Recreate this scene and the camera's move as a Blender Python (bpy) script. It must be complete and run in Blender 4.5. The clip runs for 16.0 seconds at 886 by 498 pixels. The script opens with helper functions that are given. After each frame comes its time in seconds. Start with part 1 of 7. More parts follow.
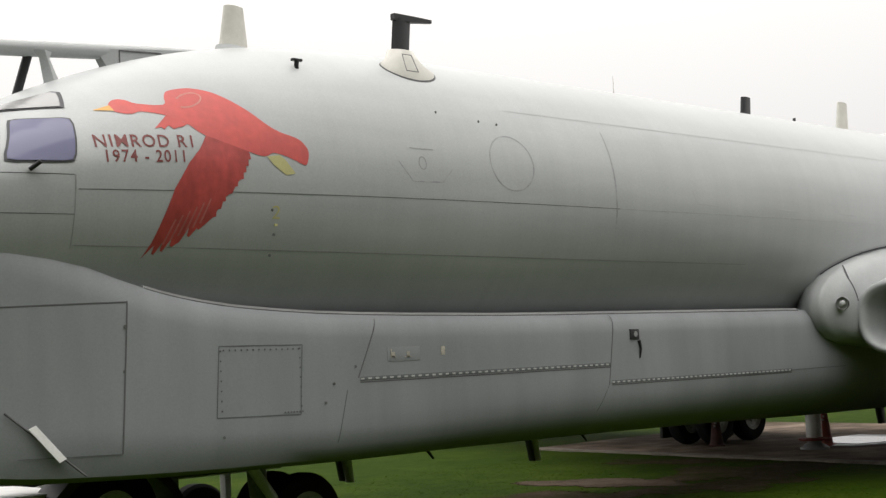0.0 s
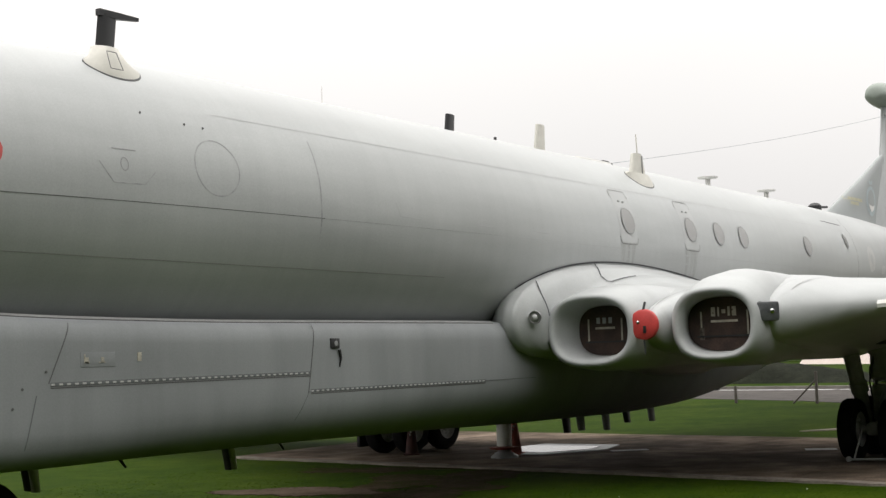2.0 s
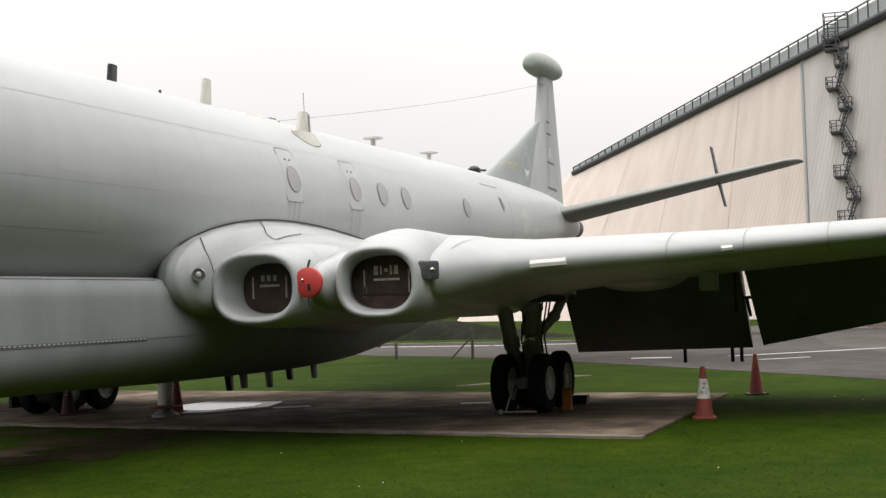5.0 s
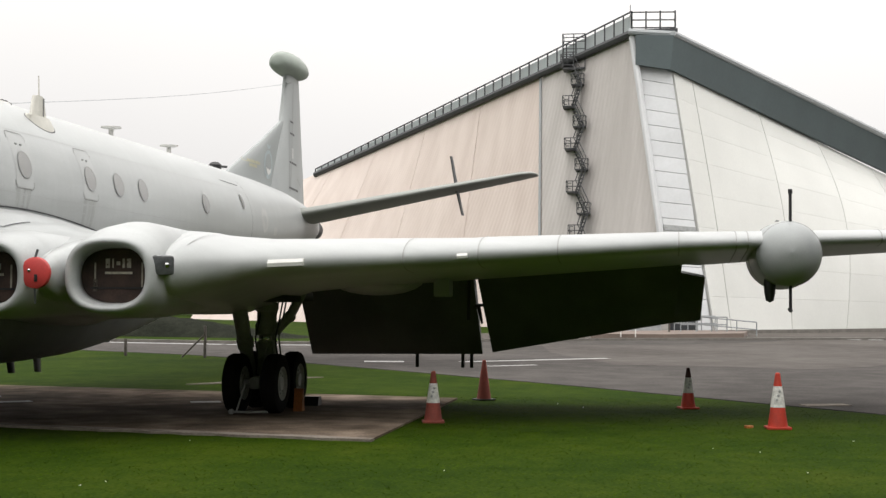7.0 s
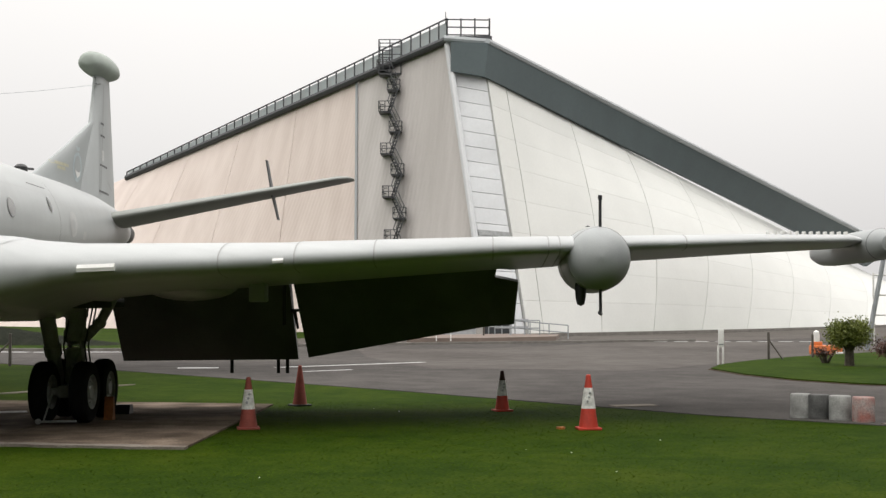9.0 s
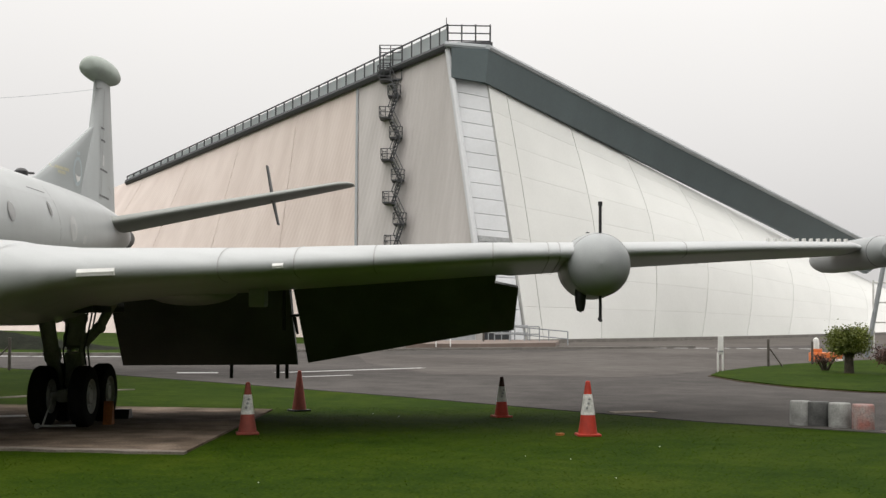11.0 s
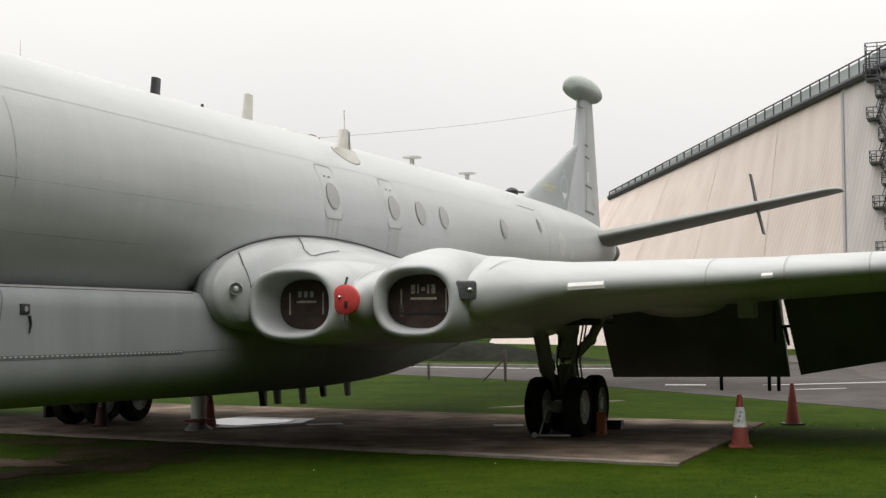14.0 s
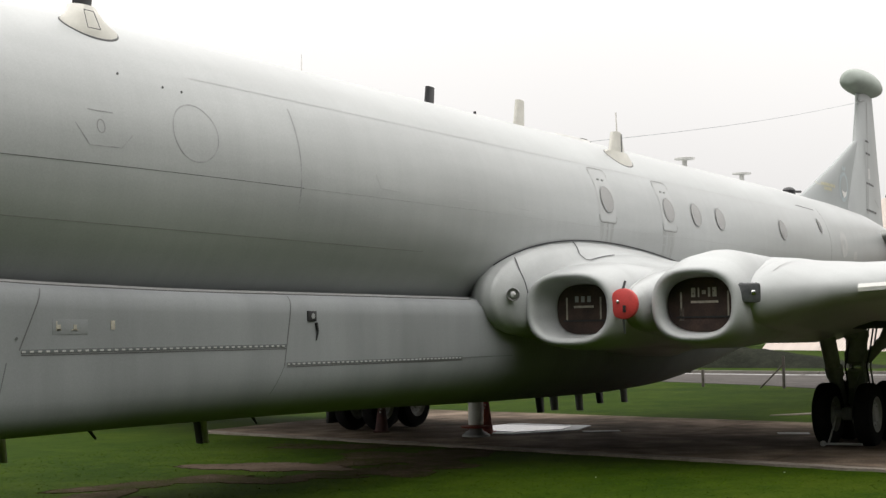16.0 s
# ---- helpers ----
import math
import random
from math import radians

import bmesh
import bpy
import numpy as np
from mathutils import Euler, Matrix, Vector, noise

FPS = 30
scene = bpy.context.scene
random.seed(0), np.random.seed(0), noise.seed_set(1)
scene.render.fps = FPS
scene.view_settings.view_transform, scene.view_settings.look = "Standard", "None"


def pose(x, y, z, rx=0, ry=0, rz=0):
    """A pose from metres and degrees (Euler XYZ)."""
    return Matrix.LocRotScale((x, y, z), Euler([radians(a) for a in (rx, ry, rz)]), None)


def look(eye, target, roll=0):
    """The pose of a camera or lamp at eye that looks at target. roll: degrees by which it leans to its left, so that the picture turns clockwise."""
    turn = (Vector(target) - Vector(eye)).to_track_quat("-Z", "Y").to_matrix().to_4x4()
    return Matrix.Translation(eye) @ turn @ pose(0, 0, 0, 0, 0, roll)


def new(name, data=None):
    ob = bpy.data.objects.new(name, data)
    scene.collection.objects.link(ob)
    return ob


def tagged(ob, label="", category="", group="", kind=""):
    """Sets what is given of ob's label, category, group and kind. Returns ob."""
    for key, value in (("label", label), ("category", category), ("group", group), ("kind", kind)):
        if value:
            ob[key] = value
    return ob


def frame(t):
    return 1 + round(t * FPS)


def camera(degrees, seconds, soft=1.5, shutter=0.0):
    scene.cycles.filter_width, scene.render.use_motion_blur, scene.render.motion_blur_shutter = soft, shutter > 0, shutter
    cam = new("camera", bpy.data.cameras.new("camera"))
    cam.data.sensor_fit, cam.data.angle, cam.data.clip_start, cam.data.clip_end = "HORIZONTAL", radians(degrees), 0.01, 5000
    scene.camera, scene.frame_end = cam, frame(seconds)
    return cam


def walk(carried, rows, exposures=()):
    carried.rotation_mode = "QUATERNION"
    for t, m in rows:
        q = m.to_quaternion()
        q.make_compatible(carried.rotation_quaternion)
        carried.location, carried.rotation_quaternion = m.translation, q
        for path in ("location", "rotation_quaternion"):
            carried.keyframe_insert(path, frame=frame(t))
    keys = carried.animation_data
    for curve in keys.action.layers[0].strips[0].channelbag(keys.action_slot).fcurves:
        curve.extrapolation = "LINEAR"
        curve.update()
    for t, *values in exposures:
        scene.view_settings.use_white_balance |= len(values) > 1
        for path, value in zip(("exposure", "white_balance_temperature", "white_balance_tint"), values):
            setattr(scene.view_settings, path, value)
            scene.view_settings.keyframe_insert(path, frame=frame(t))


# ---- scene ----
# ---- camera: one spot beside the nose, panning along the aircraft and back ----
cam = camera(36.0, 16.0, soft=1.4)
EYE = (-21.96, -10.75, 1.83)
PATH = [
    (0.0, 94.612, 2.752, -43.429),
    (0.5, 94.403, 2.462, -46.619),
    (1.0, 94.551, 2.183, -49.917),
    (1.5, 94.714, 1.830, -52.592),
    (2.0, 94.460, 1.895, -55.951),
    (2.5, 94.027, 1.867, -58.679),
    (3.0, 93.714, 1.774, -61.140),
    (3.5, 93.543, 1.640, -63.892),
    (6.0, 91.885, 1.048, -73.910),
    (6.5, 92.157, 0.166, -76.706),
    (7.0, 92.144, -0.340, -81.020),
    (7.5, 92.237, -0.448, -85.869),
    (8.0, 92.280, -0.358, -87.800),
    (8.5, 92.282, -0.185, -88.796),
    (9.0, 92.368, -0.039, -88.726),
    (11.5, 92.727, -0.361, -88.641),
    (12.0, 92.606, 0.251, -84.999),
    (12.5, 92.522, 0.209, -79.099),
    (13.0, 92.754, 0.351, -73.414),
    (13.5, 92.867, 0.238, -71.049),
    (14.0, 93.138, 0.333, -68.643),
    (14.5, 93.318, 0.548, -65.086),
    (15.0, 93.498, 0.725, -61.848),
    (15.5, 93.526, 0.788, -59.762),
    (16.0, 93.576, 0.812, -57.534),
]
# a slight drift of the hand towards the end
DRIFT = [(0.0, (0, 0, 0)), (13.0, (0, 0, 0)), (14.0, (0.03, 0.08, -0.01)), (15.0, (0.10, 0.20, -0.035)), (16.0, (0.15, 0.32, -0.043))]


def eye_at(t):
    for (t0, a), (t1, b) in zip(DRIFT[:-1], DRIFT[1:]):
        if t <= t1:
            k = (t - t0) / (t1 - t0)
            return [e + p + (q - p) * k for e, p, q in zip(EYE, a, b)]


walk(cam, [(t, pose(*eye_at(t), a, b, c)) for t, a, b, c in PATH], exposures=[(0.0, -0.08), (2.0, -0.04), (6.0, 0.02), (9.0, -0.08), (12.0, -0.24), (14.0, -0.13), (16.0, -0.02)])

# ---- world: overcast sky, brighter overhead ----
SUN_EL, SUN_AZ = 62.0, 250.0
world = bpy.data.worlds.new("overcast")
scene.world = world
world.use_nodes = True
wn, wl = world.node_tree.nodes, world.node_tree.links
wn.clear()
w_out = wn.new("ShaderNodeOutputWorld")
w_bg = wn.new("ShaderNodeBackground")
w_sky = wn.new("ShaderNodeTexSky")
w_sky.sky_type = "NISHITA"
w_sky.sun_disc = False
w_sky.sun_elevation, w_sky.sun_rotation = radians(SUN_EL), radians(SUN_AZ)
w_sky.air_density, w_sky.dust_density = 1.0, 4.0
w_hs = wn.new("ShaderNodeHueSaturation")
w_hs.inputs["Saturation"].default_value = 0.1
w_hs.inputs["Value"].default_value = 0.02
w_tc = wn.new("ShaderNodeTexCoord")
w_sep = wn.new("ShaderNodeSeparateXYZ")
w_ramp = wn.new("ShaderNodeValToRGB")
w_noise = wn.new("ShaderNodeTexNoise")
w_noise.inputs["Scale"].default_value = 1.6
w_noise.inputs["Detail"].default_value = 3.0
w_add = wn.new("ShaderNodeMath")
w_add.operation = "MULTIPLY_ADD"
w_add.inputs[1].default_value = 0.10
w_mix = wn.new("ShaderNodeMix")
w_mix.data_type, w_mix.blend_type = "RGBA", "ADD"
w_mix.inputs["Factor"].default_value = 1.0
el = w_ramp.color_ramp.elements
el[0].position, el[0].color = 0.0, (0.67, 0.655, 0.645, 1)
el[1].position, el[1].color = 0.85, (2.4, 2.35, 2.28, 1)
e2 = w_ramp.color_ramp.elements.new(0.28)
e2.color = (1.02, 0.995, 0.97, 1)
e3 = w_ramp.color_ramp.elements.new(0.12)
e3.color = (0.75, 0.732, 0.72, 1)
wl.new(w_tc.outputs["Generated"], w_sep.inputs[0])
wl.new(w_tc.outputs["Generated"], w_noise.inputs["Vector"])
wl.new(w_noise.outputs["Fac"], w_add.inputs[0])
wl.new(w_sep.outputs["Z"], w_add.inputs[2])
wl.new(w_add.outputs[0], w_ramp.inputs["Fac"])
wl.new(w_sky.outputs["Color"], w_hs.inputs["Color"])
wl.new(w_ramp.outputs["Color"], w_mix.inputs["A"])
wl.new(w_hs.outputs["Color"], w_mix.inputs["B"])
wl.new(w_mix.outputs["Result"], w_bg.inputs["Color"])
w_bg.inputs["Strength"].default_value = 1.0
wl.new(w_bg.outputs[0], w_out.inputs["Surface"])

sun = new("sun", bpy.data.lights.new("sun", "SUN"))
sun.data.energy, sun.data.angle, sun.data.color = 0.5, radians(40), (1.0, 0.98, 0.95)
sun.matrix_world = look((-8, -4, 60), (0, 0, 0))


# ---- materials ----
def nodes_of(name):
    m = bpy.data.materials.new(name)
    m.use_nodes = True
    nt = m.node_tree
    return m, nt.nodes, nt.links, nt.nodes["Principled BSDF"]


def mat(name, col, rough=0.5, metal=0.0, vary=0.12, scale=3.0, stretch=(1, 1, 1), fine=40.0, bump=0.1, spec=0.5, col2=None, random_tint=0.0, dist=0.004):
    """Paint-like surface: colour with coarse stains and fine grain, uneven gloss, slight relief."""
    m, n, l, b = nodes_of(name)
    tc, mp = n.new("ShaderNodeTexCoord"), n.new("ShaderNodeMapping")
    mp.inputs["Scale"].default_value = stretch
    l.new(tc.outputs["Object"], mp.inputs["Vector"])
    big, small = n.new("ShaderNodeTexNoise"), n.new("ShaderNodeTexNoise")
    big.inputs["Scale"].default_value, big.inputs["Detail"].default_value = scale, 5.0
    small.inputs["Scale"].default_value, small.inputs["Detail"].default_value = fine, 3.0
    l.new(mp.outputs[0], big.inputs["Vector"])
    l.new(tc.outputs["Object"], small.inputs["Vector"])
    ramp = n.new("ShaderNodeValToRGB")
    c2 = col2 or tuple(c * (1 - 2.2 * vary) for c in col)
    ramp.color_ramp.elements[0].position, ramp.color_ramp.elements[0].color = 0.3, (*c2, 1)
    ramp.color_ramp.elements[1].position, ramp.color_ramp.elements[1].color = 0.68, (*col, 1)
    l.new(big.outputs["Fac"], ramp.inputs["Fac"])
    mix = n.new("ShaderNodeMix")
    mix.data_type, mix.blend_type = "RGBA", "MULTIPLY"
    mix.inputs["Factor"].default_value = min(1.0, vary * 2.5)
    l.new(ramp.outputs["Color"], mix.inputs["A"])
    l.new(small.outputs["Fac"], mix.inputs["B"])
    gain = n.new("ShaderNodeHueSaturation")
    gain.inputs["Value"].default_value = 1 + vary
    l.new(mix.outputs["Result"], gain.inputs["Color"])
    if random_tint:
        info, mr = n.new("ShaderNodeObjectInfo"), n.new("ShaderNodeMapRange")
        mr.inputs["To Min"].default_value, mr.inputs["To Max"].default_value = 1 + vary - random_tint, 1 + vary + random_tint
        l.new(info.outputs["Random"], mr.inputs["Value"])
        l.new(mr.outputs[0], gain.inputs["Value"])
    l.new(gain.outputs["Color"], b.inputs["Base Color"])
    rr = n.new("ShaderNodeMapRange")
    rr.inputs["To Min"].default_value, rr.inputs["To Max"].default_value = max(0.02, rough - 0.08), min(1, rough + 0.1)
    l.new(big.outputs["Fac"], rr.inputs["Value"])
    l.new(rr.outputs[0], b.inputs["Roughness"])
    b.inputs["Metallic"].default_value = metal
    b.inputs["Specular IOR Level"].default_value = spec
    if bump:
        bp = n.new("ShaderNodeBump")
        bp.inputs["Strength"].default_value, bp.inputs["Distance"].default_value = bump, dist
        l.new(small.outputs["Fac"], bp.inputs["Height"])
        l.new(bp.outputs[0], b.inputs["Normal"])
    return m


def skin_mat(name, col, rough, **kw):
    """Aircraft paint with faint rain streaks running down the plating."""
    m = mat(name, col, rough, **kw)
    n, l = m.node_tree.nodes, m.node_tree.links
    b = n["Principled BSDF"]
    base = b.inputs["Base Color"].links[0].from_socket
    tc, mp, st = n.new("ShaderNodeTexCoord"), n.new("ShaderNodeMapping"), n.new("ShaderNodeTexNoise")
    mp.inputs["Scale"].default_value = (5.0, 0.5, 0.35)
    st.inputs["Scale"].default_value, st.inputs["Detail"].default_value, st.inputs["Roughness"].default_value = 1.0, 5.0, 0.6
    l.new(tc.outputs["Object"], mp.inputs["Vector"])
    l.new(mp.outputs[0], st.inputs["Vector"])
    mr = n.new("ShaderNodeMapRange")
    mr.inputs["From Min"].default_value, mr.inputs["From Max"].default_value = 0.35, 0.62
    mr.inputs["To Min"].default_value, mr.inputs["To Max"].default_value = 0.965, 1.012
    l.new(st.outputs["Fac"], mr.inputs["Value"])
    mix = n.new("ShaderNodeMix")
    mix.data_type, mix.blend_type = "RGBA", "MULTIPLY"
    mix.inputs["Factor"].default_value = 1.0
    l.new(base, mix.inputs["A"])
    l.new(mr.outputs[0], mix.inputs["B"])
    l.new(mix.outputs["Result"], b.inputs["Base Color"])
    return m


def glass_mat(name, col, rough=0.06):
    m, n, l, b = nodes_of(name)
    b.inputs["Base Color"].default_value = (*col, 1)
    b.inputs["Roughness"].default_value = rough
    b.inputs["Coat Weight"].default_value = 0.3
    return m


def corrugated(name, col, col2, per_metre, axis):
    """Ribbed metal cladding with rain streaks running down it."""
    m, n, l, b = nodes_of(name)
    tc = n.new("ShaderNodeTexCoord")
    mp = n.new("ShaderNodeMapping")
    mp.inputs["Rotation"].default_value = (0, 0, axis)
    l.new(tc.outputs["Object"], mp.inputs["Vector"])
    wave = n.new("ShaderNodeTexWave")
    wave.wave_type, wave.bands_direction = "BANDS", "X"
    wave.inputs["Scale"].default_value = per_metre
    l.new(mp.outputs[0], wave.inputs["Vector"])
    mp2 = n.new("ShaderNodeMapping")
    mp2.inputs["Rotation"].default_value = (0, 0, axis)
    mp2.inputs["Scale"].default_value = (0.5, 0.5, 0.035)
    l.new(tc.outputs["Object"], mp2.inputs["Vector"])
    st = n.new("ShaderNodeTexNoise")
    st.inputs["Scale"].default_value, st.inputs["Detail"].default_value = 1.6, 6.0
    l.new(mp2.outputs[0], st.inputs["Vector"])
    ramp = n.new("ShaderNodeValToRGB")
    ramp.color_ramp.elements[0].position, ramp.color_ramp.elements[0].color = 0.3, (*col2, 1)
    ramp.color_ramp.elements[1].position, ramp.color_ramp.elements[1].color = 0.65, (*col, 1)
    l.new(st.outputs["Fac"], ramp.inputs["Fac"])
    l.new(ramp.outputs["Color"], b.inputs["Base Color"])
    b.inputs["Roughness"].default_value = 0.6
    bp = n.new("ShaderNodeBump")
    bp.inputs["Strength"].default_value, bp.inputs["Distance"].default_value = 0.5, 0.04
    l.new(wave.outputs["Fac"], bp.inputs["Height"])
    l.new(bp.outputs[0], b.inputs["Normal"])
    return m


def ground_mat(name, stops, scales, rough, bump, dist, grain=0.40):
    """Three-scale ground: broad patches, clumps and grain."""
    m, n, l, b = nodes_of(name)
    tc = n.new("ShaderNodeTexCoord")
    tex = []
    for s in scales:
        t = n.new("ShaderNodeTexNoise")
        t.inputs["Scale"].default_value, t.inputs["Detail"].default_value = s, 6.0
        l.new(tc.outputs["Object"], t.inputs["Vector"])
        tex.append(t)
    a1 = n.new("ShaderNodeMath")
    a1.operation = "MULTIPLY_ADD"
    a1.inputs[1].default_value = 0.35
    half = n.new("ShaderNodeMath")
    half.operation = "MULTIPLY"
    half.inputs[1].default_value = 0.25
    add = n.new("ShaderNodeMath")
    l.new(tex[0].outputs["Fac"], a1.inputs[0])
    l.new(tex[1].outputs["Fac"], half.inputs[0])
    l.new(half.outputs[0], a1.inputs[2])
    q = n.new("ShaderNodeMath")
    q.operation = "MULTIPLY"
    q.inputs[1].default_value = grain
    l.new(tex[2].outputs["Fac"], q.inputs[0])
    l.new(a1.outputs[0], add.inputs[0])
    l.new(q.outputs[0], add.inputs[1])
    ramp = n.new("ShaderNodeValToRGB")
    els = ramp.color_ramp.elements
    els[0].position, els[0].color = stops[0][0], (*stops[0][1], 1)
    els[1].position, els[1].color = stops[-1][0], (*stops[-1][1], 1)
    for p, c in stops[1:-1]:
        els.new(p).color = (*c, 1)
    l.new(add.outputs[0], ramp.inputs["Fac"])
    l.new(ramp.outputs["Color"], b.inputs["Base Color"])
    b.inputs["Roughness"].default_value = rough
    b.inputs["Specular IOR Level"].default_value = 0.03
    bp = n.new("ShaderNodeBump")
    bp.inputs["Strength"].default_value, bp.inputs["Distance"].default_value = bump, dist
    l.new(tex[2].outputs["Fac"], bp.inputs["Height"])
    l.new(bp.outputs[0], b.inputs["Normal"])
    return m


M_PAINT = skin_mat("aircraft_grey_paint", (0.449, 0.463, 0.461), 0.36, vary=0.085, scale=1.1, stretch=(0.3, 1, 1.9), fine=60, bump=0.02)
# cabin grey darkened for the belly: shade low on the hull put into colour
M_PANNIER = skin_mat("aircraft_belly_shaded_paint", (0.285, 0.297, 0.303), 0.65, vary=0.08, scale=1.1, stretch=(1.2, 1, 0.4), fine=60, bump=0.02, spec=0.12)
M_WING = skin_mat("wing_paint", (0.449, 0.463, 0.461), 0.36, vary=0.09, scale=1.4, stretch=(1, 0.5, 1.5), fine=60, bump=0.02, spec=0.5)
M_PANEL = mat("panel_paint", (0.455, 0.465, 0.462), 0.42, vary=0.05, scale=1.5, fine=60, bump=0.02)
M_FIN = mat("fin_paint", (0.345, 0.365, 0.365), 0.5, vary=0.06, scale=0.9, stretch=(1, 1, 0.4), fine=50, bump=0.02)
M_FIN_SKIN = mat("fin_skin_paint", (0.395, 0.41, 0.41), 0.45, vary=0.08, scale=0.9, stretch=(1, 1, 0.4), fine=50, bump=0.02)
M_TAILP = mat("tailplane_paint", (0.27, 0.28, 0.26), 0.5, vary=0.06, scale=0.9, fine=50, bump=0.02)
M_SEAM = mat("seam_dark", (0.11, 0.11, 0.11), 0.7, vary=0.1, bump=0)
M_SEAM_SOFT = mat("seam_faint", (0.345, 0.345, 0.34), 0.6, vary=0.1, bump=0)
M_SEAM_GHOST = mat("seam_ghost", (0.418, 0.426, 0.426), 0.4, vary=0.06, bump=0)
M_SEAM_RING = mat("seam_worn", (0.405, 0.412, 0.412), 0.5, vary=0.15, scale=8, bump=0)
M_LINE_THIN = mat("seam_thin", (0.20, 0.20, 0.20), 0.6, vary=0.25, scale=4, bump=0)
M_TRAY = mat("galvanised_tray", (0.42, 0.43, 0.45), 0.5, metal=0.2, vary=0.2, scale=2.5, bump=0.05)
M_GREYPL = mat("grey_plastic", (0.30, 0.31, 0.31), 0.6, vary=0.1, bump=0.02)
M_SEAM_BELLY = mat("belly_seam", (0.13, 0.138, 0.142), 0.6, vary=0.1, bump=0)
M_SEAM_WHITE = mat("lip_and_hinge_white", (0.48, 0.48, 0.47), 0.6, vary=0.08, bump=0)
M_STAIN = mat("streak_grime", (0.34, 0.35, 0.34), 0.6, vary=0.1, scale=6, stretch=(3, 1, 0.6), bump=0)
M_GRIME = mat("rain_grime", (0.425, 0.432, 0.425), 0.5, vary=0.1, scale=5, stretch=(4, 1, 0.4), bump=0)
M_HATCHLINE = mat("hatch_sealant", (0.31, 0.305, 0.295), 0.6, vary=0.2, scale=9, bump=0)
M_STAIN_DK = mat("stencil_faded", (0.16, 0.13, 0.11), 0.7, vary=0.3, scale=14, bump=0)
M_DARK = mat("flap_shaded_grey", (0.15, 0.158, 0.15), 0.6, vary=0.15, scale=1.2, bump=0.05)
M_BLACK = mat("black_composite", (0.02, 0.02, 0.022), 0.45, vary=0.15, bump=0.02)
M_RUBBER = mat("tyre_rubber", (0.014, 0.014, 0.014), 0.9, vary=0.2, scale=8, fine=60, bump=0.3, spec=0.15)
M_RIM = mat("wheel_rim", (0.50, 0.51, 0.50), 0.5, vary=0.15, scale=9, bump=0.05)
M_STRUT = mat("strut_paint", (0.34, 0.35, 0.345), 0.5, vary=0.15, scale=5, bump=0.05)
M_POD = mat("pod_paint", (0.33, 0.345, 0.345), 0.38, vary=0.07, scale=1.5, fine=50, bump=0.02)
M_BLADE = mat("grass_blade", (0.062, 0.105, 0.005), 0.9, vary=0.25, scale=1.5, bump=0, spec=0.05)
M_CHROME = mat("oleo_chrome", (0.6, 0.6, 0.6), 0.18, metal=1.0, vary=0.05, bump=0)
M_CREAM = mat("cream_antenna", (0.66, 0.64, 0.58), 0.5, vary=0.06, scale=6, bump=0.03)
M_WHITE = mat("white_paint", (0.78, 0.77, 0.74), 0.5, vary=0.06, scale=5, bump=0.02)
M_RED = mat("bird_red_paint", (0.60, 0.085, 0.07), 0.5, vary=0.12, scale=5.0, stretch=(1, 1, 1), fine=14, bump=0.02, col2=(0.50, 0.068, 0.06))
M_RED_DARK = mat("bird_wing_red", (0.54, 0.075, 0.065), 0.5, vary=0.16, scale=5.0, stretch=(2, 1, 1), fine=14, bump=0.02)
M_BEAK = mat("bird_pink_edge", (0.62, 0.24, 0.2), 0.5, vary=0.1, bump=0)
M_RED_PALE = mat("feather_pale_red", (0.50, 0.16, 0.14), 0.5, vary=0.15, scale=9, bump=0)
M_ORANGE = mat("beak_orange", (0.75, 0.4, 0.09), 0.5, vary=0.08, bump=0)
M_PALE_YELLOW = mat("bleached_yellow", (0.50, 0.48, 0.33), 0.5, vary=0.12, scale=9, bump=0)
M_BADGE = mat("badge_pale_blue", (0.44, 0.51, 0.53), 0.5, vary=0.12, scale=7, bump=0)
M_WHITE_WORN = mat("worn_white_marking", (0.60, 0.60, 0.59), 0.5, vary=0.1, scale=6, bump=0)
M_YELLOW = mat("faded_yellow", (0.58, 0.54, 0.24), 0.5, vary=0.1, bump=0)
M_MAROON = mat("lettering_maroon", (0.23, 0.045, 0.04), 0.5, vary=0.1, bump=0)
M_DISC = mat("red_cover", (0.62, 0.06, 0.055), 0.5, vary=0.1, scale=5, bump=0.05)
M_COVER = mat("intake_cover_brown", (0.072, 0.042, 0.032), 0.75, vary=0.3, scale=5, fine=50, bump=0.25)
M_BAR = mat("stencil_cream", (0.55, 0.51, 0.42), 0.7, vary=0.2, scale=14, bump=0)
M_COCKPIT = glass_mat("cockpit_glass", (0.06, 0.06, 0.15), 0.12)
M_PORT = glass_mat("porthole_glass", (0.23, 0.228, 0.22), 0.2)
M_LENS = glass_mat("lamp_lens", (0.55, 0.55, 0.55), 0.08)
M_RUBSEAL = mat("window_seal", (0.05, 0.05, 0.055), 0.6, vary=0.1, bump=0)
M_DOME = mat("fin_pod_paint", (0.33, 0.37, 0.33), 0.5, vary=0.08, scale=2.0, bump=0.02)
M_METAL = mat("bare_metal", (0.5, 0.5, 0.5), 0.35, metal=0.9, vary=0.1, bump=0.02)
M_CONE = mat("cone_red", (0.52, 0.045, 0.022), 0.6, vary=0.15, scale=6, bump=0.05)
M_CONE_W = mat("cone_white", (0.78, 0.77, 0.73), 0.6, vary=0.2, scale=10, bump=0.05)
M_CONE_F = mat("cone_faded", (0.30, 0.065, 0.045), 0.7, vary=0.15, scale=6, bump=0.05)
M_CONE_B = mat("cone_dark_band", (0.075, 0.026, 0.022), 0.8, vary=0.2, scale=8, bump=0.05)
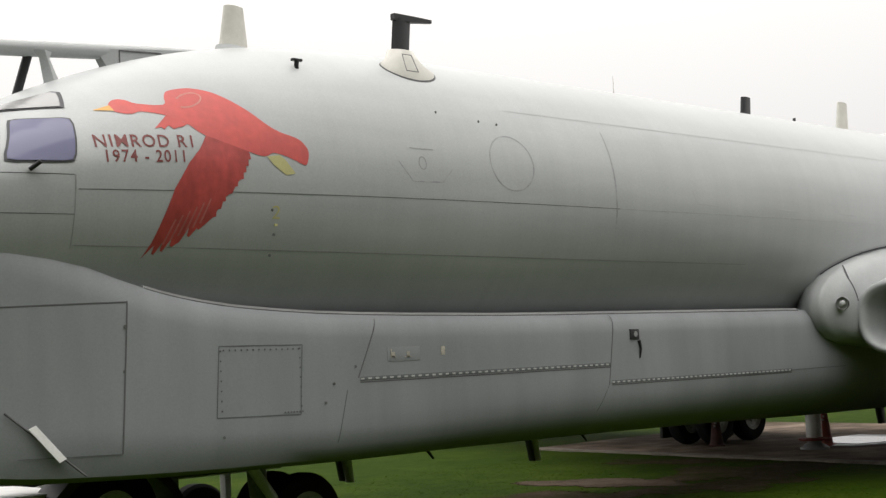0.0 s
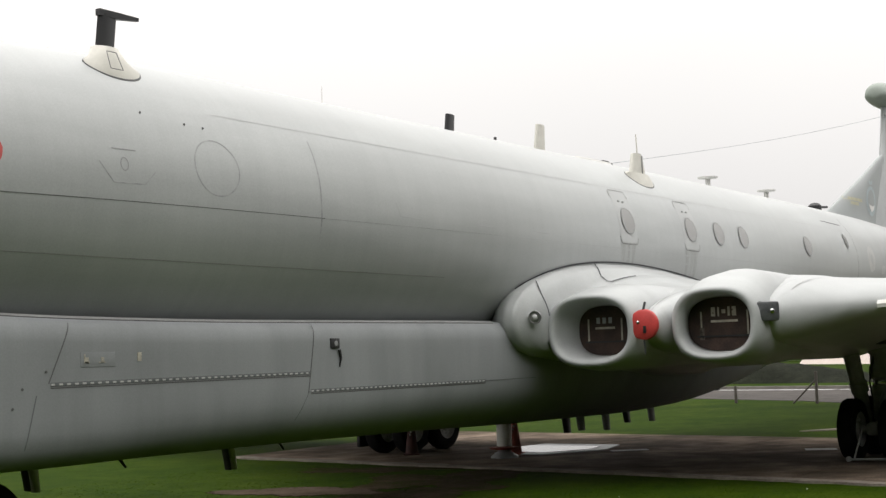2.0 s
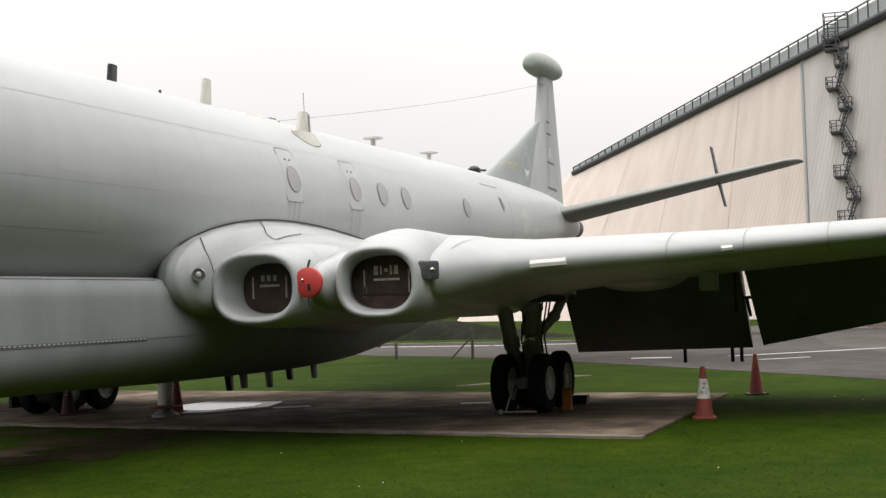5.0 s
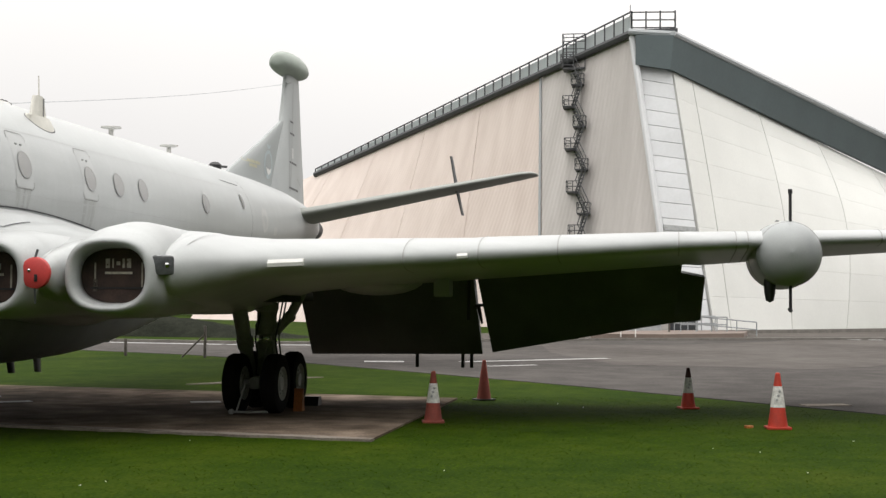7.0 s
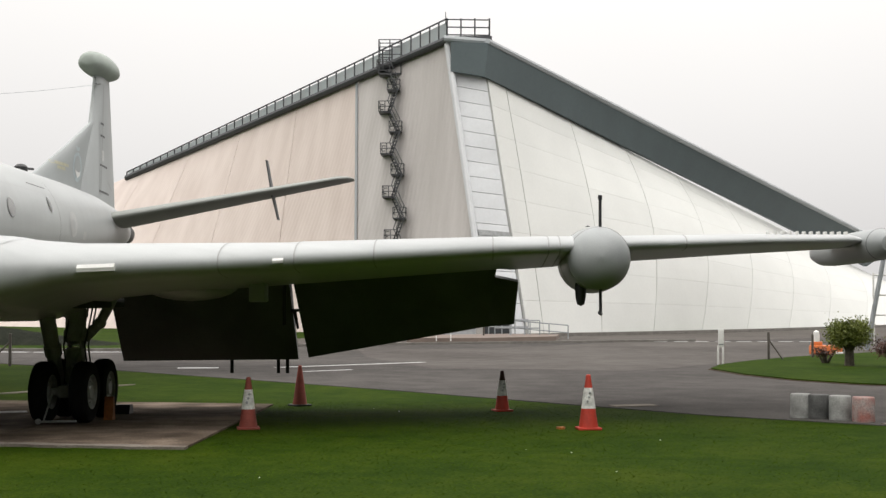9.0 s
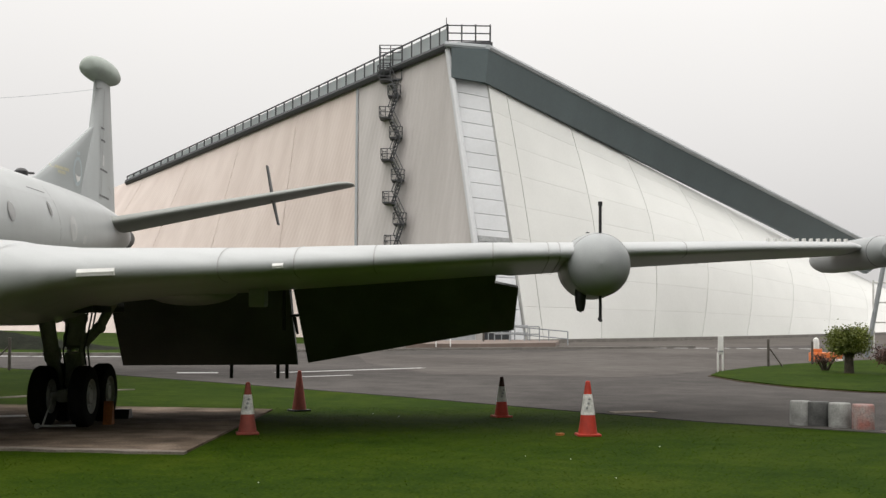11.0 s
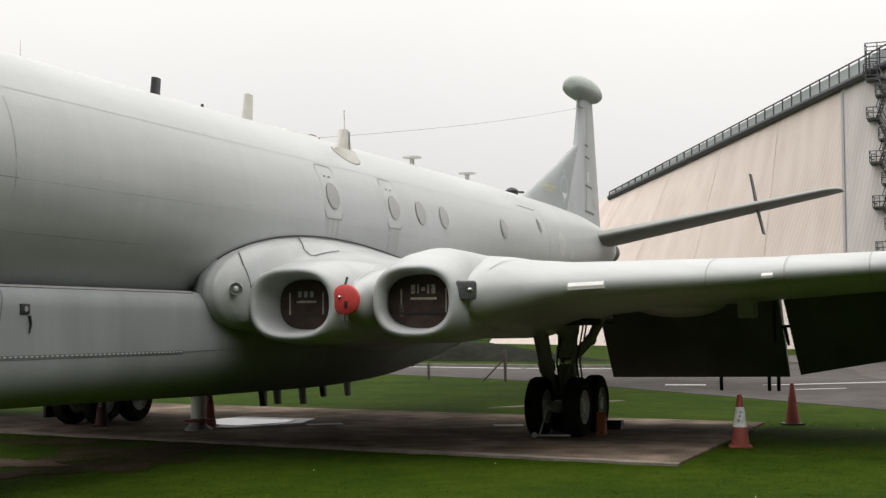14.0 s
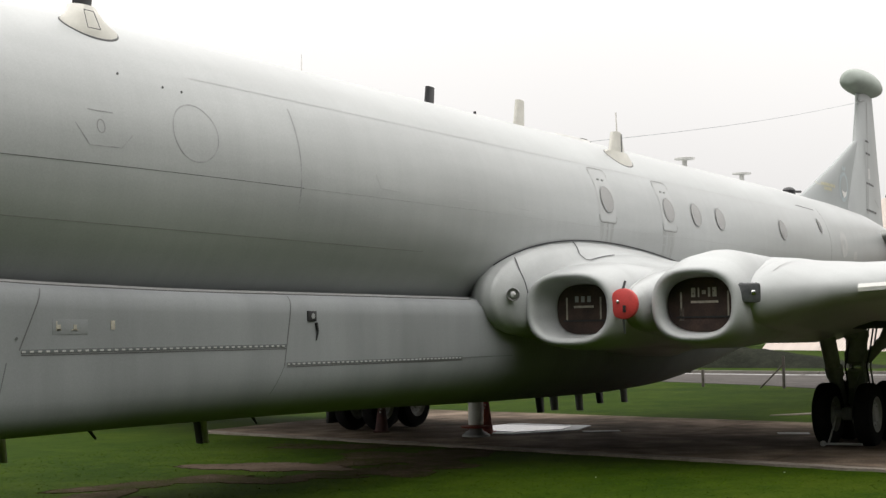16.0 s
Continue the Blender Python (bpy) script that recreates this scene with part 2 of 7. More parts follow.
M_CHOCKO = mat("chock_orange", (0.45, 0.15, 0.03), 0.7, vary=0.2, scale=8, bump=0.1)
M_CONC = mat("concrete_block", (0.42, 0.42, 0.40), 0.9, vary=0.2, scale=6, fine=45, bump=0.4)
M_CONC_D = mat("concrete_block_dark", (0.15, 0.15, 0.145), 0.9, vary=0.25, scale=6, fine=45, bump=0.4)
M_CONC_R = mat("concrete_block_red", (0.42, 0.17, 0.14), 0.9, vary=0.3, scale=5, fine=45, bump=0.4, col2=(0.38, 0.36, 0.34))
M_PAD = ground_mat("pad_concrete", [(0.27, (0.046, 0.035, 0.026)), (0.36, (0.12, 0.092, 0.070)), (0.46, (0.27, 0.21, 0.165))], (0.5, 1.7, 30), 0.9, 0.2, 0.005, 0.14)
M_PADEDGE = ground_mat("pad_edge_concrete", [(0.36, (0.13, 0.11, 0.09)), (0.6, (0.24, 0.21, 0.18))], (1.5, 6, 40), 0.85, 0.3, 0.006)
M_ASPH = ground_mat("asphalt", [(0.40, (0.046, 0.042, 0.040)), (0.5, (0.072, 0.066, 0.062)), (0.60, (0.105, 0.096, 0.090))], (0.12, 1.1, 45), 0.85, 0.25, 0.006)
M_ASPH2 = ground_mat("forecourt_asphalt", [(0.36, (0.068, 0.061, 0.055)), (0.64, (0.125, 0.112, 0.102))], (0.1, 0.8, 30), 0.85, 0.2, 0.006)
M_ASPH3 = ground_mat("resurfaced_asphalt", [(0.40, (0.062, 0.055, 0.051)), (0.5, (0.092, 0.083, 0.077)), (0.60, (0.125, 0.114, 0.105))], (0.12, 1.1, 45), 0.85, 0.25, 0.006)
M_BANK = ground_mat("rough_dark_turf", [(0.38, (0.010, 0.011, 0.008)), (0.5, (0.017, 0.019, 0.014)), (0.62, (0.028, 0.030, 0.022))], (0.6, 3.0, 14), 0.95, 0.8, 0.05)
M_GRASS = ground_mat("grass", [(0.36, (0.010, 0.0235, 0.0009)), (0.45, (0.0162, 0.0345, 0.0013)), (0.53, (0.0245, 0.0445, 0.0018)), (0.64, (0.044, 0.060, 0.0045))], (0.45, 2.6, 22), 0.9, 0.3, 0.02)
M_MUD = ground_mat("bare_soil", [(0.40, (0.022, 0.036, 0.003)), (0.46, (0.034, 0.030, 0.012)), (0.54, (0.050, 0.036, 0.023)), (0.64, (0.088, 0.064, 0.046))], (1.6, 7, 40), 0.95, 0.8, 0.03)
M_MUD2 = ground_mat("trodden_earth", [(0.38, (0.045, 0.033, 0.022)), (0.5, (0.075, 0.055, 0.040)), (0.62, (0.11, 0.085, 0.065))], (1.2, 6, 40), 0.95, 0.6, 0.02)
M_LINE = mat("road_marking", (0.62, 0.61, 0.6), 0.8, vary=0.2, scale=7, bump=0.05)
M_KERB = mat("kerb_stone", (0.20, 0.185, 0.165), 0.85, vary=0.15, scale=3, bump=0.2)
M_HANG_L = corrugated("cladding_pink_grey", (0.64, 0.55, 0.50), (0.555, 0.465, 0.418), 1.2, 0.0)
M_HANG_G = corrugated("cladding_grey", (0.54, 0.505, 0.485), (0.44, 0.41, 0.39), 1.2, 0.0)
M_HANG_W = mat("cladding_white", (0.64, 0.64, 0.612), 0.55, vary=0.035, scale=0.25, fine=6, bump=0.02, random_tint=0.02)
M_HANG_P = mat("cladding_strip", (0.60, 0.61, 0.62), 0.55, vary=0.05, scale=0.4, fine=6, bump=0.02, random_tint=0.03)
M_BAND = mat("roof_soffit_slate", (0.095, 0.122, 0.128), 0.6, vary=0.08, scale=0.4, fine=5, bump=0.02)
M_FASCIA = mat("roof_fascia", (0.36, 0.38, 0.39), 0.5, vary=0.06, scale=0.5, bump=0.02)
M_INFILL = mat("skylit_infill", (0.50, 0.54, 0.55), 0.2, vary=0.06, scale=0.6, bump=0)
M_STEEL = mat("stair_steel", (0.06, 0.062, 0.066), 0.6, vary=0.1, bump=0)
M_RAIL = mat("galvanised_rail", (0.30, 0.32, 0.33), 0.5, vary=0.1, bump=0)
M_WOODPOST = mat("weathered_post", (0.12, 0.105, 0.09), 0.9, vary=0.2, scale=6, bump=0.2)
M_BARK = mat("bark", (0.09, 0.075, 0.05), 0.9, vary=0.25, scale=8, bump=0.3)
M_LEAF = mat("leaf_green", (0.19, 0.22, 0.03), 0.6, vary=0.2, scale=3, bump=0, col2=(0.08, 0.105, 0.014))
M_LEAF_R = mat("twig_brown", (0.16, 0.075, 0.06), 0.7, vary=0.25, scale=3, bump=0)
M_BARRIER = mat("barrier_orange", (0.75, 0.2, 0.05), 0.5, vary=0.1, bump=0)
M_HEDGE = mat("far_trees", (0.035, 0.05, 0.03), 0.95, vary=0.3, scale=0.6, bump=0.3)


# ---- mesh helpers ----
def mesh_from(bm, name, material, smooth=True, sharp=40):
    me = bpy.data.meshes.new(name)
    bmesh.ops.recalc_face_normals(bm, faces=bm.faces)
    bm.to_mesh(me)
    bm.free()
    me.materials.append(material)
    if smooth:
        me.shade_smooth()
        me.set_sharp_from_angle(angle=radians(sharp))
    return me


def part(name, bm, material, parent=None, label="", smooth=True, sharp=40):
    ob = new(name, mesh_from(bm, name, material, smooth, sharp))
    if parent is not None:
        ob.parent = parent
    if label:
        ob["label"] = label
    return ob


def thing(name, label, category, at=(0, 0, 0), rz=0, group="", kind=""):
    ob = new(name)
    ob.matrix_world = pose(*at, 0, 0, rz)
    ob.empty_display_size = 0.2
    return tagged(ob, label, category, group, kind)


def loft(bm, rings, cap=True, closed=True):
    """Skin between rings of points."""
    rows = [[bm.verts.new(p) for p in r] for r in rings]
    n = len(rows[0])
    for a, b in zip(rows[:-1], rows[1:]):
        for i in range(n if closed else n - 1):
            j = (i + 1) % n
            bm.faces.new((a[i], a[j], b[j], b[i]))
    if cap and closed:
        bm.faces.new(rows[0][::-1])
        bm.faces.new(rows[-1])
    return bm


def box(bm, lo, hi, bevel=0.0):
    r = bmesh.ops.create_cube(bm, size=1.0)
    vs = r["verts"]
    for v in vs:
        v.co = Vector((lo[i] + (v.co[i] + 0.5) * (hi[i] - lo[i]) for i in range(3)))
    if bevel:
        es = list({e for v in vs for e in v.link_edges})
        bmesh.ops.bevel(bm, geom=es, offset=bevel, segments=2, affect="EDGES", profile=0.6)
    return bm


def tube(bm, a, b, r0, r1=None, n=10):
    """A round bar from a to b."""
    a, b = Vector(a), Vector(b)
    r1 = r0 if r1 is None else r1
    q = (b - a).to_track_quat("Z", "Y").to_matrix()
    rings = []
    for p, r in ((a, r0), (b, r1)):
        rings.append([p + q @ Vector((r * math.cos(2 * math.pi * i / n), r * math.sin(2 * math.pi * i / n), 0)) for i in range(n)])
    return loft(bm, rings)


def lathe(bm, profile, n=24, axis="z", at=(0, 0, 0), cap=True):
    """Turn a profile of (radius, along) round an axis."""
    rings = []
    for r, h in profile:
        ring = []
        for i in range(n):
            c, s = r * math.cos(2 * math.pi * i / n), r * math.sin(2 * math.pi * i / n)
            p = {"z": (c, s, h), "y": (s, h, c), "x": (h, c, s)}[axis]
            ring.append(Vector(p) + Vector(at))
        rings.append(ring)
    return loft(bm, rings, cap=cap)


def prism(bm, pts, z0, z1):
    """Upright prism over a flat outline."""
    lo, hi = [bm.verts.new((x, y, z0)) for x, y in pts], [bm.verts.new((x, y, z1)) for x, y in pts]
    n = len(pts)
    for i in range(n):
        bm.faces.new((lo[i], lo[(i + 1) % n], hi[(i + 1) % n], hi[i]))
    bm.faces.new(lo[::-1])
    bm.faces.new(hi)
    return bm


def lerp(table, x):
    """Smooth reading of a table of (x, value)."""
    if x <= table[0][0]:
        return table[0][1]
    for (a, va), (b, vb) in zip(table[:-1], table[1:]):
        if x <= b:
            k = (x - a) / (b - a)
            return va + (vb - va) * k
    return table[-1][1]


def smoothlerp(table, x):
    xs = [lerp(table, x + d) for d in (-0.5, -0.25, 0, 0.25, 0.5)]
    return sum(xs) / 5


BM = bmesh.new


# ---- ground, road, pad ----
def sheet(name, pts, z, material, label, category, thick=0.05, kind="structure"):
    bm = prism(BM(), pts, z - thick, z)
    return tagged(part(name, bm, material, None, label, smooth=False), label, category, "", kind)


bm = BM()
bmesh.ops.create_grid(bm, x_segments=60, y_segments=60, size=1600)
tagged(part("ground", bm, M_GRASS, None, smooth=False), "short mown green grass, worn in patches", "grass", kind="structure")

ROAD = [(44, 60), (36, 34), (26, 14), (20.5, 4.2), (16.3, -0.6), (11.5, -5.2), (7.3, -9.1), (3.35, -12.47), (0.9, -14.65), (-1.0, -17.05), (-4.5, -22), (-12, -36), (-30, -70),
        (90, -140), (130, -110), (60, -36), (48, -22), (43, -12), (39.4, -4.8), (36.5, -1.5), (32.2, 2.5), (31.6, 6.0), (33, 14), (42, 36), (54, 60)]
sheet("road", ROAD, 0.012, M_ASPH, "worn grey asphalt road with faded markings", "road")
sheet("forecourt", [(39.6, -4.9), (42.9, -12), (47.9, -22), (59.8, -36), (129, -110), (190, -120), (120, -52), (101, -45), (75, -26), (62, -13), (57, -4), (48, 2)], 0.016, M_ASPH2, "pale asphalt apron in front of the museum hall", "pavement")

PAD_K = 0.152


def pad_pt(u, v):
    """u along the aircraft, v across it."""
    return (-0.62 + u + PAD_K * (v), -PAD_K * 0 + v)


pad = thing("hardstanding", "stained brown concrete hardstanding slab under the main wheels", "concrete pad", kind="structure")
slab_y = [-7.1, -4.2, -1.3, 1.6, 4.5, 7.4]
for a, b in zip(slab_y[:-1], slab_y[1:]):
    for u0, u1 in ((-2.93, 0.95), (0.95, 4.70)):
        g = 0.012
        bm = prism(BM(), [pad_pt(u0 + g, a + g), pad_pt(u1 - g, a + g), pad_pt(u1 - g, b - g), pad_pt(u0 + g, b - g)], -0.05, 0.03)
        part("slab", bm, M_PAD, pad, smooth=False)
bm = prism(BM(), [pad_pt(-2.9, -7.08), pad_pt(4.67, -7.08), pad_pt(4.67, 7.38), pad_pt(-2.9, 7.38)], -0.05, 0.02)
part("joint_filler", bm, M_MUD, pad, smooth=False)
rng = random.Random(4)
bm = BM()
n = 60
inner, outer = [], []
for i in range(n + 1):
    v = -7.1 + 14.5 * i / n
    x, y = pad_pt(-2.93, v)
    inner.append((x + 0.10 + rng.uniform(0, 0.10), y))
    outer.append((x - 0.05 - rng.uniform(0, 0.10), y))
prism(bm, inner + outer[::-1], -0.05, 0.034)
part("slab_edge", bm, M_PADEDGE, pad, "pale worn concrete edge", smooth=False)

# puddled sheet, paint marks and litter on the pad
def flat(name, pts, z, material, label, category, thick=0.01, parent=None):
    ob = part(name, prism(BM(), pts, z - thick, z), material, parent, smooth=False)
    return ob if parent else tagged(ob, label, category)


tray = thing("drip_tray", "shallow galvanised drip tray lying on the concrete pad", "tray")
part("base", prism(BM(), [(-1.05, 1.4), (0.2, 0.75), (1.35, 1.05), (1.4, 2.7), (0.2, 2.8), (-0.95, 2.4)], 0.032, 0.045), M_TRAY, tray, smooth=False)
part("water", prism(BM(), [(-0.7, 1.5), (0.2, 1.05), (0.85, 1.2), (0.9, 2.7), (0.1, 2.8), (-0.6, 2.4)], 0.045, 0.052), glass_mat("still_water", (0.10, 0.105, 0.11), 0.15), tray, smooth=False)
for a, b, w in (((0.02, 0.55), (0.42, 0.02), 0.13), ((0.82, -2.72), (1.02, -3.2), 0.17)):
    d = (Vector(b) - Vector(a)).normalized()
    q = Vector((-d.y, d.x)) * w
    flat("paint_mark", [tuple(Vector(a) + q), tuple(Vector(b) + q), tuple(Vector(b) - q), tuple(Vector(a) - q)], 0.036, M_LINE, "white paint mark worn on the concrete pad", "marking", 0.005)
flat("drain_cover", [(5.85, -0.85), (6.15, -1.3), (9.25, -3.0), (8.95, -2.5)], 0.02, M_PADEDGE, "flat concrete drain cover set in the grass", "drain cover", 0.03)

# bare soil where the turf is worn away
def blob(cx, cy, rx, ry, rot, seed, n=90, rough=0.55):
    r = random.Random(seed)
    ph = [r.uniform(0, 6.28) for _ in range(6)]
    pts = []
    for i in range(n):
        a = 2 * math.pi * i / n
        k = 1 + rough * sum(math.sin((j + 2) * a + ph[j]) / (j + 2) for j in range(6)) + r.uniform(-0.09, 0.09)
        x, y = rx * k * math.cos(a), ry * k * math.sin(a)
        pts.append((cx + x * math.cos(rot) - y * math.sin(rot), cy + x * math.sin(rot) + y * math.cos(rot)))
    return pts


for i, (cx, cy, rx, ry, rot) in enumerate([(-5.0, 0.7, 1.6, 0.95, 0.25), (-6.6, -0.2, 0.9, 0.7, 0.4), (-4.0, 2.9, 0.5, 1.1, 0.1), (-9.3, 1.6, 1.1, 0.5, -0.35), (-8.1, 0.4, 0.8, 0.45, -0.5), (-11.2, 0.9, 1.0, 0.5, 0.3)]):
    sheet("bare_soil", blob(cx, cy, rx, ry, rot, 10 + i, 220), 0.004 + 0.0006 * i, M_MUD, "patch of bare brown soil worn through the grass", "soil", 0.03)

sheet("bare_earth", blob(-7.2, 1.7, 0.62, 1.05, 0.3, 77, 120, 0.3), 0.009, M_MUD2, "patch of trodden pale brown earth in the turf", "soil", 0.04)

# road markings
def stripe(a, b, w, z=0.018):
    a, b = Vector(a), Vector(b)
    d = (b - a).normalized()
    q = Vector((-d.y, d.x)) * w / 2
    tagged(part("road_marking", prism(BM(), [tuple(a + q), tuple(b + q), tuple(b - q), tuple(a - q)], z - 0.01, z), M_LINE, None, smooth=False), "faded white paint line on the road", "marking", kind="structure")


stripe((17.4, -2.2), (17.6, -3.35), 0.6)
stripe((17.9, -5.0), (21.7, -9.15), 0.3)
stripe((15.5, -6.1), (16.6, -7.3), 0.2)
stripe((34.5, 9.2), (31.0, 26), 0.5)
for i in range(12):
    a = Vector((46.9, -15.6 - 1.05 * i))
    stripe(tuple(a), tuple(a + Vector((0.05, -0.65))), 0.5, 0.03)
# far kerbs and low wall before the hall
def kerb(pts, w, h, name="kerb", material=None, label="low stone kerb along the road"):
    bm = BM()
    for a, b in zip(pts[:-1], pts[1:]):
        a, b = Vector(a), Vector(b)
        d = (b - a).normalized()
        q = Vector((-d.y, d.x)) * w / 2
        prism(bm, [tuple(a + q), tuple(b + q), tuple(b - q), tuple(a - q)], -0.02, h)
    return tagged(part(name, bm, material or M_KERB, None, smooth=False), label, "kerb", kind="structure")


kerb([(54, 60), (42, 36), (33, 14), (31.6, 6.0), (32.2, 2.5), (36.5, -1.5), (39.4, -4.8), (43, -12), (48, -22)], 0.3, 0.12)
stripe((30.9, 1.8), (30.4, 6.2), 0.45)
stripe((30.4, 6.4), (31.9, 14.0), 0.45)
sheet("resurfaced_road", [(34.0, -6.0), (26.0, -7.0), (17.4, -9.6), (16.7, -13.3), (16.1, -14.9), (18.1, -16.6), (20.0, -17.6), (23.2, -19.6), (26.2, -21.6), (31.8, -26.4), (40, -31), (48.2, -25), (44.3, -16.8), (38.7, -13.8), (35.4, -10.8)], 0.0145, M_ASPH3, "slightly paler resurfaced stretch of asphalt road", "road", 0.03)
# low dark bank rising beyond the road
rg = random.Random(14)
rows = []
for i in range(60):
    k = i / 59
    cx, cy = 41.5 + 2.5 * k, 5.6 + 34 * k
    h = min(1.5, 0.02 + 0.135 * (cy - 5.6)) * rg.uniform(0.93, 1.05)
    rows.append([Vector((cx + dx, cy, h * f - 0.02)) for dx, f in ((-2.2, 0.0), (-1.5, 0.55), (-0.7, 0.92), (0.3, 1.0), (1.6, 0.6), (3.0, 0.0))])
tagged(part("grass_bank", loft(BM(), rows, cap=False, closed=False), M_BANK), "low dark overgrown bank beyond the road", "bank", kind="structure")
kerb([(56.5, -13.8), (62, -20), (74, -31), (100, -50), (130, -68)], 0.6, 0.22, "low_wall", None, "low pale retaining kerb before the museum hall")
sheet("entrance_ramp", [(44.5, -7.5), (52, -9), (55.5, -13), (53.5, -15.5), (48.5, -15), (45, -11)], 0.24, mat("ramp_paving", (0.20, 0.155, 0.13), 0.85, vary=0.12, scale=1, bump=0.1), "raised pinkish paved ramp at the hall entrance", "ramp", 0.4)

# island lawn with posts and shrubs
ISLE = [(17.0, -17.5), (14.0, -17.8), (11.4, -18.5), (9.6, -19.6), (8.2, -21.5), (6.5, -26), (6, -34), (22, -44), (36, -34), (31.5, -26.8), (26, -22), (23, -20.0), (19.5, -18.2)]
sheet("island_lawn", ISLE, 0.06, M_GRASS, "low grass island between the roads", "grass", 0.10)
kerb(ISLE + ISLE[:1], 0.16, 0.03, "soil_edge", M_MUD2, "worn soil edge round the grass island")


# ---- museum hall ----
hall = thing("museum_hall", "tall angular hall clad in pale ribbed and white metal panels", "building")
CB, AP = Vector((61.0, -11.7, 0)), Vector((66.0, -9.05, 18.9))
LB, LT = Vector((96, 31, 0)), Vector((100.5, 22.5, 12.6))


def bil(a, b, c, d, u, v):
    return a.lerp(b, u).lerp(d.lerp(c, u), v)


def curved_panel(name, a, b, c, d, material, parent, nu=1, nv=12, bulge=0.0, label="", thick=0.25, u0=0.0, u1=1.0, v0=0.0, v1=1.0, back=0.0):
    """A bent cladding panel: a-b along the foot, d-c along the head, set out towards the road."""
    nrm = (b - a).cross(d - a).normalized()
    if nrm.x > 0:
        nrm = -nrm
    bm = BM()
    grids = []
    for off in (0.0, -thick):
        rows = []
        for j in range(nv + 1):
            v = v0 + (v1 - v0) * j / nv
            rows.append([bm.verts.new(bil(a, b, c, d, u0 + (u1 - u0) * i / nu, v) + nrm * (off - back + bulge * min(1.0, 3.0 * (u0 + (u1 - u0) * i / nu)) * math.sin(math.pi * v))) for i in range(nu + 1)])
        grids.append(rows)
    f, k = grids
    for j in range(nv):
        for i in range(nu):
            bm.faces.new((f[j][i], f[j][i + 1], f[j + 1][i + 1], f[j + 1][i]))
            bm.faces.new((k[j][i], k[j + 1][i], k[j + 1][i + 1], k[j][i + 1]))
    for j in range(nv):
        bm.faces.new((f[j][0], f[j + 1][0], k[j + 1][0], k[j][0]))
        bm.faces.new((f[j][nu], k[j][nu], k[j + 1][nu], f[j + 1][nu]))
    for i in range(nu):
        bm.faces.new((f[0][i], k[0][i], k[0][i + 1], f[0][i + 1]))
        bm.faces.new((f[nv][i], f[nv][i + 1], k[nv][i + 1], k[nv][i]))
    return part(name, bm, material, parent, label, sharp=30)


# left flank: grey bay with the stair, then the pinkish ribbed bays
U_GREY = 0.205
curved_panel("wall_grey_bay", CB, LB, LT, AP, M_HANG_G, hall, 4, 10, 0.0, "grey ribbed cladding", u0=0.004, u1=U_GREY - 0.004)
prev = U_GREY
for u in (0.36, 0.52, 0.68, 0.84, 1.0):
    curved_panel("wall_bay", CB, LB, LT, AP, M_HANG_L, hall, 3, 10, 0.0, "pinkish ribbed cladding", u0=prev + 0.0005, u1=u - 0.0005)
    prev = u
# right flank: narrow panelled strip beside the corner, then white sheets
RB0, RB1 = Vector((60.8, -12.0, 0)), Vector((61.6, -13.9, 0))
RT0, RT1 = Vector((65.6, -9.45, 16.95)), Vector((65.6, -11.55, 16.55))
rows_n = 17
for j in range(rows_n):
    curved_panel("strip_panel", RB0, RB1, RT1, RT0, M_HANG_P, hall, 1, 1, 0, thick=0.2, v0=j / rows_n + 0.0011, v1=(j + 1) / rows_n - 0.0011)
curved_panel("strip_backing", RB0, RB1, RT1, RT0, M_FASCIA, hall, 1, 4, 0.0, thick=0.1, back=0.3)
FB, FT = Vector((106, -48.5, 0)), Vector((128, -51.5, 6.6))
RW0 = Vector((61.9, -14.1, 0))
SEAMS = (0.0, 0.031, 0.15, 0.269, 0.394, 0.523, 0.657, 0.793, 0.943, 1.09, 1.25)
for ua, ub in zip(SEAMS[:-1], SEAMS[1:]):
    for v0, v1 in ((0, 0.13), (0.13, 0.26), (0.26, 0.39), (0.39, 0.52), (0.52, 0.65), (0.65, 0.77), (0.77, 0.89), (0.89, 1.0)):
        curved_panel("white_sheet", RW0, FB, FT, RT1 + Vector((0.05, -0.1, 0)), M_HANG_W, hall, 2, 3, 1.6, thick=0.2, u0=ua + 0.00055, u1=ub - 0.00055, v0=v0 + 0.0003, v1=v1 - 0.0003)
curved_panel("white_backing", RW0, FB, FT, RT1, M_HANG_P, hall, 15, 15, 1.6, thick=0.1, back=0.3, u1=1.25)
curved_panel("louvre", RB0, RB1, RT1, RT0, M_STRUT, hall, 1, 1, 0, "dark louvre strip", thick=0.2, v0=0.365, v1=0.385, back=-0.06)
# sloping roof edge: slate soffit and fascia
SA, SB, SC = Vector((65.0, -9.3, 16.85)), Vector((65.0, -11.5, 16.5)), Vector((131, -54.6, 6.2))
SD, SE, SF = Vector((131, -57.4, 8.1)), Vector((65.0, -11.7, 18.68)), Vector((65.0, -9.3, 18.75))
curved_panel("roof_soffit", SA, SB, SE, SF, M_BAND, hall, 1, 1, 0, "dark slate roof soffit", thick=0.4)
curved_panel("roof_soffit", SB, SC, SD, SE, M_BAND, hall, 6, 1, 0, "dark slate roof soffit", thick=0.4)
bm = BM()
tube(bm, AP + Vector((-0.6, 0.2, 0.15)), AP + Vector((-0.6, -2.6, -0.08)), 0.20, n=8)
tube(bm, AP + Vector((-0.9, -2.6, -0.12)), SD + Vector((-0.2, 0, 0.15)), 0.22, n=8)
part("fascia", bm, M_FASCIA, hall, "pale grey roof edge")
bm = BM()
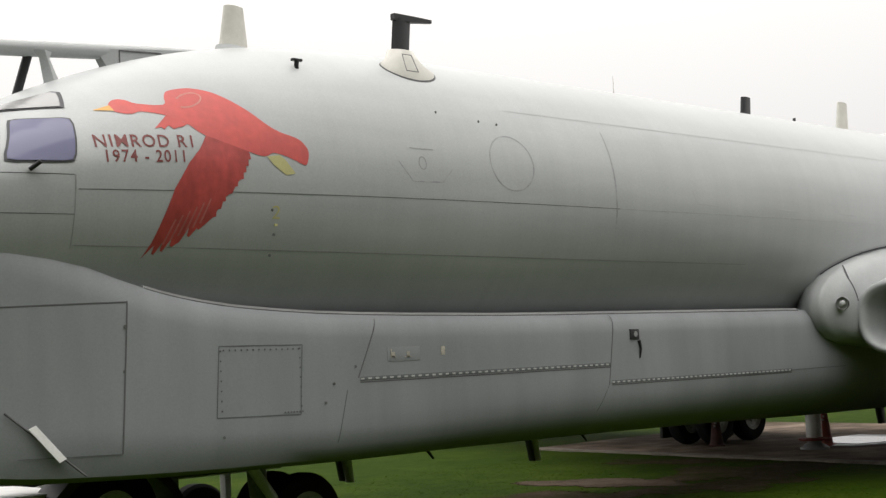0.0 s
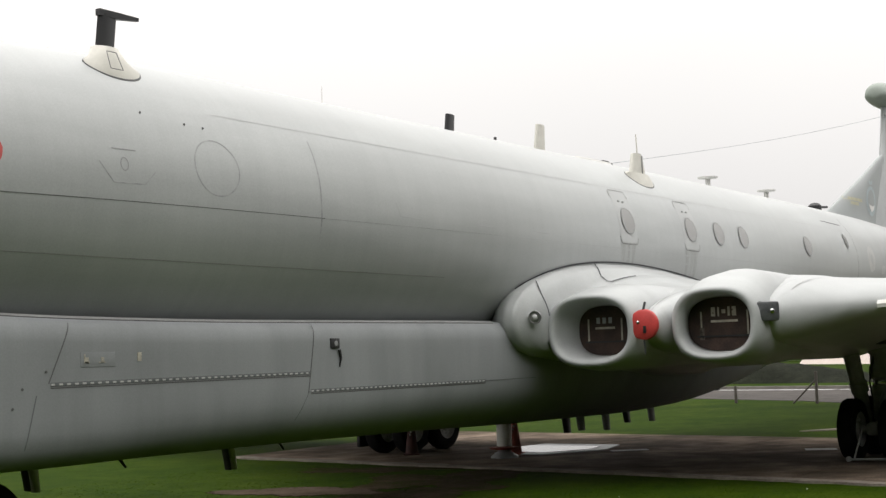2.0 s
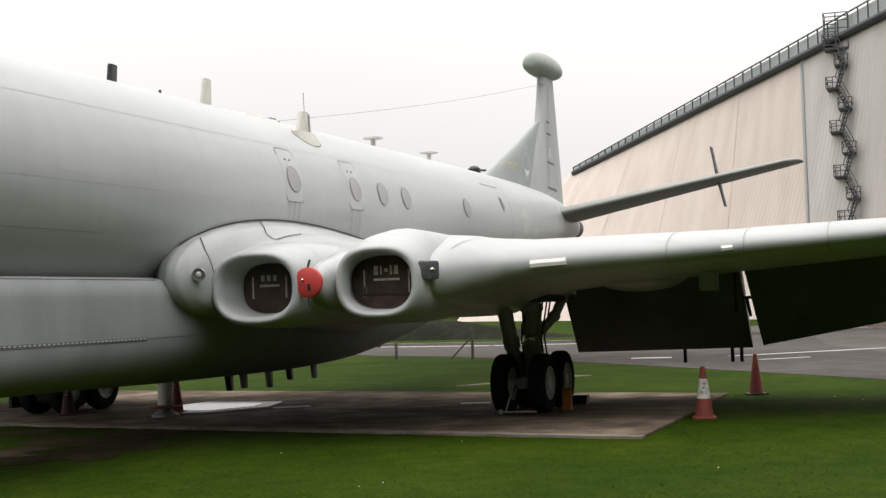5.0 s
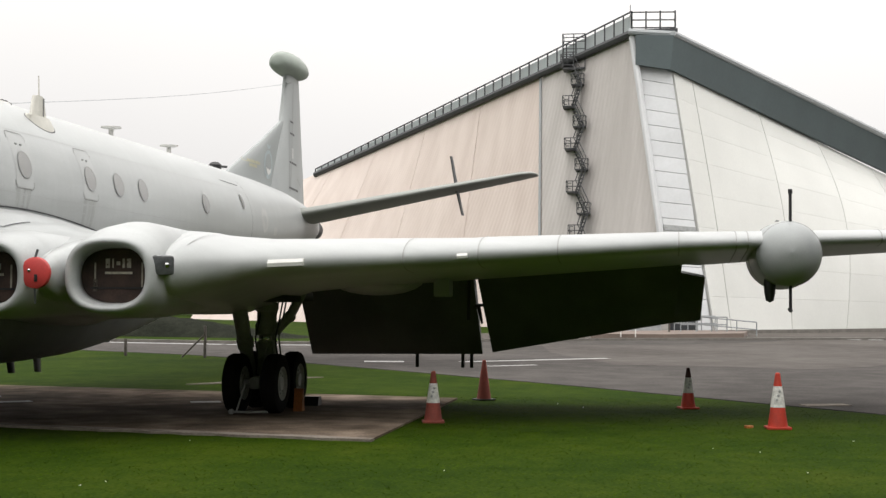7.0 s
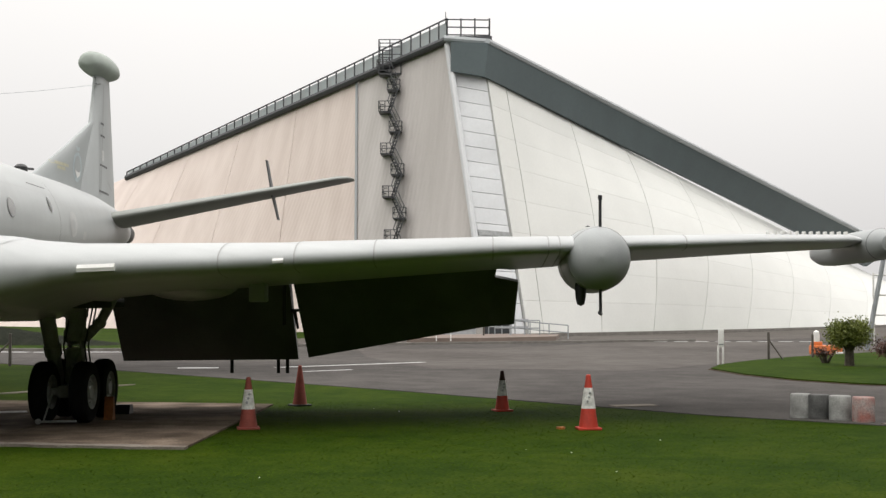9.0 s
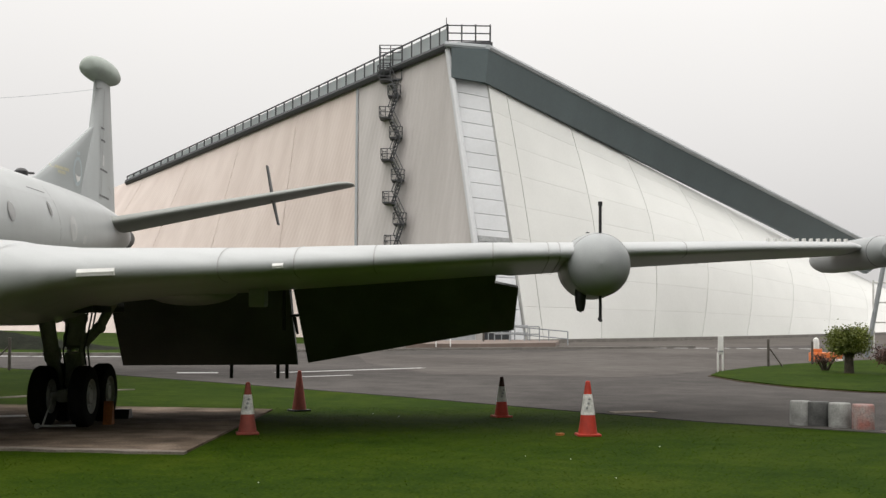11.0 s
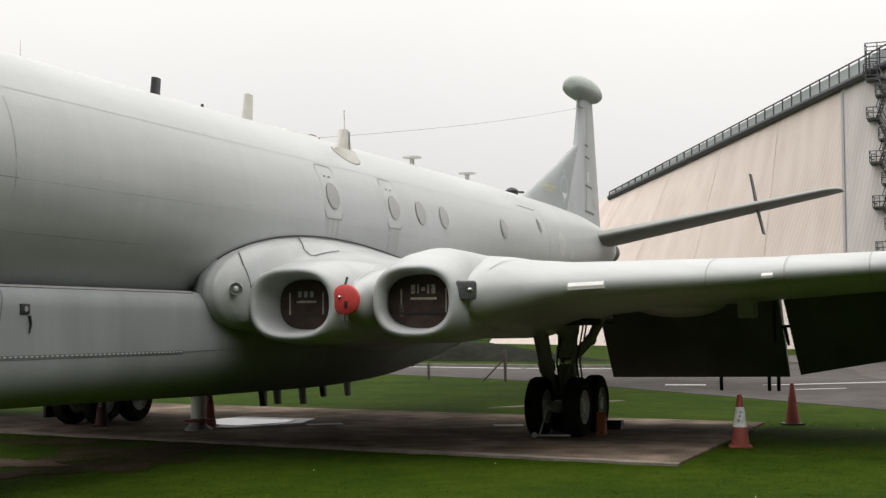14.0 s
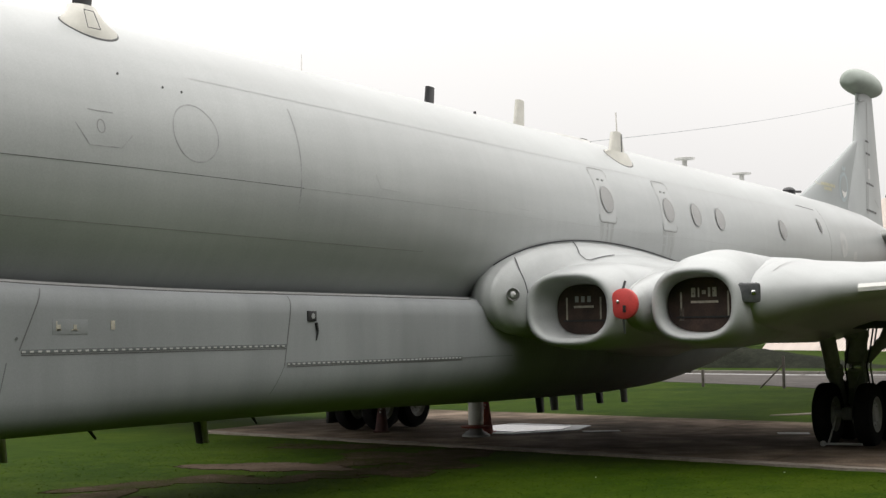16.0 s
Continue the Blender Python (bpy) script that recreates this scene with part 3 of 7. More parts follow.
tube(bm, CB + Vector((-0.1, 0, 0)), AP + Vector((-0.2, 0, 0)), 0.22, n=8)
part("corner_trim", bm, M_HANG_P, hall)
bm = BM()
for u in (U_GREY,):
    tube(bm, bil(CB, LB, LT, AP, u, 0.0) + Vector((-0.05, 0, 0)), bil(CB, LB, LT, AP, u, 1.0) + Vector((-0.05, 0, 0)), 0.10, n=6)
part("downpipe", bm, M_FASCIA, hall)
RE_G = AP.lerp(LT, 0.914)
bm = BM()
tube(bm, AP + Vector((-0.3, 0, 0.1)), RE_G + Vector((-0.3, 0, -0.1)), 0.26, n=8)
part("gutter", bm, M_STEEL, hall, "dark roof gutter")
# roof handrail along the left edge and round the peak: dark posts over pale glazed infill
RE = AP.lerp(LT, 0.914)
# infill is opaque; its pale colour stands for sky light in the glass
bm = BM()
loft(bm, [[q + Vector((0.1, 0, 0.25)), q + Vector((0.16, 0, 0.25)), q + Vector((0.16, 0, 0.25 + h)), q + Vector((0.1, 0, 0.25 + h))] for q, h in ((AP, 1.1), (RE, 0.22))])
part("rail_infill", bm, M_INFILL, hall, "glazed infill of the roof railing, sky light put into its pale colour", smooth=False)
rail = part("roof_railing", tube(BM(), AP + Vector((-0.3, 0, 1.5)), RE + Vector((-0.3, 0, 0.42)), 0.055, n=6), M_STEEL, hall)
for i in range(40):
    k = i / 39
    p = (AP + Vector((-0.3, 0, 0.3))).lerp(RE + Vector((-0.3, 0, 0.1)), k ** 1.08)
    h = 1.2 * (1 - k) + 0.32 * k
    part("rail_post", box(BM(), p - Vector((0.05, 0.05, 0)), p + Vector((0.05, 0.05, h))), M_STEEL, rail, smooth=False)
for h in (0.45, 0.95, 1.45):
    tube_a = AP + Vector((-0.3, 0, h))
    tube_b = AP + Vector((-0.3, -2.75, h - 0.05))
    part("rail_bar", tube(BM(), tube_a, tube_b, 0.045, n=6), M_STEEL, rail)
    part("rail_bar", tube(BM(), tube_b, tube_b + Vector((3, 0, 0)), 0.045, n=6), M_STEEL, rail)
for y in (0, -0.9, -1.8, -2.75):
    p = AP + Vector((-0.3, y, 0.2))
    part("rail_post", box(BM(), p - Vector((0.05, 0.05, 0)), p + Vector((0.05, 0.05, 1.3))), M_STEEL, rail, smooth=False)
part("platform", box(BM(), AP + Vector((-0.6, -2.9, 0.1)), AP + Vector((3, 0.2, 0.3))), M_STEEL, hall, smooth=False)
part("mast", tube(BM(), AP + Vector((0, 0.1, 1.2)), AP + Vector((0, 0.1, 2.0)), 0.03, n=6), M_STEEL, hall)
# zigzag escape stair on the grey bay
stair = thing("escape_stair", "dark steel zigzag escape stair on the hall's flank", "stairs")
steps_n = 12
for j in range(steps_n):
    z0 = 0.2 + j * 1.53
    side = j % 2
    v0, v1 = z0 / 18.9, (z0 + 1.53) / 18.9
    base0, base1 = bil(CB, LB, LT, AP, 0.137, v0), bil(CB, LB, LT, AP, 0.137, v1)
    lat = Vector((0.55, 0.83, 0)) * 0.36
    out = Vector((-1.0, -0.4, 0))
    sgn = 1 if side else -1
    pa, pb = base0 + out * 0.9 - lat * sgn * 1.0, base1 + out * 0.9 + lat * sgn * 1.0
    for o in (0.0, 0.55):
        part("stringer", tube(BM(), pa + out * o, pb + out * o, 0.05, n=5), M_STEEL, stair)
        part("handrail", tube(BM(), pa + out * o + Vector((0, 0, 0.8)), pb + out * o + Vector((0, 0, 0.8)), 0.03, n=5), M_STEEL, stair)
    for i in range(6):
        c = pa.lerp(pb, (i + 0.5) / 6) + out * 0.27
        part("tread", box(BM(), c - Vector((0.3, 0.14, 0.02)), c + Vector((0.3, 0.14, 0.02))), M_STEEL, stair, smooth=False)
    pc = base1 + out * 0.6 + lat * sgn * 1.1
    plat = part("landing", box(BM(), pc - Vector((0.8, 0.42, 0.05)), pc + Vector((0.8, 0.42, 0.03))), M_STEEL, stair, smooth=False)
    for h in (0.35, 0.7):
        bm = BM()
        cs = [pc + Vector((sx * 0.8, sy * 0.42, h)) for sx, sy in ((1, -1), (-1, -1), (-1, 1), (1, 1))]
        for a, b in zip(cs, cs[1:] + cs[:1]):
            tube(bm, a, b, 0.03, n=5)
        part("guard_rail", bm, M_STEEL, plat)
    for sx, sy in ((1, -1), (-1, -1), (-1, 1), (1, 1), (-1, 0)):
        p = pc + Vector((sx * 0.8, sy * 0.42, 0))
        part("guard_post", tube(BM(), p, p + Vector((0, 0, 0.7)), 0.03, n=5), M_STEEL, plat)
cage = bil(CB, LB, LT, AP, 0.137, 1.0) + Vector((-0.9, -0.4, 0))
for h in (0.5, 1.0, 1.5, 2.0):
    bm = BM()
    cs = [cage + Vector((sx * 0.6, sy * 0.75, h - 0.3)) for sx, sy in ((1, -1), (-1, -1), (-1, 1), (1, 1))]
    for a, b in zip(cs, cs[1:] + cs[:1]):
        tube(bm, a, b, 0.035, n=5)
    part("head_rail", bm, M_STEEL, stair)
for sx, sy in ((1, -1), (-1, -1), (-1, 0), (-1, 1), (1, 1)):
    p = cage + Vector((sx * 0.6, sy * 0.75, -0.6))
    part("head_post", tube(BM(), p, p + Vector((0, 0, 2.3)), 0.035, n=5), M_STEEL, stair)
part("head_platform", box(BM(), cage + Vector((-0.6, -0.75, -0.65)), cage + Vector((0.9, 0.75, -0.55))), M_STEEL, stair, smooth=False)
# entrance recess and its railings
part("doorway", box(BM(), (58.4, -12.9, 0), (60.2, -11.4, 2.6), 0.05), mat("doorway_dark", (0.05, 0.055, 0.06), 0.6), hall, "dark entrance doorway")
part("porch", box(BM(), (57.6, -10.9, 0), (59.8, -8.2, 1.6), 0.05), mat("porch_grey", (0.42, 0.43, 0.44), 0.7), hall, smooth=False)
for a, b in (((51.2, -11.9, 0.22), (51.2, -14.3, 0.22)), ((52.4, -12.8, 0.22), (52.4, -15.9, -0.05)), ((54.0, -11.6, 0.24), (54.0, -13.8, 0.24))):
    a, b = Vector(a), Vector(b)
    rl = thing("entrance_railing", "galvanised steel handrail beside the entrance ramp", "railing", group="entrance railings")
    for h in (0.4, 0.8):
        part("bar", tube(BM(), a + Vector((0, 0, h)), b + Vector((0, 0, h)), 0.035, n=6), M_RAIL, rl)
    m = max(3, int((b - a).length / 0.8))
    for i in range(m + 1):
        p = a.lerp(b, i / m)
        part("post", tube(BM(), p - Vector((0, 0, 0.08)), p + Vector((0, 0, 0.8)), 0.035, n=6), M_RAIL, rl)
bp = thing("brown_post", "tall thin brown steel post beside the entrance ramp", "post", (50.2, -11.3, 0.2))
part("shaft", tube(BM(), (0, 0, 0), (0, 0, 1.35), 0.05, n=8), M_WOODPOST, bp)
part("cap", lathe(BM(), [(0.06, 1.33), (0.065, 1.36), (0.02, 1.40)], 10), M_STEEL, bp)
# distant dark tree line beyond the field
rng = random.Random(9)
for k in range(22):
    bm = BM()
    cx, cy = 120 + rng.uniform(-8, 8), 40 + k * 9
    for _ in range(26):
        p = Vector((cx + rng.uniform(-5, 5), cy + rng.uniform(-6, 6), rng.uniform(0.8, 3.6)))
        bmesh.ops.create_icosphere(bm, subdivisions=1, radius=rng.uniform(0.8, 1.7), matrix=Matrix.Translation(p) @ Euler((rng.random(), rng.random(), 0)).to_matrix().to_4x4())
    tagged(part("far_hedge", bm, M_HEDGE), "dark distant hedge beyond the field", "hedge", kind="stuff")

# unseen tree belt added behind the camera to block low sky light
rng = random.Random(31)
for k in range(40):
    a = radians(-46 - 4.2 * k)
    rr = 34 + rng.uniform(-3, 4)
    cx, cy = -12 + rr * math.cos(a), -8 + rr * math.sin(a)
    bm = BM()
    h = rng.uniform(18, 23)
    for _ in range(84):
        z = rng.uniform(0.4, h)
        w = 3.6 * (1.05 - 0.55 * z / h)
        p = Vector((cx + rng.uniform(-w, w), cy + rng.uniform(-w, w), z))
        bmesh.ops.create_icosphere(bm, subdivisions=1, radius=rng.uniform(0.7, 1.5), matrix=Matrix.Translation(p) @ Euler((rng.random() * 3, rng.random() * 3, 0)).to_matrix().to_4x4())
    tagged(part("unseen_tree_belt", bm, M_HEDGE), "unseen dark belt of trees added behind the camera to block low sky light", "trees", kind="stuff")


# ---- aircraft: nose towards -x, port side towards -y ----
plane = thing("patrol_aircraft", "large light grey four-engined jet parked on grass and concrete", "aircraft")

T_HW = [(-19.5, 0.05), (-19.2, 0.4), (-18.7, 0.8), (-18.2, 1.05), (-17.6, 1.28), (-17.0, 1.42), (-16.2, 1.50), (-15.0, 1.53), (6.0, 1.53), (9, 1.42), (12, 1.22), (15, 0.95), (17.6, 0.66), (19.2, 0.36), (19.7, 0.26)]
T_TOP = [(-19.5, 2.9), (-18.7, 3.3), (-18.2, 3.55), (-17.6, 3.85), (-17.2, 4.0), (-16.6, 4.29), (-16.0, 4.53), (-15.0, 4.82), (-14.0, 4.95), (-12.5, 5.0), (7, 5.0), (12, 4.97), (15, 4.9), (17.6, 4.70), (19.2, 4.40), (19.7, 4.27)]
T_ZC = [(-19.5, 2.85), (-18.2, 3.1), (-17.0, 3.38), (-16.0, 3.47), (6.0, 3.47), (10, 3.62), (15, 3.92), (18, 4.0), (19.7, 4.02)]
T_BOT = [(-19.5, 2.8), (-18.7, 2.3), (-17.5, 2.0), (-16, 1.94), (6, 1.94), (10, 2.25), (15, 3.0), (18, 3.4), (19.7, 3.76)]
P_HW = [(-19.0, 0.3), (-18.3, 0.9), (-17.5, 1.22), (-16.5, 1.38), (-15.0, 1.42), (-8.0, 1.42), (-5.5, 1.34), (-2.0, 1.26), (2.5, 1.22), (4.5, 1.1), (8, 0.7), (9, 0.3)]
P_TOP = [(-19, 3.2), (-18.2, 3.15), (-17.5, 3.06), (-17.0, 2.85), (-16.4, 2.582), (-15.9, 2.447), (-15.0, 2.347), (-14, 2.305), (-12, 2.275), (9, 2.28)]
P_BOT = [(-19, 1.7), (-18.3, 1.2), (-17.5, 1.04), (-16, 0.98), (-14, 0.94), (-10, 0.90), (-7.5, 0.855), (-5, 0.79), (-1, 0.75), (1, 0.81), (2.8, 1.02), (4.4, 1.28), (6.5, 1.75), (9, 2.15)]


def cabin_at(x, ang, off=0.0):
    """Point of the cabin skin; ang from the top, 90 is the port side."""
    a = radians(ang)
    zc, hw = smoothlerp(T_ZC, x), smoothlerp(T_HW, x)
    h = (smoothlerp(T_TOP, x) - zc) if math.cos(a) >= 0 else (zc - smoothlerp(T_BOT, x))
    return Vector((x, -(hw + off) * math.sin(a), zc + (h + off) * math.cos(a)))


def cabin_side(x, z, off=0.004):
    """Point of the port side of the cabin at height z."""
    zc, hw = smoothlerp(T_ZC, x), smoothlerp(T_HW, x)
    h = (smoothlerp(T_TOP, x) - zc) if z > zc else (zc - smoothlerp(T_BOT, x))
    s = max(-0.999, min(0.999, (z - zc) / h))
    c = math.sqrt(1 - s * s)
    return Vector((x, -(hw + off) * c, zc + (h + off) * s))


P_LOW = [(-17.0, 13.0), (-14.8, 9.0), (-12.5, 4.6), (-9.5, 3.6), (-7.0, 2.7), (-4.5, 2.2)]


def pannier_ring(x, off=0.0, n=48):
    hw, zt, zb = smoothlerp(P_HW, x) + off, smoothlerp(P_TOP, x) + off, smoothlerp(P_BOT, x) - off
    zc = zb + (zt - zb) * 0.56
    pts = []
    for i in range(n):
        a = 2 * math.pi * i / n
        c, s = math.cos(a), math.sin(a)
        p, h = (9.0, zt - zc) if c >= 0 else (lerp(P_LOW, x), zc - zb)
        k = (abs(s) ** p + abs(c) ** p) ** (-1 / p)
        pts.append(Vector((x, -hw * s * k, zc + h * c * k)))
    return pts


def pannier_side(x, z, off=0.004):
    hw, zt, zb = smoothlerp(P_HW, x), smoothlerp(P_TOP, x), smoothlerp(P_BOT, x)
    zc = zb + (zt - zb) * 0.56
    p, h = (9.0, zt - zc) if z >= zc else (lerp(P_LOW, x), zc - zb)
    q = min(0.999, abs(z - zc) / h)
    return Vector((x, -(hw + off) * (1 - q ** p) ** (1 / p), z + (off if z < zc - 0.3 else 0) * -0.5))


xs = [-19.5, -19.35, -19.2, -19.0, -18.7, -18.4] + [-18.2 + 0.2 * i for i in range(23)] + [-13.5 + 0.75 * i for i in range(26)] + [6.2 + 0.6 * i for i in range(22)] + [19.2, 19.5]
xs = sorted(set(round(x, 3) for x in xs))
fuselage = part("fuselage", loft(BM(), [[cabin_at(x, 360 * i / 72) for i in range(72)] for x in xs]), M_PAINT, plane, "light grey cabin skin with faint panel lines")
xs2 = [-19 + 0.25 * i for i in range(17)] + [-14.5 + 0.6 * i for i in range(28)] + [2.4 + 0.4 * i for i in range(16)] + [9.0]
pannier = part("pannier", loft(BM(), [pannier_ring(x) for x in sorted(set(round(x, 3) for x in xs2))]), M_PANNIER, plane, "bluish grey belly pannier, darkened in colour for the shade low on the hull")


def ribbon(name, pts, normals_off, width, material, parent, label="", along_z=False):
    """A thin strip lying on the skin along a line of surface points."""
    bm = BM()
    rows = []
    for i, p in enumerate(pts):
        a, b = pts[max(0, i - 1)], pts[min(len(pts) - 1, i + 1)]
        t = (b - a).normalized()
        nrm = normals_off[i]
        s = t.cross(nrm).normalized() * width / 2
        rows.append([bm.verts.new(p - s), bm.verts.new(p + nrm * 0.0012), bm.verts.new(p + s)])
    for r, q in zip(rows[:-1], rows[1:]):
        bm.faces.new((r[0], r[1], q[1], q[0]))
        bm.faces.new((r[1], r[2], q[2], q[1]))
    return part(name, bm, material, parent, label)


def out_from(p, zc):
    return Vector((0, p.y, (p.z - zc))).normalized()


def cabin_line(x0, x1, z0, z1, width, material, n=24, name="seam", bow=0.0):
    pts = []
    for i in range(n + 1):
        k = i / n
        pts.append(cabin_side(x0 + (x1 - x0) * k, z0 + (z1 - z0) * k + bow * math.sin(math.pi * k), 0.0012))
    return ribbon(name, pts, [out_from(p, 3.45) for p in pts], width, material, fuselage)


def pannier_line(x0, x1, z0, z1, width, material, n=20, name="seam", parent=None):
    pts = [pannier_side(x0 + (x1 - x0) * i / n, z0 + (z1 - z0) * i / n, 0.002) for i in range(n + 1)]
    return ribbon(name, pts, [Vector((0, -1, 0.0))] * len(pts), width, material, parent or pannier)


# long skin joints and ring joints
cabin_line(-16.85, -10.5, 3.25, 3.345, 0.007, M_LINE_THIN, 40, bow=0.02)
cabin_line(-10.5, -6.9, 3.345, 3.36, 0.006, M_SEAM_RING, 20)
cabin_line(-16.85, -8.0, 2.83, 2.79, 0.010, M_SEAM_SOFT, 44)
cabin_line(-17.5, -16.87, 3.06, 3.06, 0.006, M_SEAM, 12)
cabin_line(-17.5, -16.88, 3.36, 3.36, 0.006, M_SEAM, 12)
cabin_line(-16.87, -16.87, 2.8, 3.36, 0.008, M_SEAM_SOFT, 12)
cabin_line(-10.55, -10.55, 3.1, 4.2, 0.022, M_SEAM_RING, 16)
cabin_line(-12.0, 9.0, 4.32, 4.30, 0.009, M_SEAM_GHOST, 60)
cabin_line(-6.9, 8.5, 3.36, 3.34, 0.008, M_SEAM_GHOST, 40)
cabin_line(8.6, 8.6, 2.9, 4.6, 0.012, M_SEAM, 14)
cabin_line(7.0, 8.3, 4.46, 4.44, 0.03, M_SEAM, 6)


def oval_line(cx, cz, rx, rz, width, material, n=36, arc=(0, 360)):
    pts = []
    for i in range(n + 1):
        a = radians(arc[0] + (arc[1] - arc[0]) * i / n)
        pts.append(cabin_side(cx + rx * math.cos(a), cz + rz * math.sin(a), 0.0012))
    return ribbon("hatch_outline", pts, [out_from(p, 3.45) for p in pts], width, material, fuselage)


oval_line(-12.13, 3.74, 0.31, 0.28, 0.016, M_SEAM_RING)
oval_line(-13.36, 3.66, 0.045, 0.06, 0.012, M_SEAM_SOFT)
for a, b in (((-13.66, 3.66), (-13.5, 3.48)), ((-13.5, 3.48), (-13.12, 3.49)), ((-13.12, 3.49), (-12.98, 3.62)), ((-13.5, 3.80), (-13.2, 3.80))):
    cabin_line(a[0], b[0], a[1], b[1], 0.012, M_SEAM_RING, 4)
for cx in (-8.9, -7.2, -5.8):
    cabin_line(cx - 0.2, cx + 0.2, 3.46, 3.45, 0.014, M_SEAM_GHOST, 4)
    cabin_line(cx - 0.28, cx - 0.2, 3.62, 3.46, 0.014, M_SEAM_GHOST, 4)
# pannier joints, access panel and hinges
pannier_line(-16.43, -16.5, 2.40, 1.22, 0.014, M_SEAM)
pannier_line(-17.6, -16.44, 2.36, 2.39, 0.012, M_SEAM)
for a, b in (((-15.62, 2.02), (-14.78, 2.01)), ((-14.78, 2.01), (-14.82, 1.42)), ((-14.82, 1.42), (-15.66, 1.44)), ((-15.66, 1.44), (-15.62, 2.02))):
    pannier_line(a[0], b[0], a[1], b[1], 0.010, M_SEAM_BELLY)
pannier_line(-17.3, -16.5, 1.24, 1.22, 0.008, M_SEAM_BELLY)
for i in range(14):
    k = i / 13
    for fx, fz in (((-15.58 + 0.76 * k, 1.985 - 0.008 * k), (-14.81, 1.98 - 0.53 * k), (-15.61, 1.98 - 0.53 * k)) if i % 2 == 0 else ((-15.58 + 0.76 * k, 1.985 - 0.008 * k), (-15.0 + 0.2 * k, 1.445))):
        p = pannier_side(fx, fz, 0.003)
        part("fastener", lathe(BM(), [(0.0, -0.003), (0.007, -0.003), (0.008, 0.0), (0.0, 0.0)], 6, "y", p), M_SEAM, pannier, smooth=False)
pannier_line(-13.92, -14.17, 2.22, 1.70, 0.012, M_SEAM)
pannier_line(-10.58, -10.72, 2.24, 1.48, 0.014, M_SEAM)
pannier_line(-10.72, -10.9, 1.48, 1.2, 0.008, M_SEAM_BELLY)
pannier_line(-14.3, -14.42, 1.6, 1.15, 0.010, M_SEAM_BELLY)
pannier_line(-7.2, -5.8, 1.49, 1.49, 0.008, M_SEAM_BELLY)


def hinge(x0, x1, z0, z1):
    h = pannier_line(x0, x1, z0, z1, 0.034, M_SEAM_BELLY, 20, "piano_hinge")
    # dark line just below the hinge, drawn as its shadow
    pannier_line(x0, x1, z0 - 0.03, z1 - 0.03, 0.01, M_SEAM, 20, "hinge_shadow_gap")
    n = int((x1 - x0) / 0.085)
    bm = BM()
    for i in range(n):
        x = x0 + (x1 - x0) * (i + 0.25) / n
        z = z0 + (z1 - z0) * (i + 0.25) / n
        p = pannier_side(x, z, 0.005)
        box(bm, p - Vector((0.020, 0.004, 0.008)), p + Vector((0.020, 0.003, 0.008)))
    ob = part("knuckle_strip", bm, M_SEAM_WHITE, h, smooth=False)
    ob["kind"] = "stuff"


hinge(-14.15, -10.68, 1.69, 1.69)
hinge(-10.68, -7.15, 1.50, 1.49)
# lip on the shoulder of the pannier, its highlight painted pale
def shoulder(x, k):
    """Point on the pannier's upper skin at k of its half-width."""
    hw, zt, zb = smoothlerp(P_HW, x), smoothlerp(P_TOP, x), smoothlerp(P_BOT, x)
    return Vector((x, -hw * k, zt - (zt - zb) * 0.44 * (1 - (1 - k ** 9) ** (1 / 9))))


lip_x = [-16.22 + i * (9.47 / 69) for i in range(70)]
part("shoulder_lip", loft(BM(), [[shoulder(x, 0.9) + Vector((0, dy, dz)) for dy, dz in ((0.01, -0.01), (-0.012, -0.008), (-0.012, 0.012), (0.01, 0.014))] for x in lip_x]), M_SEAM_WHITE, pannier, "thin lip, its highlight put into the pale colour")
part("shoulder_gap", loft(BM(), [[shoulder(x, 0.925) + Vector((0, dy, dz)) for dy, dz in ((0.012, -0.01), (-0.006, -0.012), (-0.006, 0.004), (0.012, 0.006))] for x in lip_x]), M_SEAM, pannier)
rng = random.Random(3)
for x, z in ((-15.05, 2.95), (-15.05, 2.78), (-14.55, 1.5), (-14.45, 1.66), (-15.6, 1.28), (-14.2, 1.8), (-15.1, 3.15), (-13.0, 4.2), (-12.45, 4.15), (-12.2, 4.14), (-12.6, 2.4), (-16.46, 2.2), (-16.47, 1.85)):
    p = cabin_side(x, z, 0.004) if z > 2.4 else pannier_side(x, z, 0.004)
    part("rivet_hole", lathe(BM(), [(0.0, -0.004), (0.013, -0.004), (0.013, -0.001), (0.0, -0.001)], 8, "y", p), M_SEAM, fuselage, smooth=False)
# faint placards on the pannier door: unreadable stencils as bars
plac = part("placard", box(BM(), pannier_side(-13.82, 1.83, 0.0) + Vector((0, -0.003, 0)), pannier_side(-13.42, 1.96, 0.0) + Vector((0, 0.0, 0)), 0.001), M_PANNIER, pannier)
for x0, w, h in ((-13.78, 0.012, 0.08), (-13.77, 0.05, 0.014), (-13.77, 0.04, 0.05), (-13.585, 0.035, 0.05), (-13.61, 0.08, 0.008)):
    p = pannier_side(x0, 1.865, 0.006)
    part("stencil_bar", box(BM(), p, p + Vector((w, 0.004, h))), M_BAR, plac, smooth=False)
p = pannier_side(-13.15, 1.87, 0.004)
part("stencil_bar", box(BM(), p, p + Vector((0.05, 0.004, 0.08))), M_BAR, pannier, smooth=False)
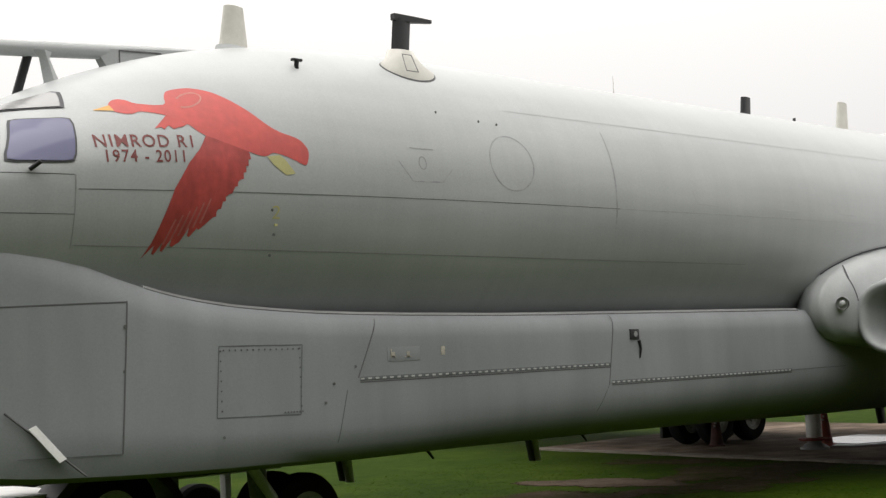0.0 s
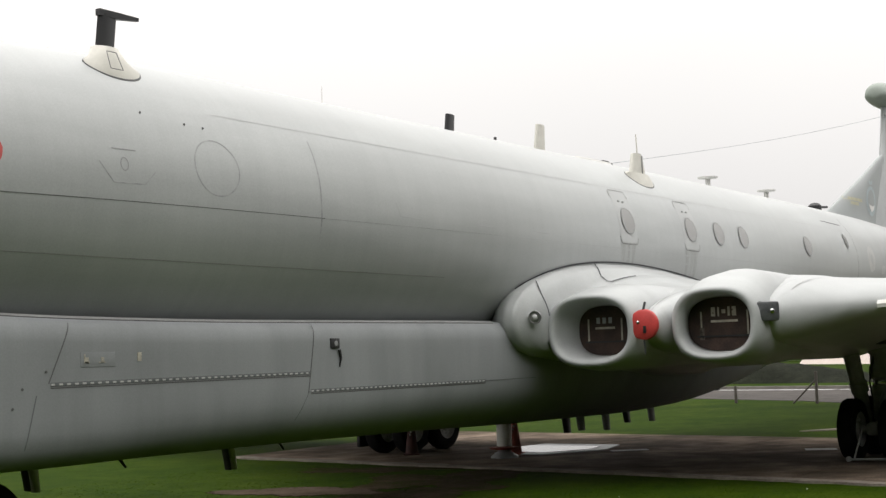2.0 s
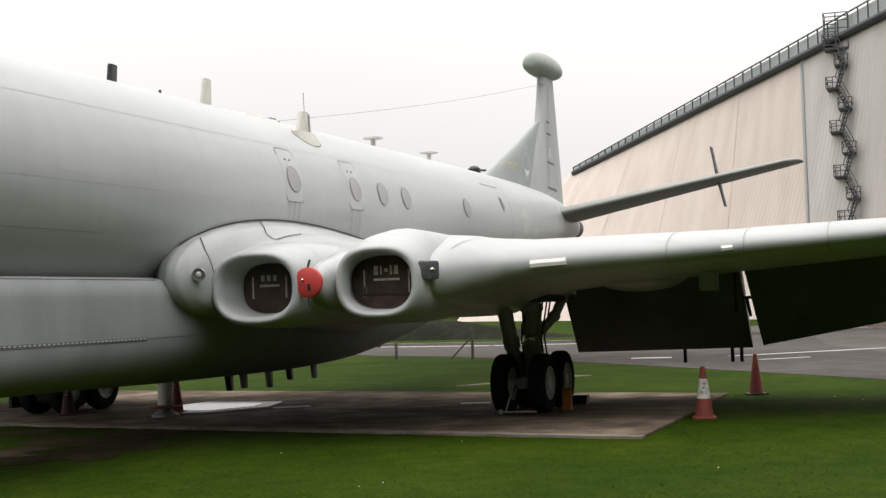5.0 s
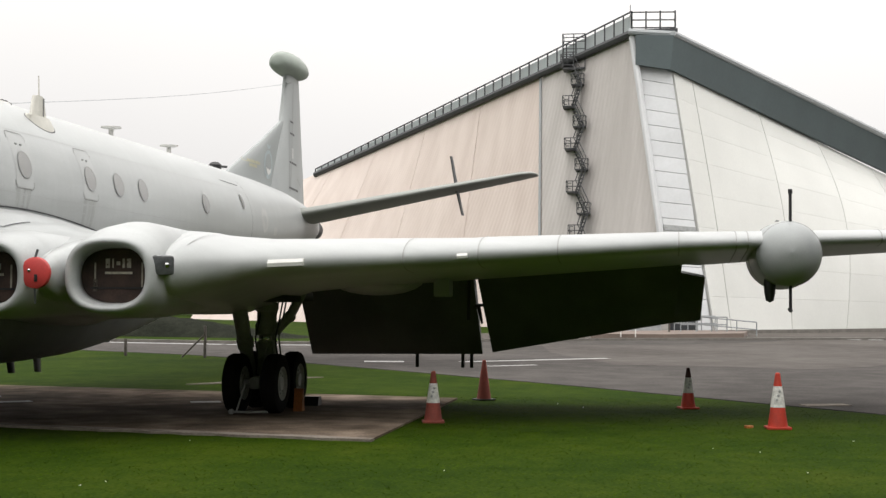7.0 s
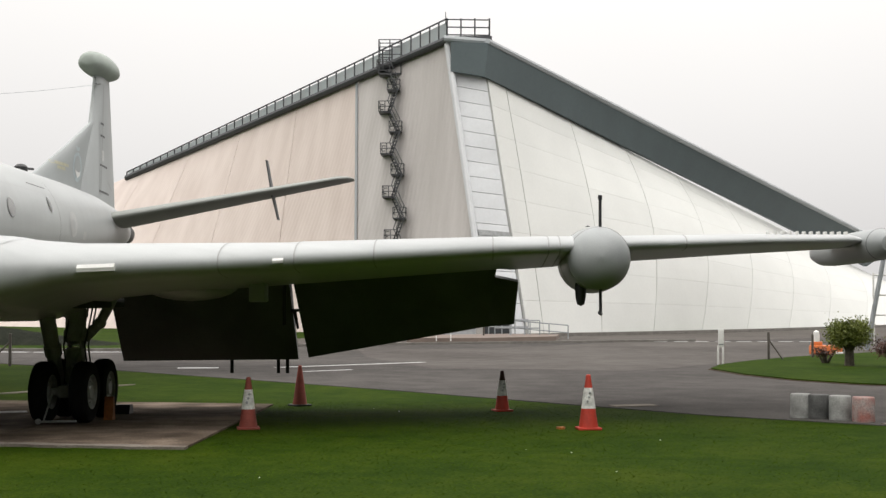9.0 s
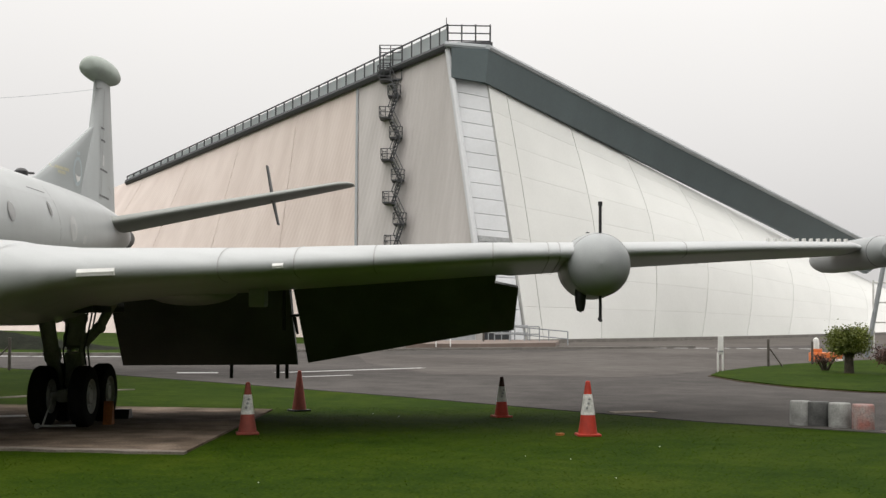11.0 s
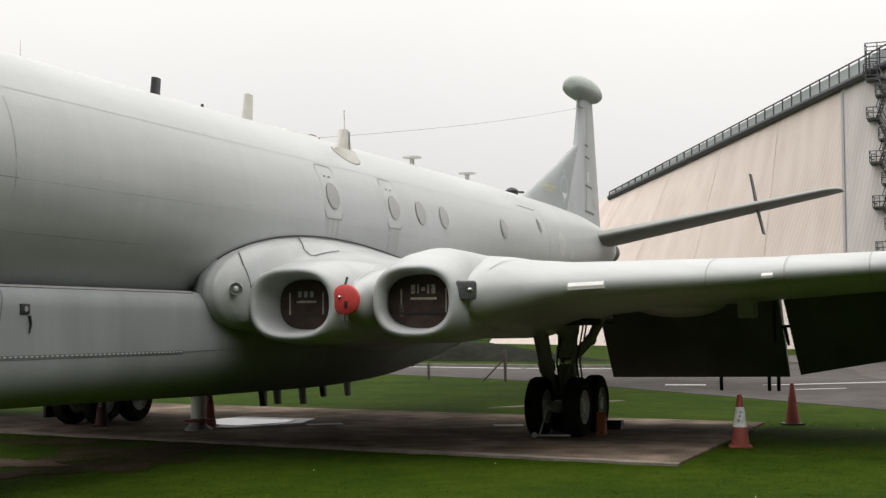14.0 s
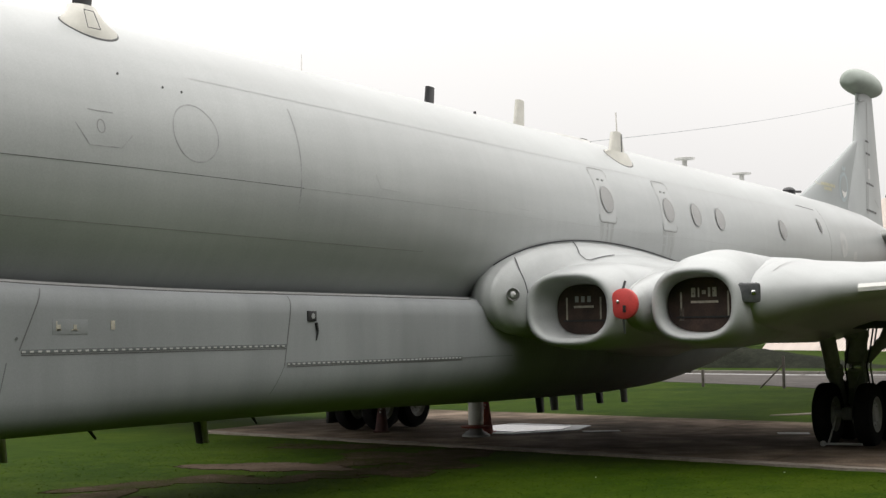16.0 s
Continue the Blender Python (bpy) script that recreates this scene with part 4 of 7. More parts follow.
# drain mast plate with a dribble stain
p = pannier_side(-10.26, 2.0, 0.0)
dr = part("drain_plate", box(BM(), p + Vector((-0.075, -0.015, -0.055)), p + Vector((0.075, 0.01, 0.055)), 0.006), M_BLACK, pannier)
part("hole_cover", lathe(BM(), [(0, -0.012), (0.03, -0.012), (0.03, 0.0), (0, 0.0)], 12, "y", p + Vector((0.01, -0.006, 0))), M_STRUT, dr)
bm = BM()
tube(bm, p + Vector((0.07, -0.01, -0.07)), p + Vector((0.09, -0.015, -0.16)), 0.02, 0.014)
tube(bm, p + Vector((0.09, -0.015, -0.16)), p + Vector((0.07, -0.01, -0.26)), 0.014, 0.006)
part("drain_spout", bm, M_BLACK, dr)


# cockpit windows
def skin_patch(outline, material, name, parent, off, cuts=2, side=cabin_side, label=""):
    """A flat-cut outline of (x, z) wrapped on the skin."""
    bm = BM()
    vs = [bm.verts.new((x, 0, z)) for x, z in outline]
    f = bm.faces.new(vs)
    bmesh.ops.triangulate(bm, faces=[f])
    if cuts:
        for _ in range(cuts):
            bmesh.ops.subdivide_edges(bm, edges=[e for e in bm.edges if e.calc_length() > 0.09], cuts=1)
            bmesh.ops.triangulate(bm, faces=bm.faces)
    for v in bm.verts:
        v.co = side(v.co.x, v.co.z, off)
    return part(name, bm, material, parent, label)


def rounded(cx, cz, hw, hh, r, lean=0.0, n=5):
    pts = []
    for sx, sz, a0 in ((1, 1, 0), (-1, 1, 90), (-1, -1, 180), (1, -1, 270)):
        for i in range(n + 1):
            a = radians(a0 + 90 * i / n)
            x, z = sx * (hw - r) + r * math.cos(a), sz * (hh - r) + r * math.sin(a)
            pts.append((cx + x + lean * z, cz + z))
    return pts


def inset(pts, k):
    cx, cz = sum(p[0] for p in pts) / len(pts), sum(p[1] for p in pts) / len(pts)
    return [(cx + (x - cx) * k, cz + (z - cz) * k) for x, z in pts]


def cut_corners(pts, r=0.16):
    out = []
    for i, p in enumerate(pts):
        a, b = Vector(pts[i - 1]), Vector(pts[(i + 1) % len(pts)])
        p = Vector(p)
        for q in (p.lerp(a, r), p.lerp(a, r * 0.35).lerp(p.lerp(b, r * 0.35), 0.5), p.lerp(b, r)):
            out.append((q.x, q.y))
    return out


SIDE = [(-17.20, 3.825), (-16.775, 3.84), (-16.865, 3.45), (-17.40, 3.44)]
BROW = [(-17.25, 3.94), (-17.03, 4.022), (-16.68, 4.14), (-16.65, 4.12), (-16.763, 3.94), (-17.135, 3.925), (-17.25, 3.92)]
win = skin_patch(cut_corners(SIDE), M_RUBSEAL, "cockpit_window", plane, 0.008, label="cockpit side window in a dark seal")
skin_patch(cut_corners(inset(SIDE, 0.93)), M_COCKPIT, "pane", win, 0.014)
win = skin_patch(BROW, M_RUBSEAL, "eyebrow_window", plane, 0.008, label="sloping upper cockpit window")
skin_patch(inset(BROW, 0.88), M_PORT, "pane", win, 0.014)
p = cabin_side(-17.22, 3.38, 0.02)
part("window_probe", tube(BM(), p, p + Vector((0.06, -0.06, 0.06)), 0.018), M_BLACK, plane)


# painted bird: plain red silhouette with a feathered wing
BODY = [(-16.55, 3.93), (-16.5, 3.98), (-16.44, 4.0), (-16.38, 3.99), (-16.31, 3.965), (-16.04, 3.985), (-15.98, 4.07), (-15.9, 4.14), (-15.71, 4.185), (-15.55, 4.17), (-15.42, 4.12), (-15.23, 4.0), (-15.09, 3.89),
        (-14.97, 3.83), (-14.82, 3.79), (-14.75, 3.75), (-14.7, 3.67), (-14.74, 3.55), (-14.84, 3.58), (-14.97, 3.62), (-15.08, 3.635), (-15.17, 3.60), (-15.33, 3.63), (-15.72, 3.74), (-15.84, 3.82), (-16.04, 3.88),
        (-16.3, 3.89), (-16.4, 3.86), (-16.48, 3.86), (-16.54, 3.88)]
def smooth_outline(pts, k=4):
    """Rounded closed outline through the points."""
    out, n = [], len(pts)
    for i in range(n):
        p0, p1, p2, p3 = (Vector(pts[(i + d) % n]) for d in (-1, 0, 1, 2))
        for j in range(k):
            t = j / k
            q = 0.5 * (2 * p1 + (p2 - p0) * t + (2 * p0 - 5 * p1 + 4 * p2 - p3) * t * t + (3 * p1 - p0 - 3 * p2 + p3) * t ** 3)
            out.append((q.x, q.y))
    return out


def nudge(pts):
    """Ease the head towards the wing where the nose narrows."""
    out = []
    for x, z in pts:
        k = max(0.0, min(1.0, (-15.85 - x) / 0.5))
        out.append((x + 0.10 * k, z + 0.035 * k * (1 if z > 3.6 else 0)))
    return out


body = skin_patch(nudge(smooth_outline(BODY, 3)), M_RED, "painted_bird", fuselage, 0.0025, 3, label="faded red bird silhouette painted on the skin")
skin_patch(nudge([(-16.69, 3.88), (-16.54, 3.935), (-16.53, 3.88)]), M_ORANGE, "beak", body, 0.0035, 1)
skin_patch(nudge([(-16.06, 3.89), (-15.86, 3.83), (-15.95, 3.79), (-15.99, 3.80), (-16.03, 3.765), (-16.08, 3.79), (-16.14, 3.75), (-16.17, 3.765), (-16.24, 3.745)]), M_RED, "far_wing", body, 0.0034, 1)
skin_patch([(-15.15, 3.60), (-15.02, 3.62), (-14.96, 3.585), (-14.86, 3.47), (-14.96, 3.45), (-15.08, 3.53)], M_YELLOW, "webbed_foot", body, 0.0034, 1)
ring = [(-15.93 + 0.13 * math.cos(radians(a)) + 0.05, 4.06 + 0.06 * math.sin(radians(a)) + 0.35 * 0.13 * math.cos(radians(a))) for a in range(-140, 141, 20)]
pts = [cabin_side(x + 0.12, z, 0.004) for x, z in ring]
ribbon("shoulder_edge", pts, [out_from(p, 3.45) for p in pts], 0.016, M_BEAK, body)
wing_pts = [(-15.72, 3.74), (-15.33, 3.63)]
edge = [(-15.33, 3.60), (-15.41, 3.43), (-15.58, 3.24), (-15.70, 3.05)]
for i in range(9):
    k = i / 9 * 3
    (xa, za), (xb, zb) = edge[int(k)], edge[min(3, int(k) + 1)]
    f = k - int(k)
    x, z = xa + (xb - xa) * f, za + (zb - za) * f
    wing_pts += [(x + 0.012, z), (x + 0.015, z - 0.035), (x - 0.012, z - 0.04)]
for x, z in ((-15.80, 2.97), (-15.88, 2.91), (-15.96, 2.87), (-16.02, 2.83), (-16.10, 2.79), (-16.17, 2.765)):
    wing_pts += [(x + 0.005, z), (x - 0.015, z + 0.01), (x - 0.005, z + 0.075)]
wing_pts += [(-16.27, 2.735), (-16.2, 2.86), (-16.14, 3.02), (-16.04, 3.29), (-15.91, 3.5), (-15.8, 3.62)]
skin_patch(wing_pts, M_RED_DARK, "bird_wing", body, 0.0036, 3, label="darker red outstretched wing")
for i in range(6):
    x0, z0 = -15.80 - 0.062 * i, 3.02 - 0.035 * i
    skin_patch([(x0, z0), (x0 + 0.018, z0), (x0 + 0.10, z0 + 0.20), (x0 + 0.085, z0 + 0.20)], M_RED_PALE, "feather", body, 0.0052, 2)


def lettering(body_text, x, z, size, material, parent, name="lettering", length=1.0, rise=0.0, weight=0.0):
    cu = bpy.data.curves.new(name, "FONT")
    cu.body, cu.size, cu.resolution_u, cu.space_character, cu.offset = body_text, size, 3, 1.15, weight
    tmp = bpy.data.objects.new(name, cu)
    scene.collection.objects.link(tmp)
    me = bpy.data.meshes.new_from_object(tmp.evaluated_get(bpy.context.evaluated_depsgraph_get()))
    bpy.data.objects.remove(tmp)
    bm = BM()
    bm.from_mesh(me)
    bpy.data.meshes.remove(me)
    long = max(v.co.x for v in bm.verts)
    for v in bm.verts:
        dx = v.co.x * length / long
        v.co = cabin_side(x + dx, z + v.co.y + rise * dx, 0.0035)
    # each character is a part of its own
    todo = set(bm.faces)
    while todo:
        stack, piece = [todo.pop()], []
        while stack:
            f = stack.pop()
            piece.append(f)
            for e in f.edges:
                for g in e.link_faces:
                    if g in todo:
                        todo.remove(g)
                        stack.append(g)
        one, at = BM(), {}
        for f in piece:
            for v in f.verts:
                if v not in at:
                    at[v] = one.verts.new(v.co)
            one.faces.new([at[v] for v in f.verts])
        part("letter", one, material, parent, smooth=False)
    bm.free()


lettering("NIMROD R1", -16.705, 3.585, 0.148, M_MAROON, fuselage, length=0.85, rise=0.055, weight=0.0014)
lettering("1974 - 2011", -16.645, 3.468, 0.140, M_MAROON, fuselage, length=0.70, rise=0.052, weight=0.0014)
lettering("2", -15.10, 3.08, 0.16, M_YELLOW, fuselage, length=0.09)
part("stencil_bar", box(BM(), cabin_side(-15.06, 3.02, 0.004), cabin_side(-15.03, 3.04, 0.008)), M_YELLOW, fuselage, smooth=False)


# cabin portholes and escape hatches
def porthole(x, z=3.79, rx=0.205, rz=0.195, hatch=False):
    w = skin_patch([(x + 0.012 + (rx + 0.016) * math.cos(2 * math.pi * i / 24), z + (rz + 0.012) * math.sin(2 * math.pi * i / 24)) for i in range(24)], M_STRUT, "porthole", plane, 0.010, 1, label="oval cabin window, blanked grey")
    skin_patch([(x + rx * math.cos(2 * math.pi * i / 24), z + rz * math.sin(2 * math.pi * i / 24)) for i in range(24)], M_PORT, "pane", w, 0.015, 1)
    if hatch:
        pts = [cabin_side(px, pz, 0.005) for px, pz in rounded(x - 0.02, z + 0.06, 0.30, 0.42, 0.08)]
        pts.append(pts[0])
        h = ribbon("hatch_outline", pts, [out_from(q, 3.45) for q in pts], 0.013, M_HATCHLINE, fuselage)
        skin_patch(rounded(x - 0.02, z + 0.06, 0.28, 0.40, 0.08), M_PANEL, "hatch_skin", h, 0.004, 2)
        for dx in (-0.1, 0.05):
            q = cabin_side(x + dx, z + 0.30, 0.008)
            part("stencil_bar", box(BM(), q - Vector((0.03, 0.004, 0.012)), q + Vector((0.03, 0.004, 0.012))), M_STAIN, h, smooth=False)
        rg = random.Random(int(100 - x * 10))
        for k in range(3):
            sx, w, ln = x - 0.22 + 0.17 * k + rg.uniform(-0.03, 0.03), rg.uniform(0.05, 0.09), rg.uniform(0.35, 0.62)
            skin_patch([(sx - w, z - 0.37), (sx + w, z - 0.37), (sx + w * 0.6, z - 0.37 - ln * 0.6), (sx, z - 0.37 - ln), (sx - w * 0.6, z - 0.37 - ln * 0.6)], M_GRIME, "grime_streak", fuselage, 0.0015, 2)


porthole(-3.1, hatch=True)
porthole(-0.74, hatch=True)
porthole(0.46)
porthole(1.60)
porthole(5.08)
porthole(7.95, 4.05, 0.1, 0.16)
rd = skin_patch([(9.86 + 0.35 * math.cos(2 * math.pi * i / 28), 3.73 + 0.30 * math.sin(2 * math.pi * i / 28)) for i in range(28)], M_WHITE_WORN, "roundel", fuselage, 0.006, 2, label="pale low-visibility roundel")
skin_patch([(9.86 + 0.13 * math.cos(2 * math.pi * i / 20), 3.73 + 0.12 * math.sin(2 * math.pi * i / 20)) for i in range(20)], M_PANEL, "roundel_centre", rd, 0.010, 1)
skin_patch(rounded(11.05, 3.52, 0.16, 0.10, 0.03), M_WHITE_WORN, "access_panel", fuselage, 0.006, 1)


# ---- wings ----
def foil(s):
    return 10 * (0.2969 * math.sqrt(s) - 0.126 * s - 0.3516 * s * s + 0.2843 * s ** 3 - 0.1036 * s ** 4)


CH = [0.0, 0.004, 0.012, 0.03, 0.06, 0.1, 0.16, 0.24, 0.33, 0.45, 0.6, 0.75, 0.88, 1.0]


UNDER = [(0.0, 0.0), (0.004, 0.17), (0.012, 0.30), (0.03, 0.43), (0.06, 0.52), (0.1, 0.57), (0.16, 0.64), (0.24, 0.73), (0.33, 0.83), (0.45, 0.95), (0.6, 1.0), (0.75, 0.8), (0.88, 0.45), (1.0, 0.0)]


def section(y, le, te, z, up, dn, zte):
    """Aerofoil with a rounded nose and a nearly flat underside."""
    top, bot = [], []
    for s in CH:
        x = le + (te - le) * s
        zz = z + (zte - z) * s
        top.append(Vector((x, y, zz + up * foil(s))))
        bot.append(Vector((x, y, zz - dn * lerp(UNDER, s))))
    return top + bot[:0:-1]


ROOT = [(0.8, -6.05, 4.2, 2.25, 0.87, 0.95, 2.3), (1.0, -6.32, 4.1, 2.25, 0.87, 0.94, 2.3), (1.2, -6.53, 4.0, 2.25, 0.87, 0.92, 2.3), (1.36, -6.62, 4.0, 2.25, 0.86, 0.90, 2.3), (1.5, -6.60, 3.9, 2.24, 0.85, 0.86, 2.3), (1.62, -6.36, 3.8, 2.22, 0.80, 0.80, 2.3), (1.76, -5.45, 3.7, 2.18, 0.74, 0.76, 2.3), (1.9, -5.3, 3.7, 2.16, 0.72, 0.76, 2.3),
        (2.1, -5.28, 3.6, 2.12, 0.66, 0.74, 2.3), (2.45, -5.28, 3.5, 2.10, 0.60, 0.72, 2.3), (2.8, -5.35, 3.4, 2.12, 0.55, 0.68, 2.3), (2.95, -5.74, 3.3, 2.13, 0.52, 0.66, 2.3), (3.12, -5.74, 3.2, 2.13, 0.52, 0.66, 2.3),
        (3.32, -5.3, 3.1, 2.13, 0.57, 0.66, 2.3), (3.45, -5.0, 3.05, 2.13, 0.62, 0.66, 2.3), (3.7, -4.95, 3.0, 2.13, 0.67, 0.66, 2.3), (4.1, -4.98, 2.9, 2.13, 0.64, 0.62, 2.3), (4.3, -5.08, 2.75, 2.14, 0.61, 0.57, 2.3), (4.44, -5.34, 2.6, 2.15, 0.58, 0.54, 2.3), (4.54, -5.28, 2.45, 2.165, 0.55, 0.525, 2.3), (4.65, -5.10, 2.25, 2.19, 0.52, 0.50, 2.31), (4.8, -4.82, 2.1, 2.22, 0.485, 0.46, 2.32)]
OUTER = [(5.0, -4.50, 2.1, 2.25, 0.455, 0.42, 2.33), (5.2, -4.24, 2.1, 2.29, 0.41, 0.37, 2.34), (5.7, -3.84, 2.1, 2.33, 0.39, 0.34, 2.36), (8.0, -2.75, 2.15, 2.46, 0.32, 0.27, 2.45), (8.2, -2.66, 2.15, 2.48, 0.32, 0.27, 2.46), (11.2, -1.26, 2.2, 2.69, 0.25, 0.21, 2.62),
         (11.4, -1.17, 3.3, 2.70, 0.25, 0.21, 2.62), (13.4, -0.25, 3.45, 2.80, 0.20, 0.17, 2.75), (15.5, 0.73, 3.55, 2.90, 0.16, 0.13, 2.86), (17.3, 1.56, 3.66, 2.96, 0.12, 0.10, 2.95), (17.6, 1.9, 3.6, 2.96, 0.05, 0.05, 2.95)]


def dense(rows, k):
    out = []
    for a, b in zip(rows[:-1], rows[1:]):
        for i in range(k):
            u = i / k
            u = u * u * (3 - 2 * u)
            out.append(tuple(p + (q - p) * u for p, q in zip(a, b)))
    return out + [rows[-1]]


for sy in (-1, 1):
    wing = part("wing", loft(BM(), [section(sy * r[0], *r[1:]) for r in dense(ROOT, 3) + OUTER]), M_WING, plane, "swept light grey wing with a thick engine-bearing root", sharp=60)
    if sy < 0:
        port_wing = wing



def sup(cx, cy, cz, hw, hh, n=48, p=2.6):
    pts = []
    for i in range(n):
        a = 2 * math.pi * i / n
        c, s = math.cos(a), math.sin(a)
        k = (abs(c) ** p + abs(s) ** p) ** (-1 / p)
        pts.append(Vector((cx, cy + hw * c * k, cz + hh * s * k)))
    return pts


def intake(x, y, z, hw, hh, depth, cw, ch, faint, sy, hump):
    """Flared engine intake lip with a blanking cover set back in its throat."""
    w, h = hw, hh
    rings = [sup(x + depth, y, z, cw, ch), sup(x + depth * 0.62, y, z, cw + (w - 0.13 - cw) * 0.42, ch + (h - 0.11 - ch) * 0.4)]
    # rolled lip, from the throat round to the cowl
    for dx, dw, dh in ((0.18, -0.135, -0.11), (0.09, -0.125, -0.10), (0.03, -0.10, -0.078), (0.004, -0.072, -0.054), (0.0, -0.048, -0.034), (0.012, -0.02, -0.012), (0.04, 0.005, 0.006), (0.10, 0.03, 0.024)):
        rings.append(sup(x + dx, y, z, w + dw, h + dh))
    for dx, dw, dh, up in ((0.25, 0.045, 0.045, 0.3), (0.5, 0.03, 0.08, 0.7), (1.0, -0.03, 0.10, 1.0), (1.8, -0.10, 0.09, 1.0), (3.2, -0.16, 0.06, 1.0), (5.2, -0.22 * w, -0.10 * h, 0.6), (7.4, -0.6 * w, -0.5 * h, 0.0)):
        ring = sup(x + dx, y, z + 0.03 * min(1.0, dx), w + dw, h + dh)
        for p in ring:
            if p.z > z:
                p.z += hump * up * (p.z - z) / h
        rings.append(ring)
    it = part("engine_intake", loft(BM(), rings, cap=False), M_WING, plane, "flared oval engine intake", sharp=60)
    cov = part("intake_cover", loft(BM(), [sup(x + depth - 0.015, y, z, cw * 0.985, ch * 0.985), sup(x + depth + 0.03, y, z, cw * 0.985, ch * 0.985)]), M_COVER, it, "dark brown blanking cover with faded stencils", sharp=30)
    fx = x + depth - 0.018

    def bar(dy, dz, bw, bh, material=M_BAR):
        part("stencil_bar", box(BM(), (fx - 0.004, y + dy - bw / 2, z + dz - bh / 2), (fx + 0.002, y + dy + bw / 2, z + dz + bh / 2)), material, it, smooth=False)
    if sy < 0:
        bar(0.62 * cw, 0, 0.022, ch * 0.95)
        bar(-0.62 * cw, 0, 0.022, ch * 0.95)
        bar(0, ch * 0.1, cw * 0.72, 0.03)
        if not faint:
            for i, (bw, bh) in enumerate(((0.055, 0.12), (0.02, 0.12), (0.05, 0.05), (0.03, 0.12), (0.055, 0.12))):
                bar(0.15 - i * 0.072, ch * 0.45, bw, bh)
            for dy, dz in ((0.15, 0.40), (-0.12, 0.50)):
                bar(dy, ch * dz, 0.02, 0.02, M_COVER)
            for dy in (0.30, 0.33):
                bar(dy, -ch * 0.35, 0.03, 0.16, M_STAIN_DK)
        else:
            for i in range(3):
                bar(0.1 - i * 0.09, ch * 0.4, 0.05, 0.08, M_STAIN)
        for dz in (-0.45,):
            part("cover_strap", box(BM(), (fx - 0.008, y - cw * 0.75, z + dz * ch - 0.012), (fx + 0.004, y + cw * 0.75, z + dz * ch + 0.012)), M_BLACK, it, smooth=False)
    return it


for sy in (-1, 1):
    intake(-6.0, sy * 2.30, 2.09, 0.64, 0.475, 0.47, 0.40, 0.335, True, sy, 0.03)
    intake(-5.6, sy * 3.87, 2.12, 0.585, 0.47, 0.38, 0.515, 0.355, False, sy, 0.105)

# red pitot blank between the intakes, with its pins
disc = part("vent_cover", lathe(BM(), [(0, -0.05), (0.16, -0.05), (0.195, -0.03), (0.2, 0.02), (0.0, 0.06)], 26, "x", (-5.93, -3.06, 2.14)), M_DISC, plane, "round red protective cover")
part("strap", box(BM(), (-5.995, -3.11, 2.03), (-5.98, -3.07, 2.12), 0.003), M_BLACK, disc)
part("toggle", tube(BM(), (-5.95, -3.06, 2.32), (-5.90, -3.07, 2.43), 0.016), M_BLACK, disc)
part("tassel", tube(BM(), (-5.95, -3.06, 1.95), (-5.92, -3.06, 1.76), 0.014, 0.010), M_STEEL, disc)
bm = BM()
bmesh.ops.create_uvsphere(bm, u_segments=10, v_segments=8, radius=0.025, matrix=Matrix.Translation((-5.985, -3.0, 2.17)))
part("stud", bm, M_CHROME, disc)


def lamp(x, y, z, r, yaw, name, rect=False):
    m = pose(x, y, z, 0, 0, yaw)
    bm = BM()
    if rect:
        box(bm, (-0.03, -r, -r * 0.85), (0.35, r, r * 0.85), 0.05)
    else:
        lathe(bm, [(0, 0.02), (r * 0.8, 0.02), (r * 0.95, -0.01), (r, 0.0), (r, 0.1), (0, 0.12)], 20, "x")
    bm.transform(m)
    ob = part(name, bm, M_METAL if not rect else mat("lamp_fairing", (0.12, 0.125, 0.13), 0.25, vary=0.2, scale=8), plane, "landing lamp in a glazed fairing")
    bm = BM()
    bmesh.ops.create_uvsphere(bm, u_segments=16, v_segments=10, radius=r * (0.22 if rect else 0.45))
    bm.transform(m @ Matrix.Translation((-0.035 if rect else 0.0, -0.3 * r if rect else 0, 0)) @ Matrix.Diagonal((0.5, 1, 1, 1)))
    part("lens", bm, M_CHROME if rect else M_LENS, ob)


lamp(-6.38, -1.70, 2.29, 0.085, 25, "landing_lamp")
lamp(-5.44, -4.54, 2.25, 0.150, 35, "taxi_lamp", True)
# joint line where the root fairing meets the cabin, and panel lines on it
ROOT_D = dense(ROOT, 3)


def root_top(y, x, lift=0.006):
    """Upper skin of the wing root at span y and station x."""
    for a, b in zip(ROOT_D[:-1], ROOT_D[1:]):
        if a[0] <= y <= b[0]:
            k = (y - a[0]) / (b[0] - a[0])
            r = [p + (q - p) * k for p, q in zip(a, b)]
            s = max(0.0, min(1.0, (x - r[1]) / (r[2] - r[1])))
            return Vector((x, -y, r[3] + (r[6] - r[3]) * s + r[4] * foil(s) + lift))


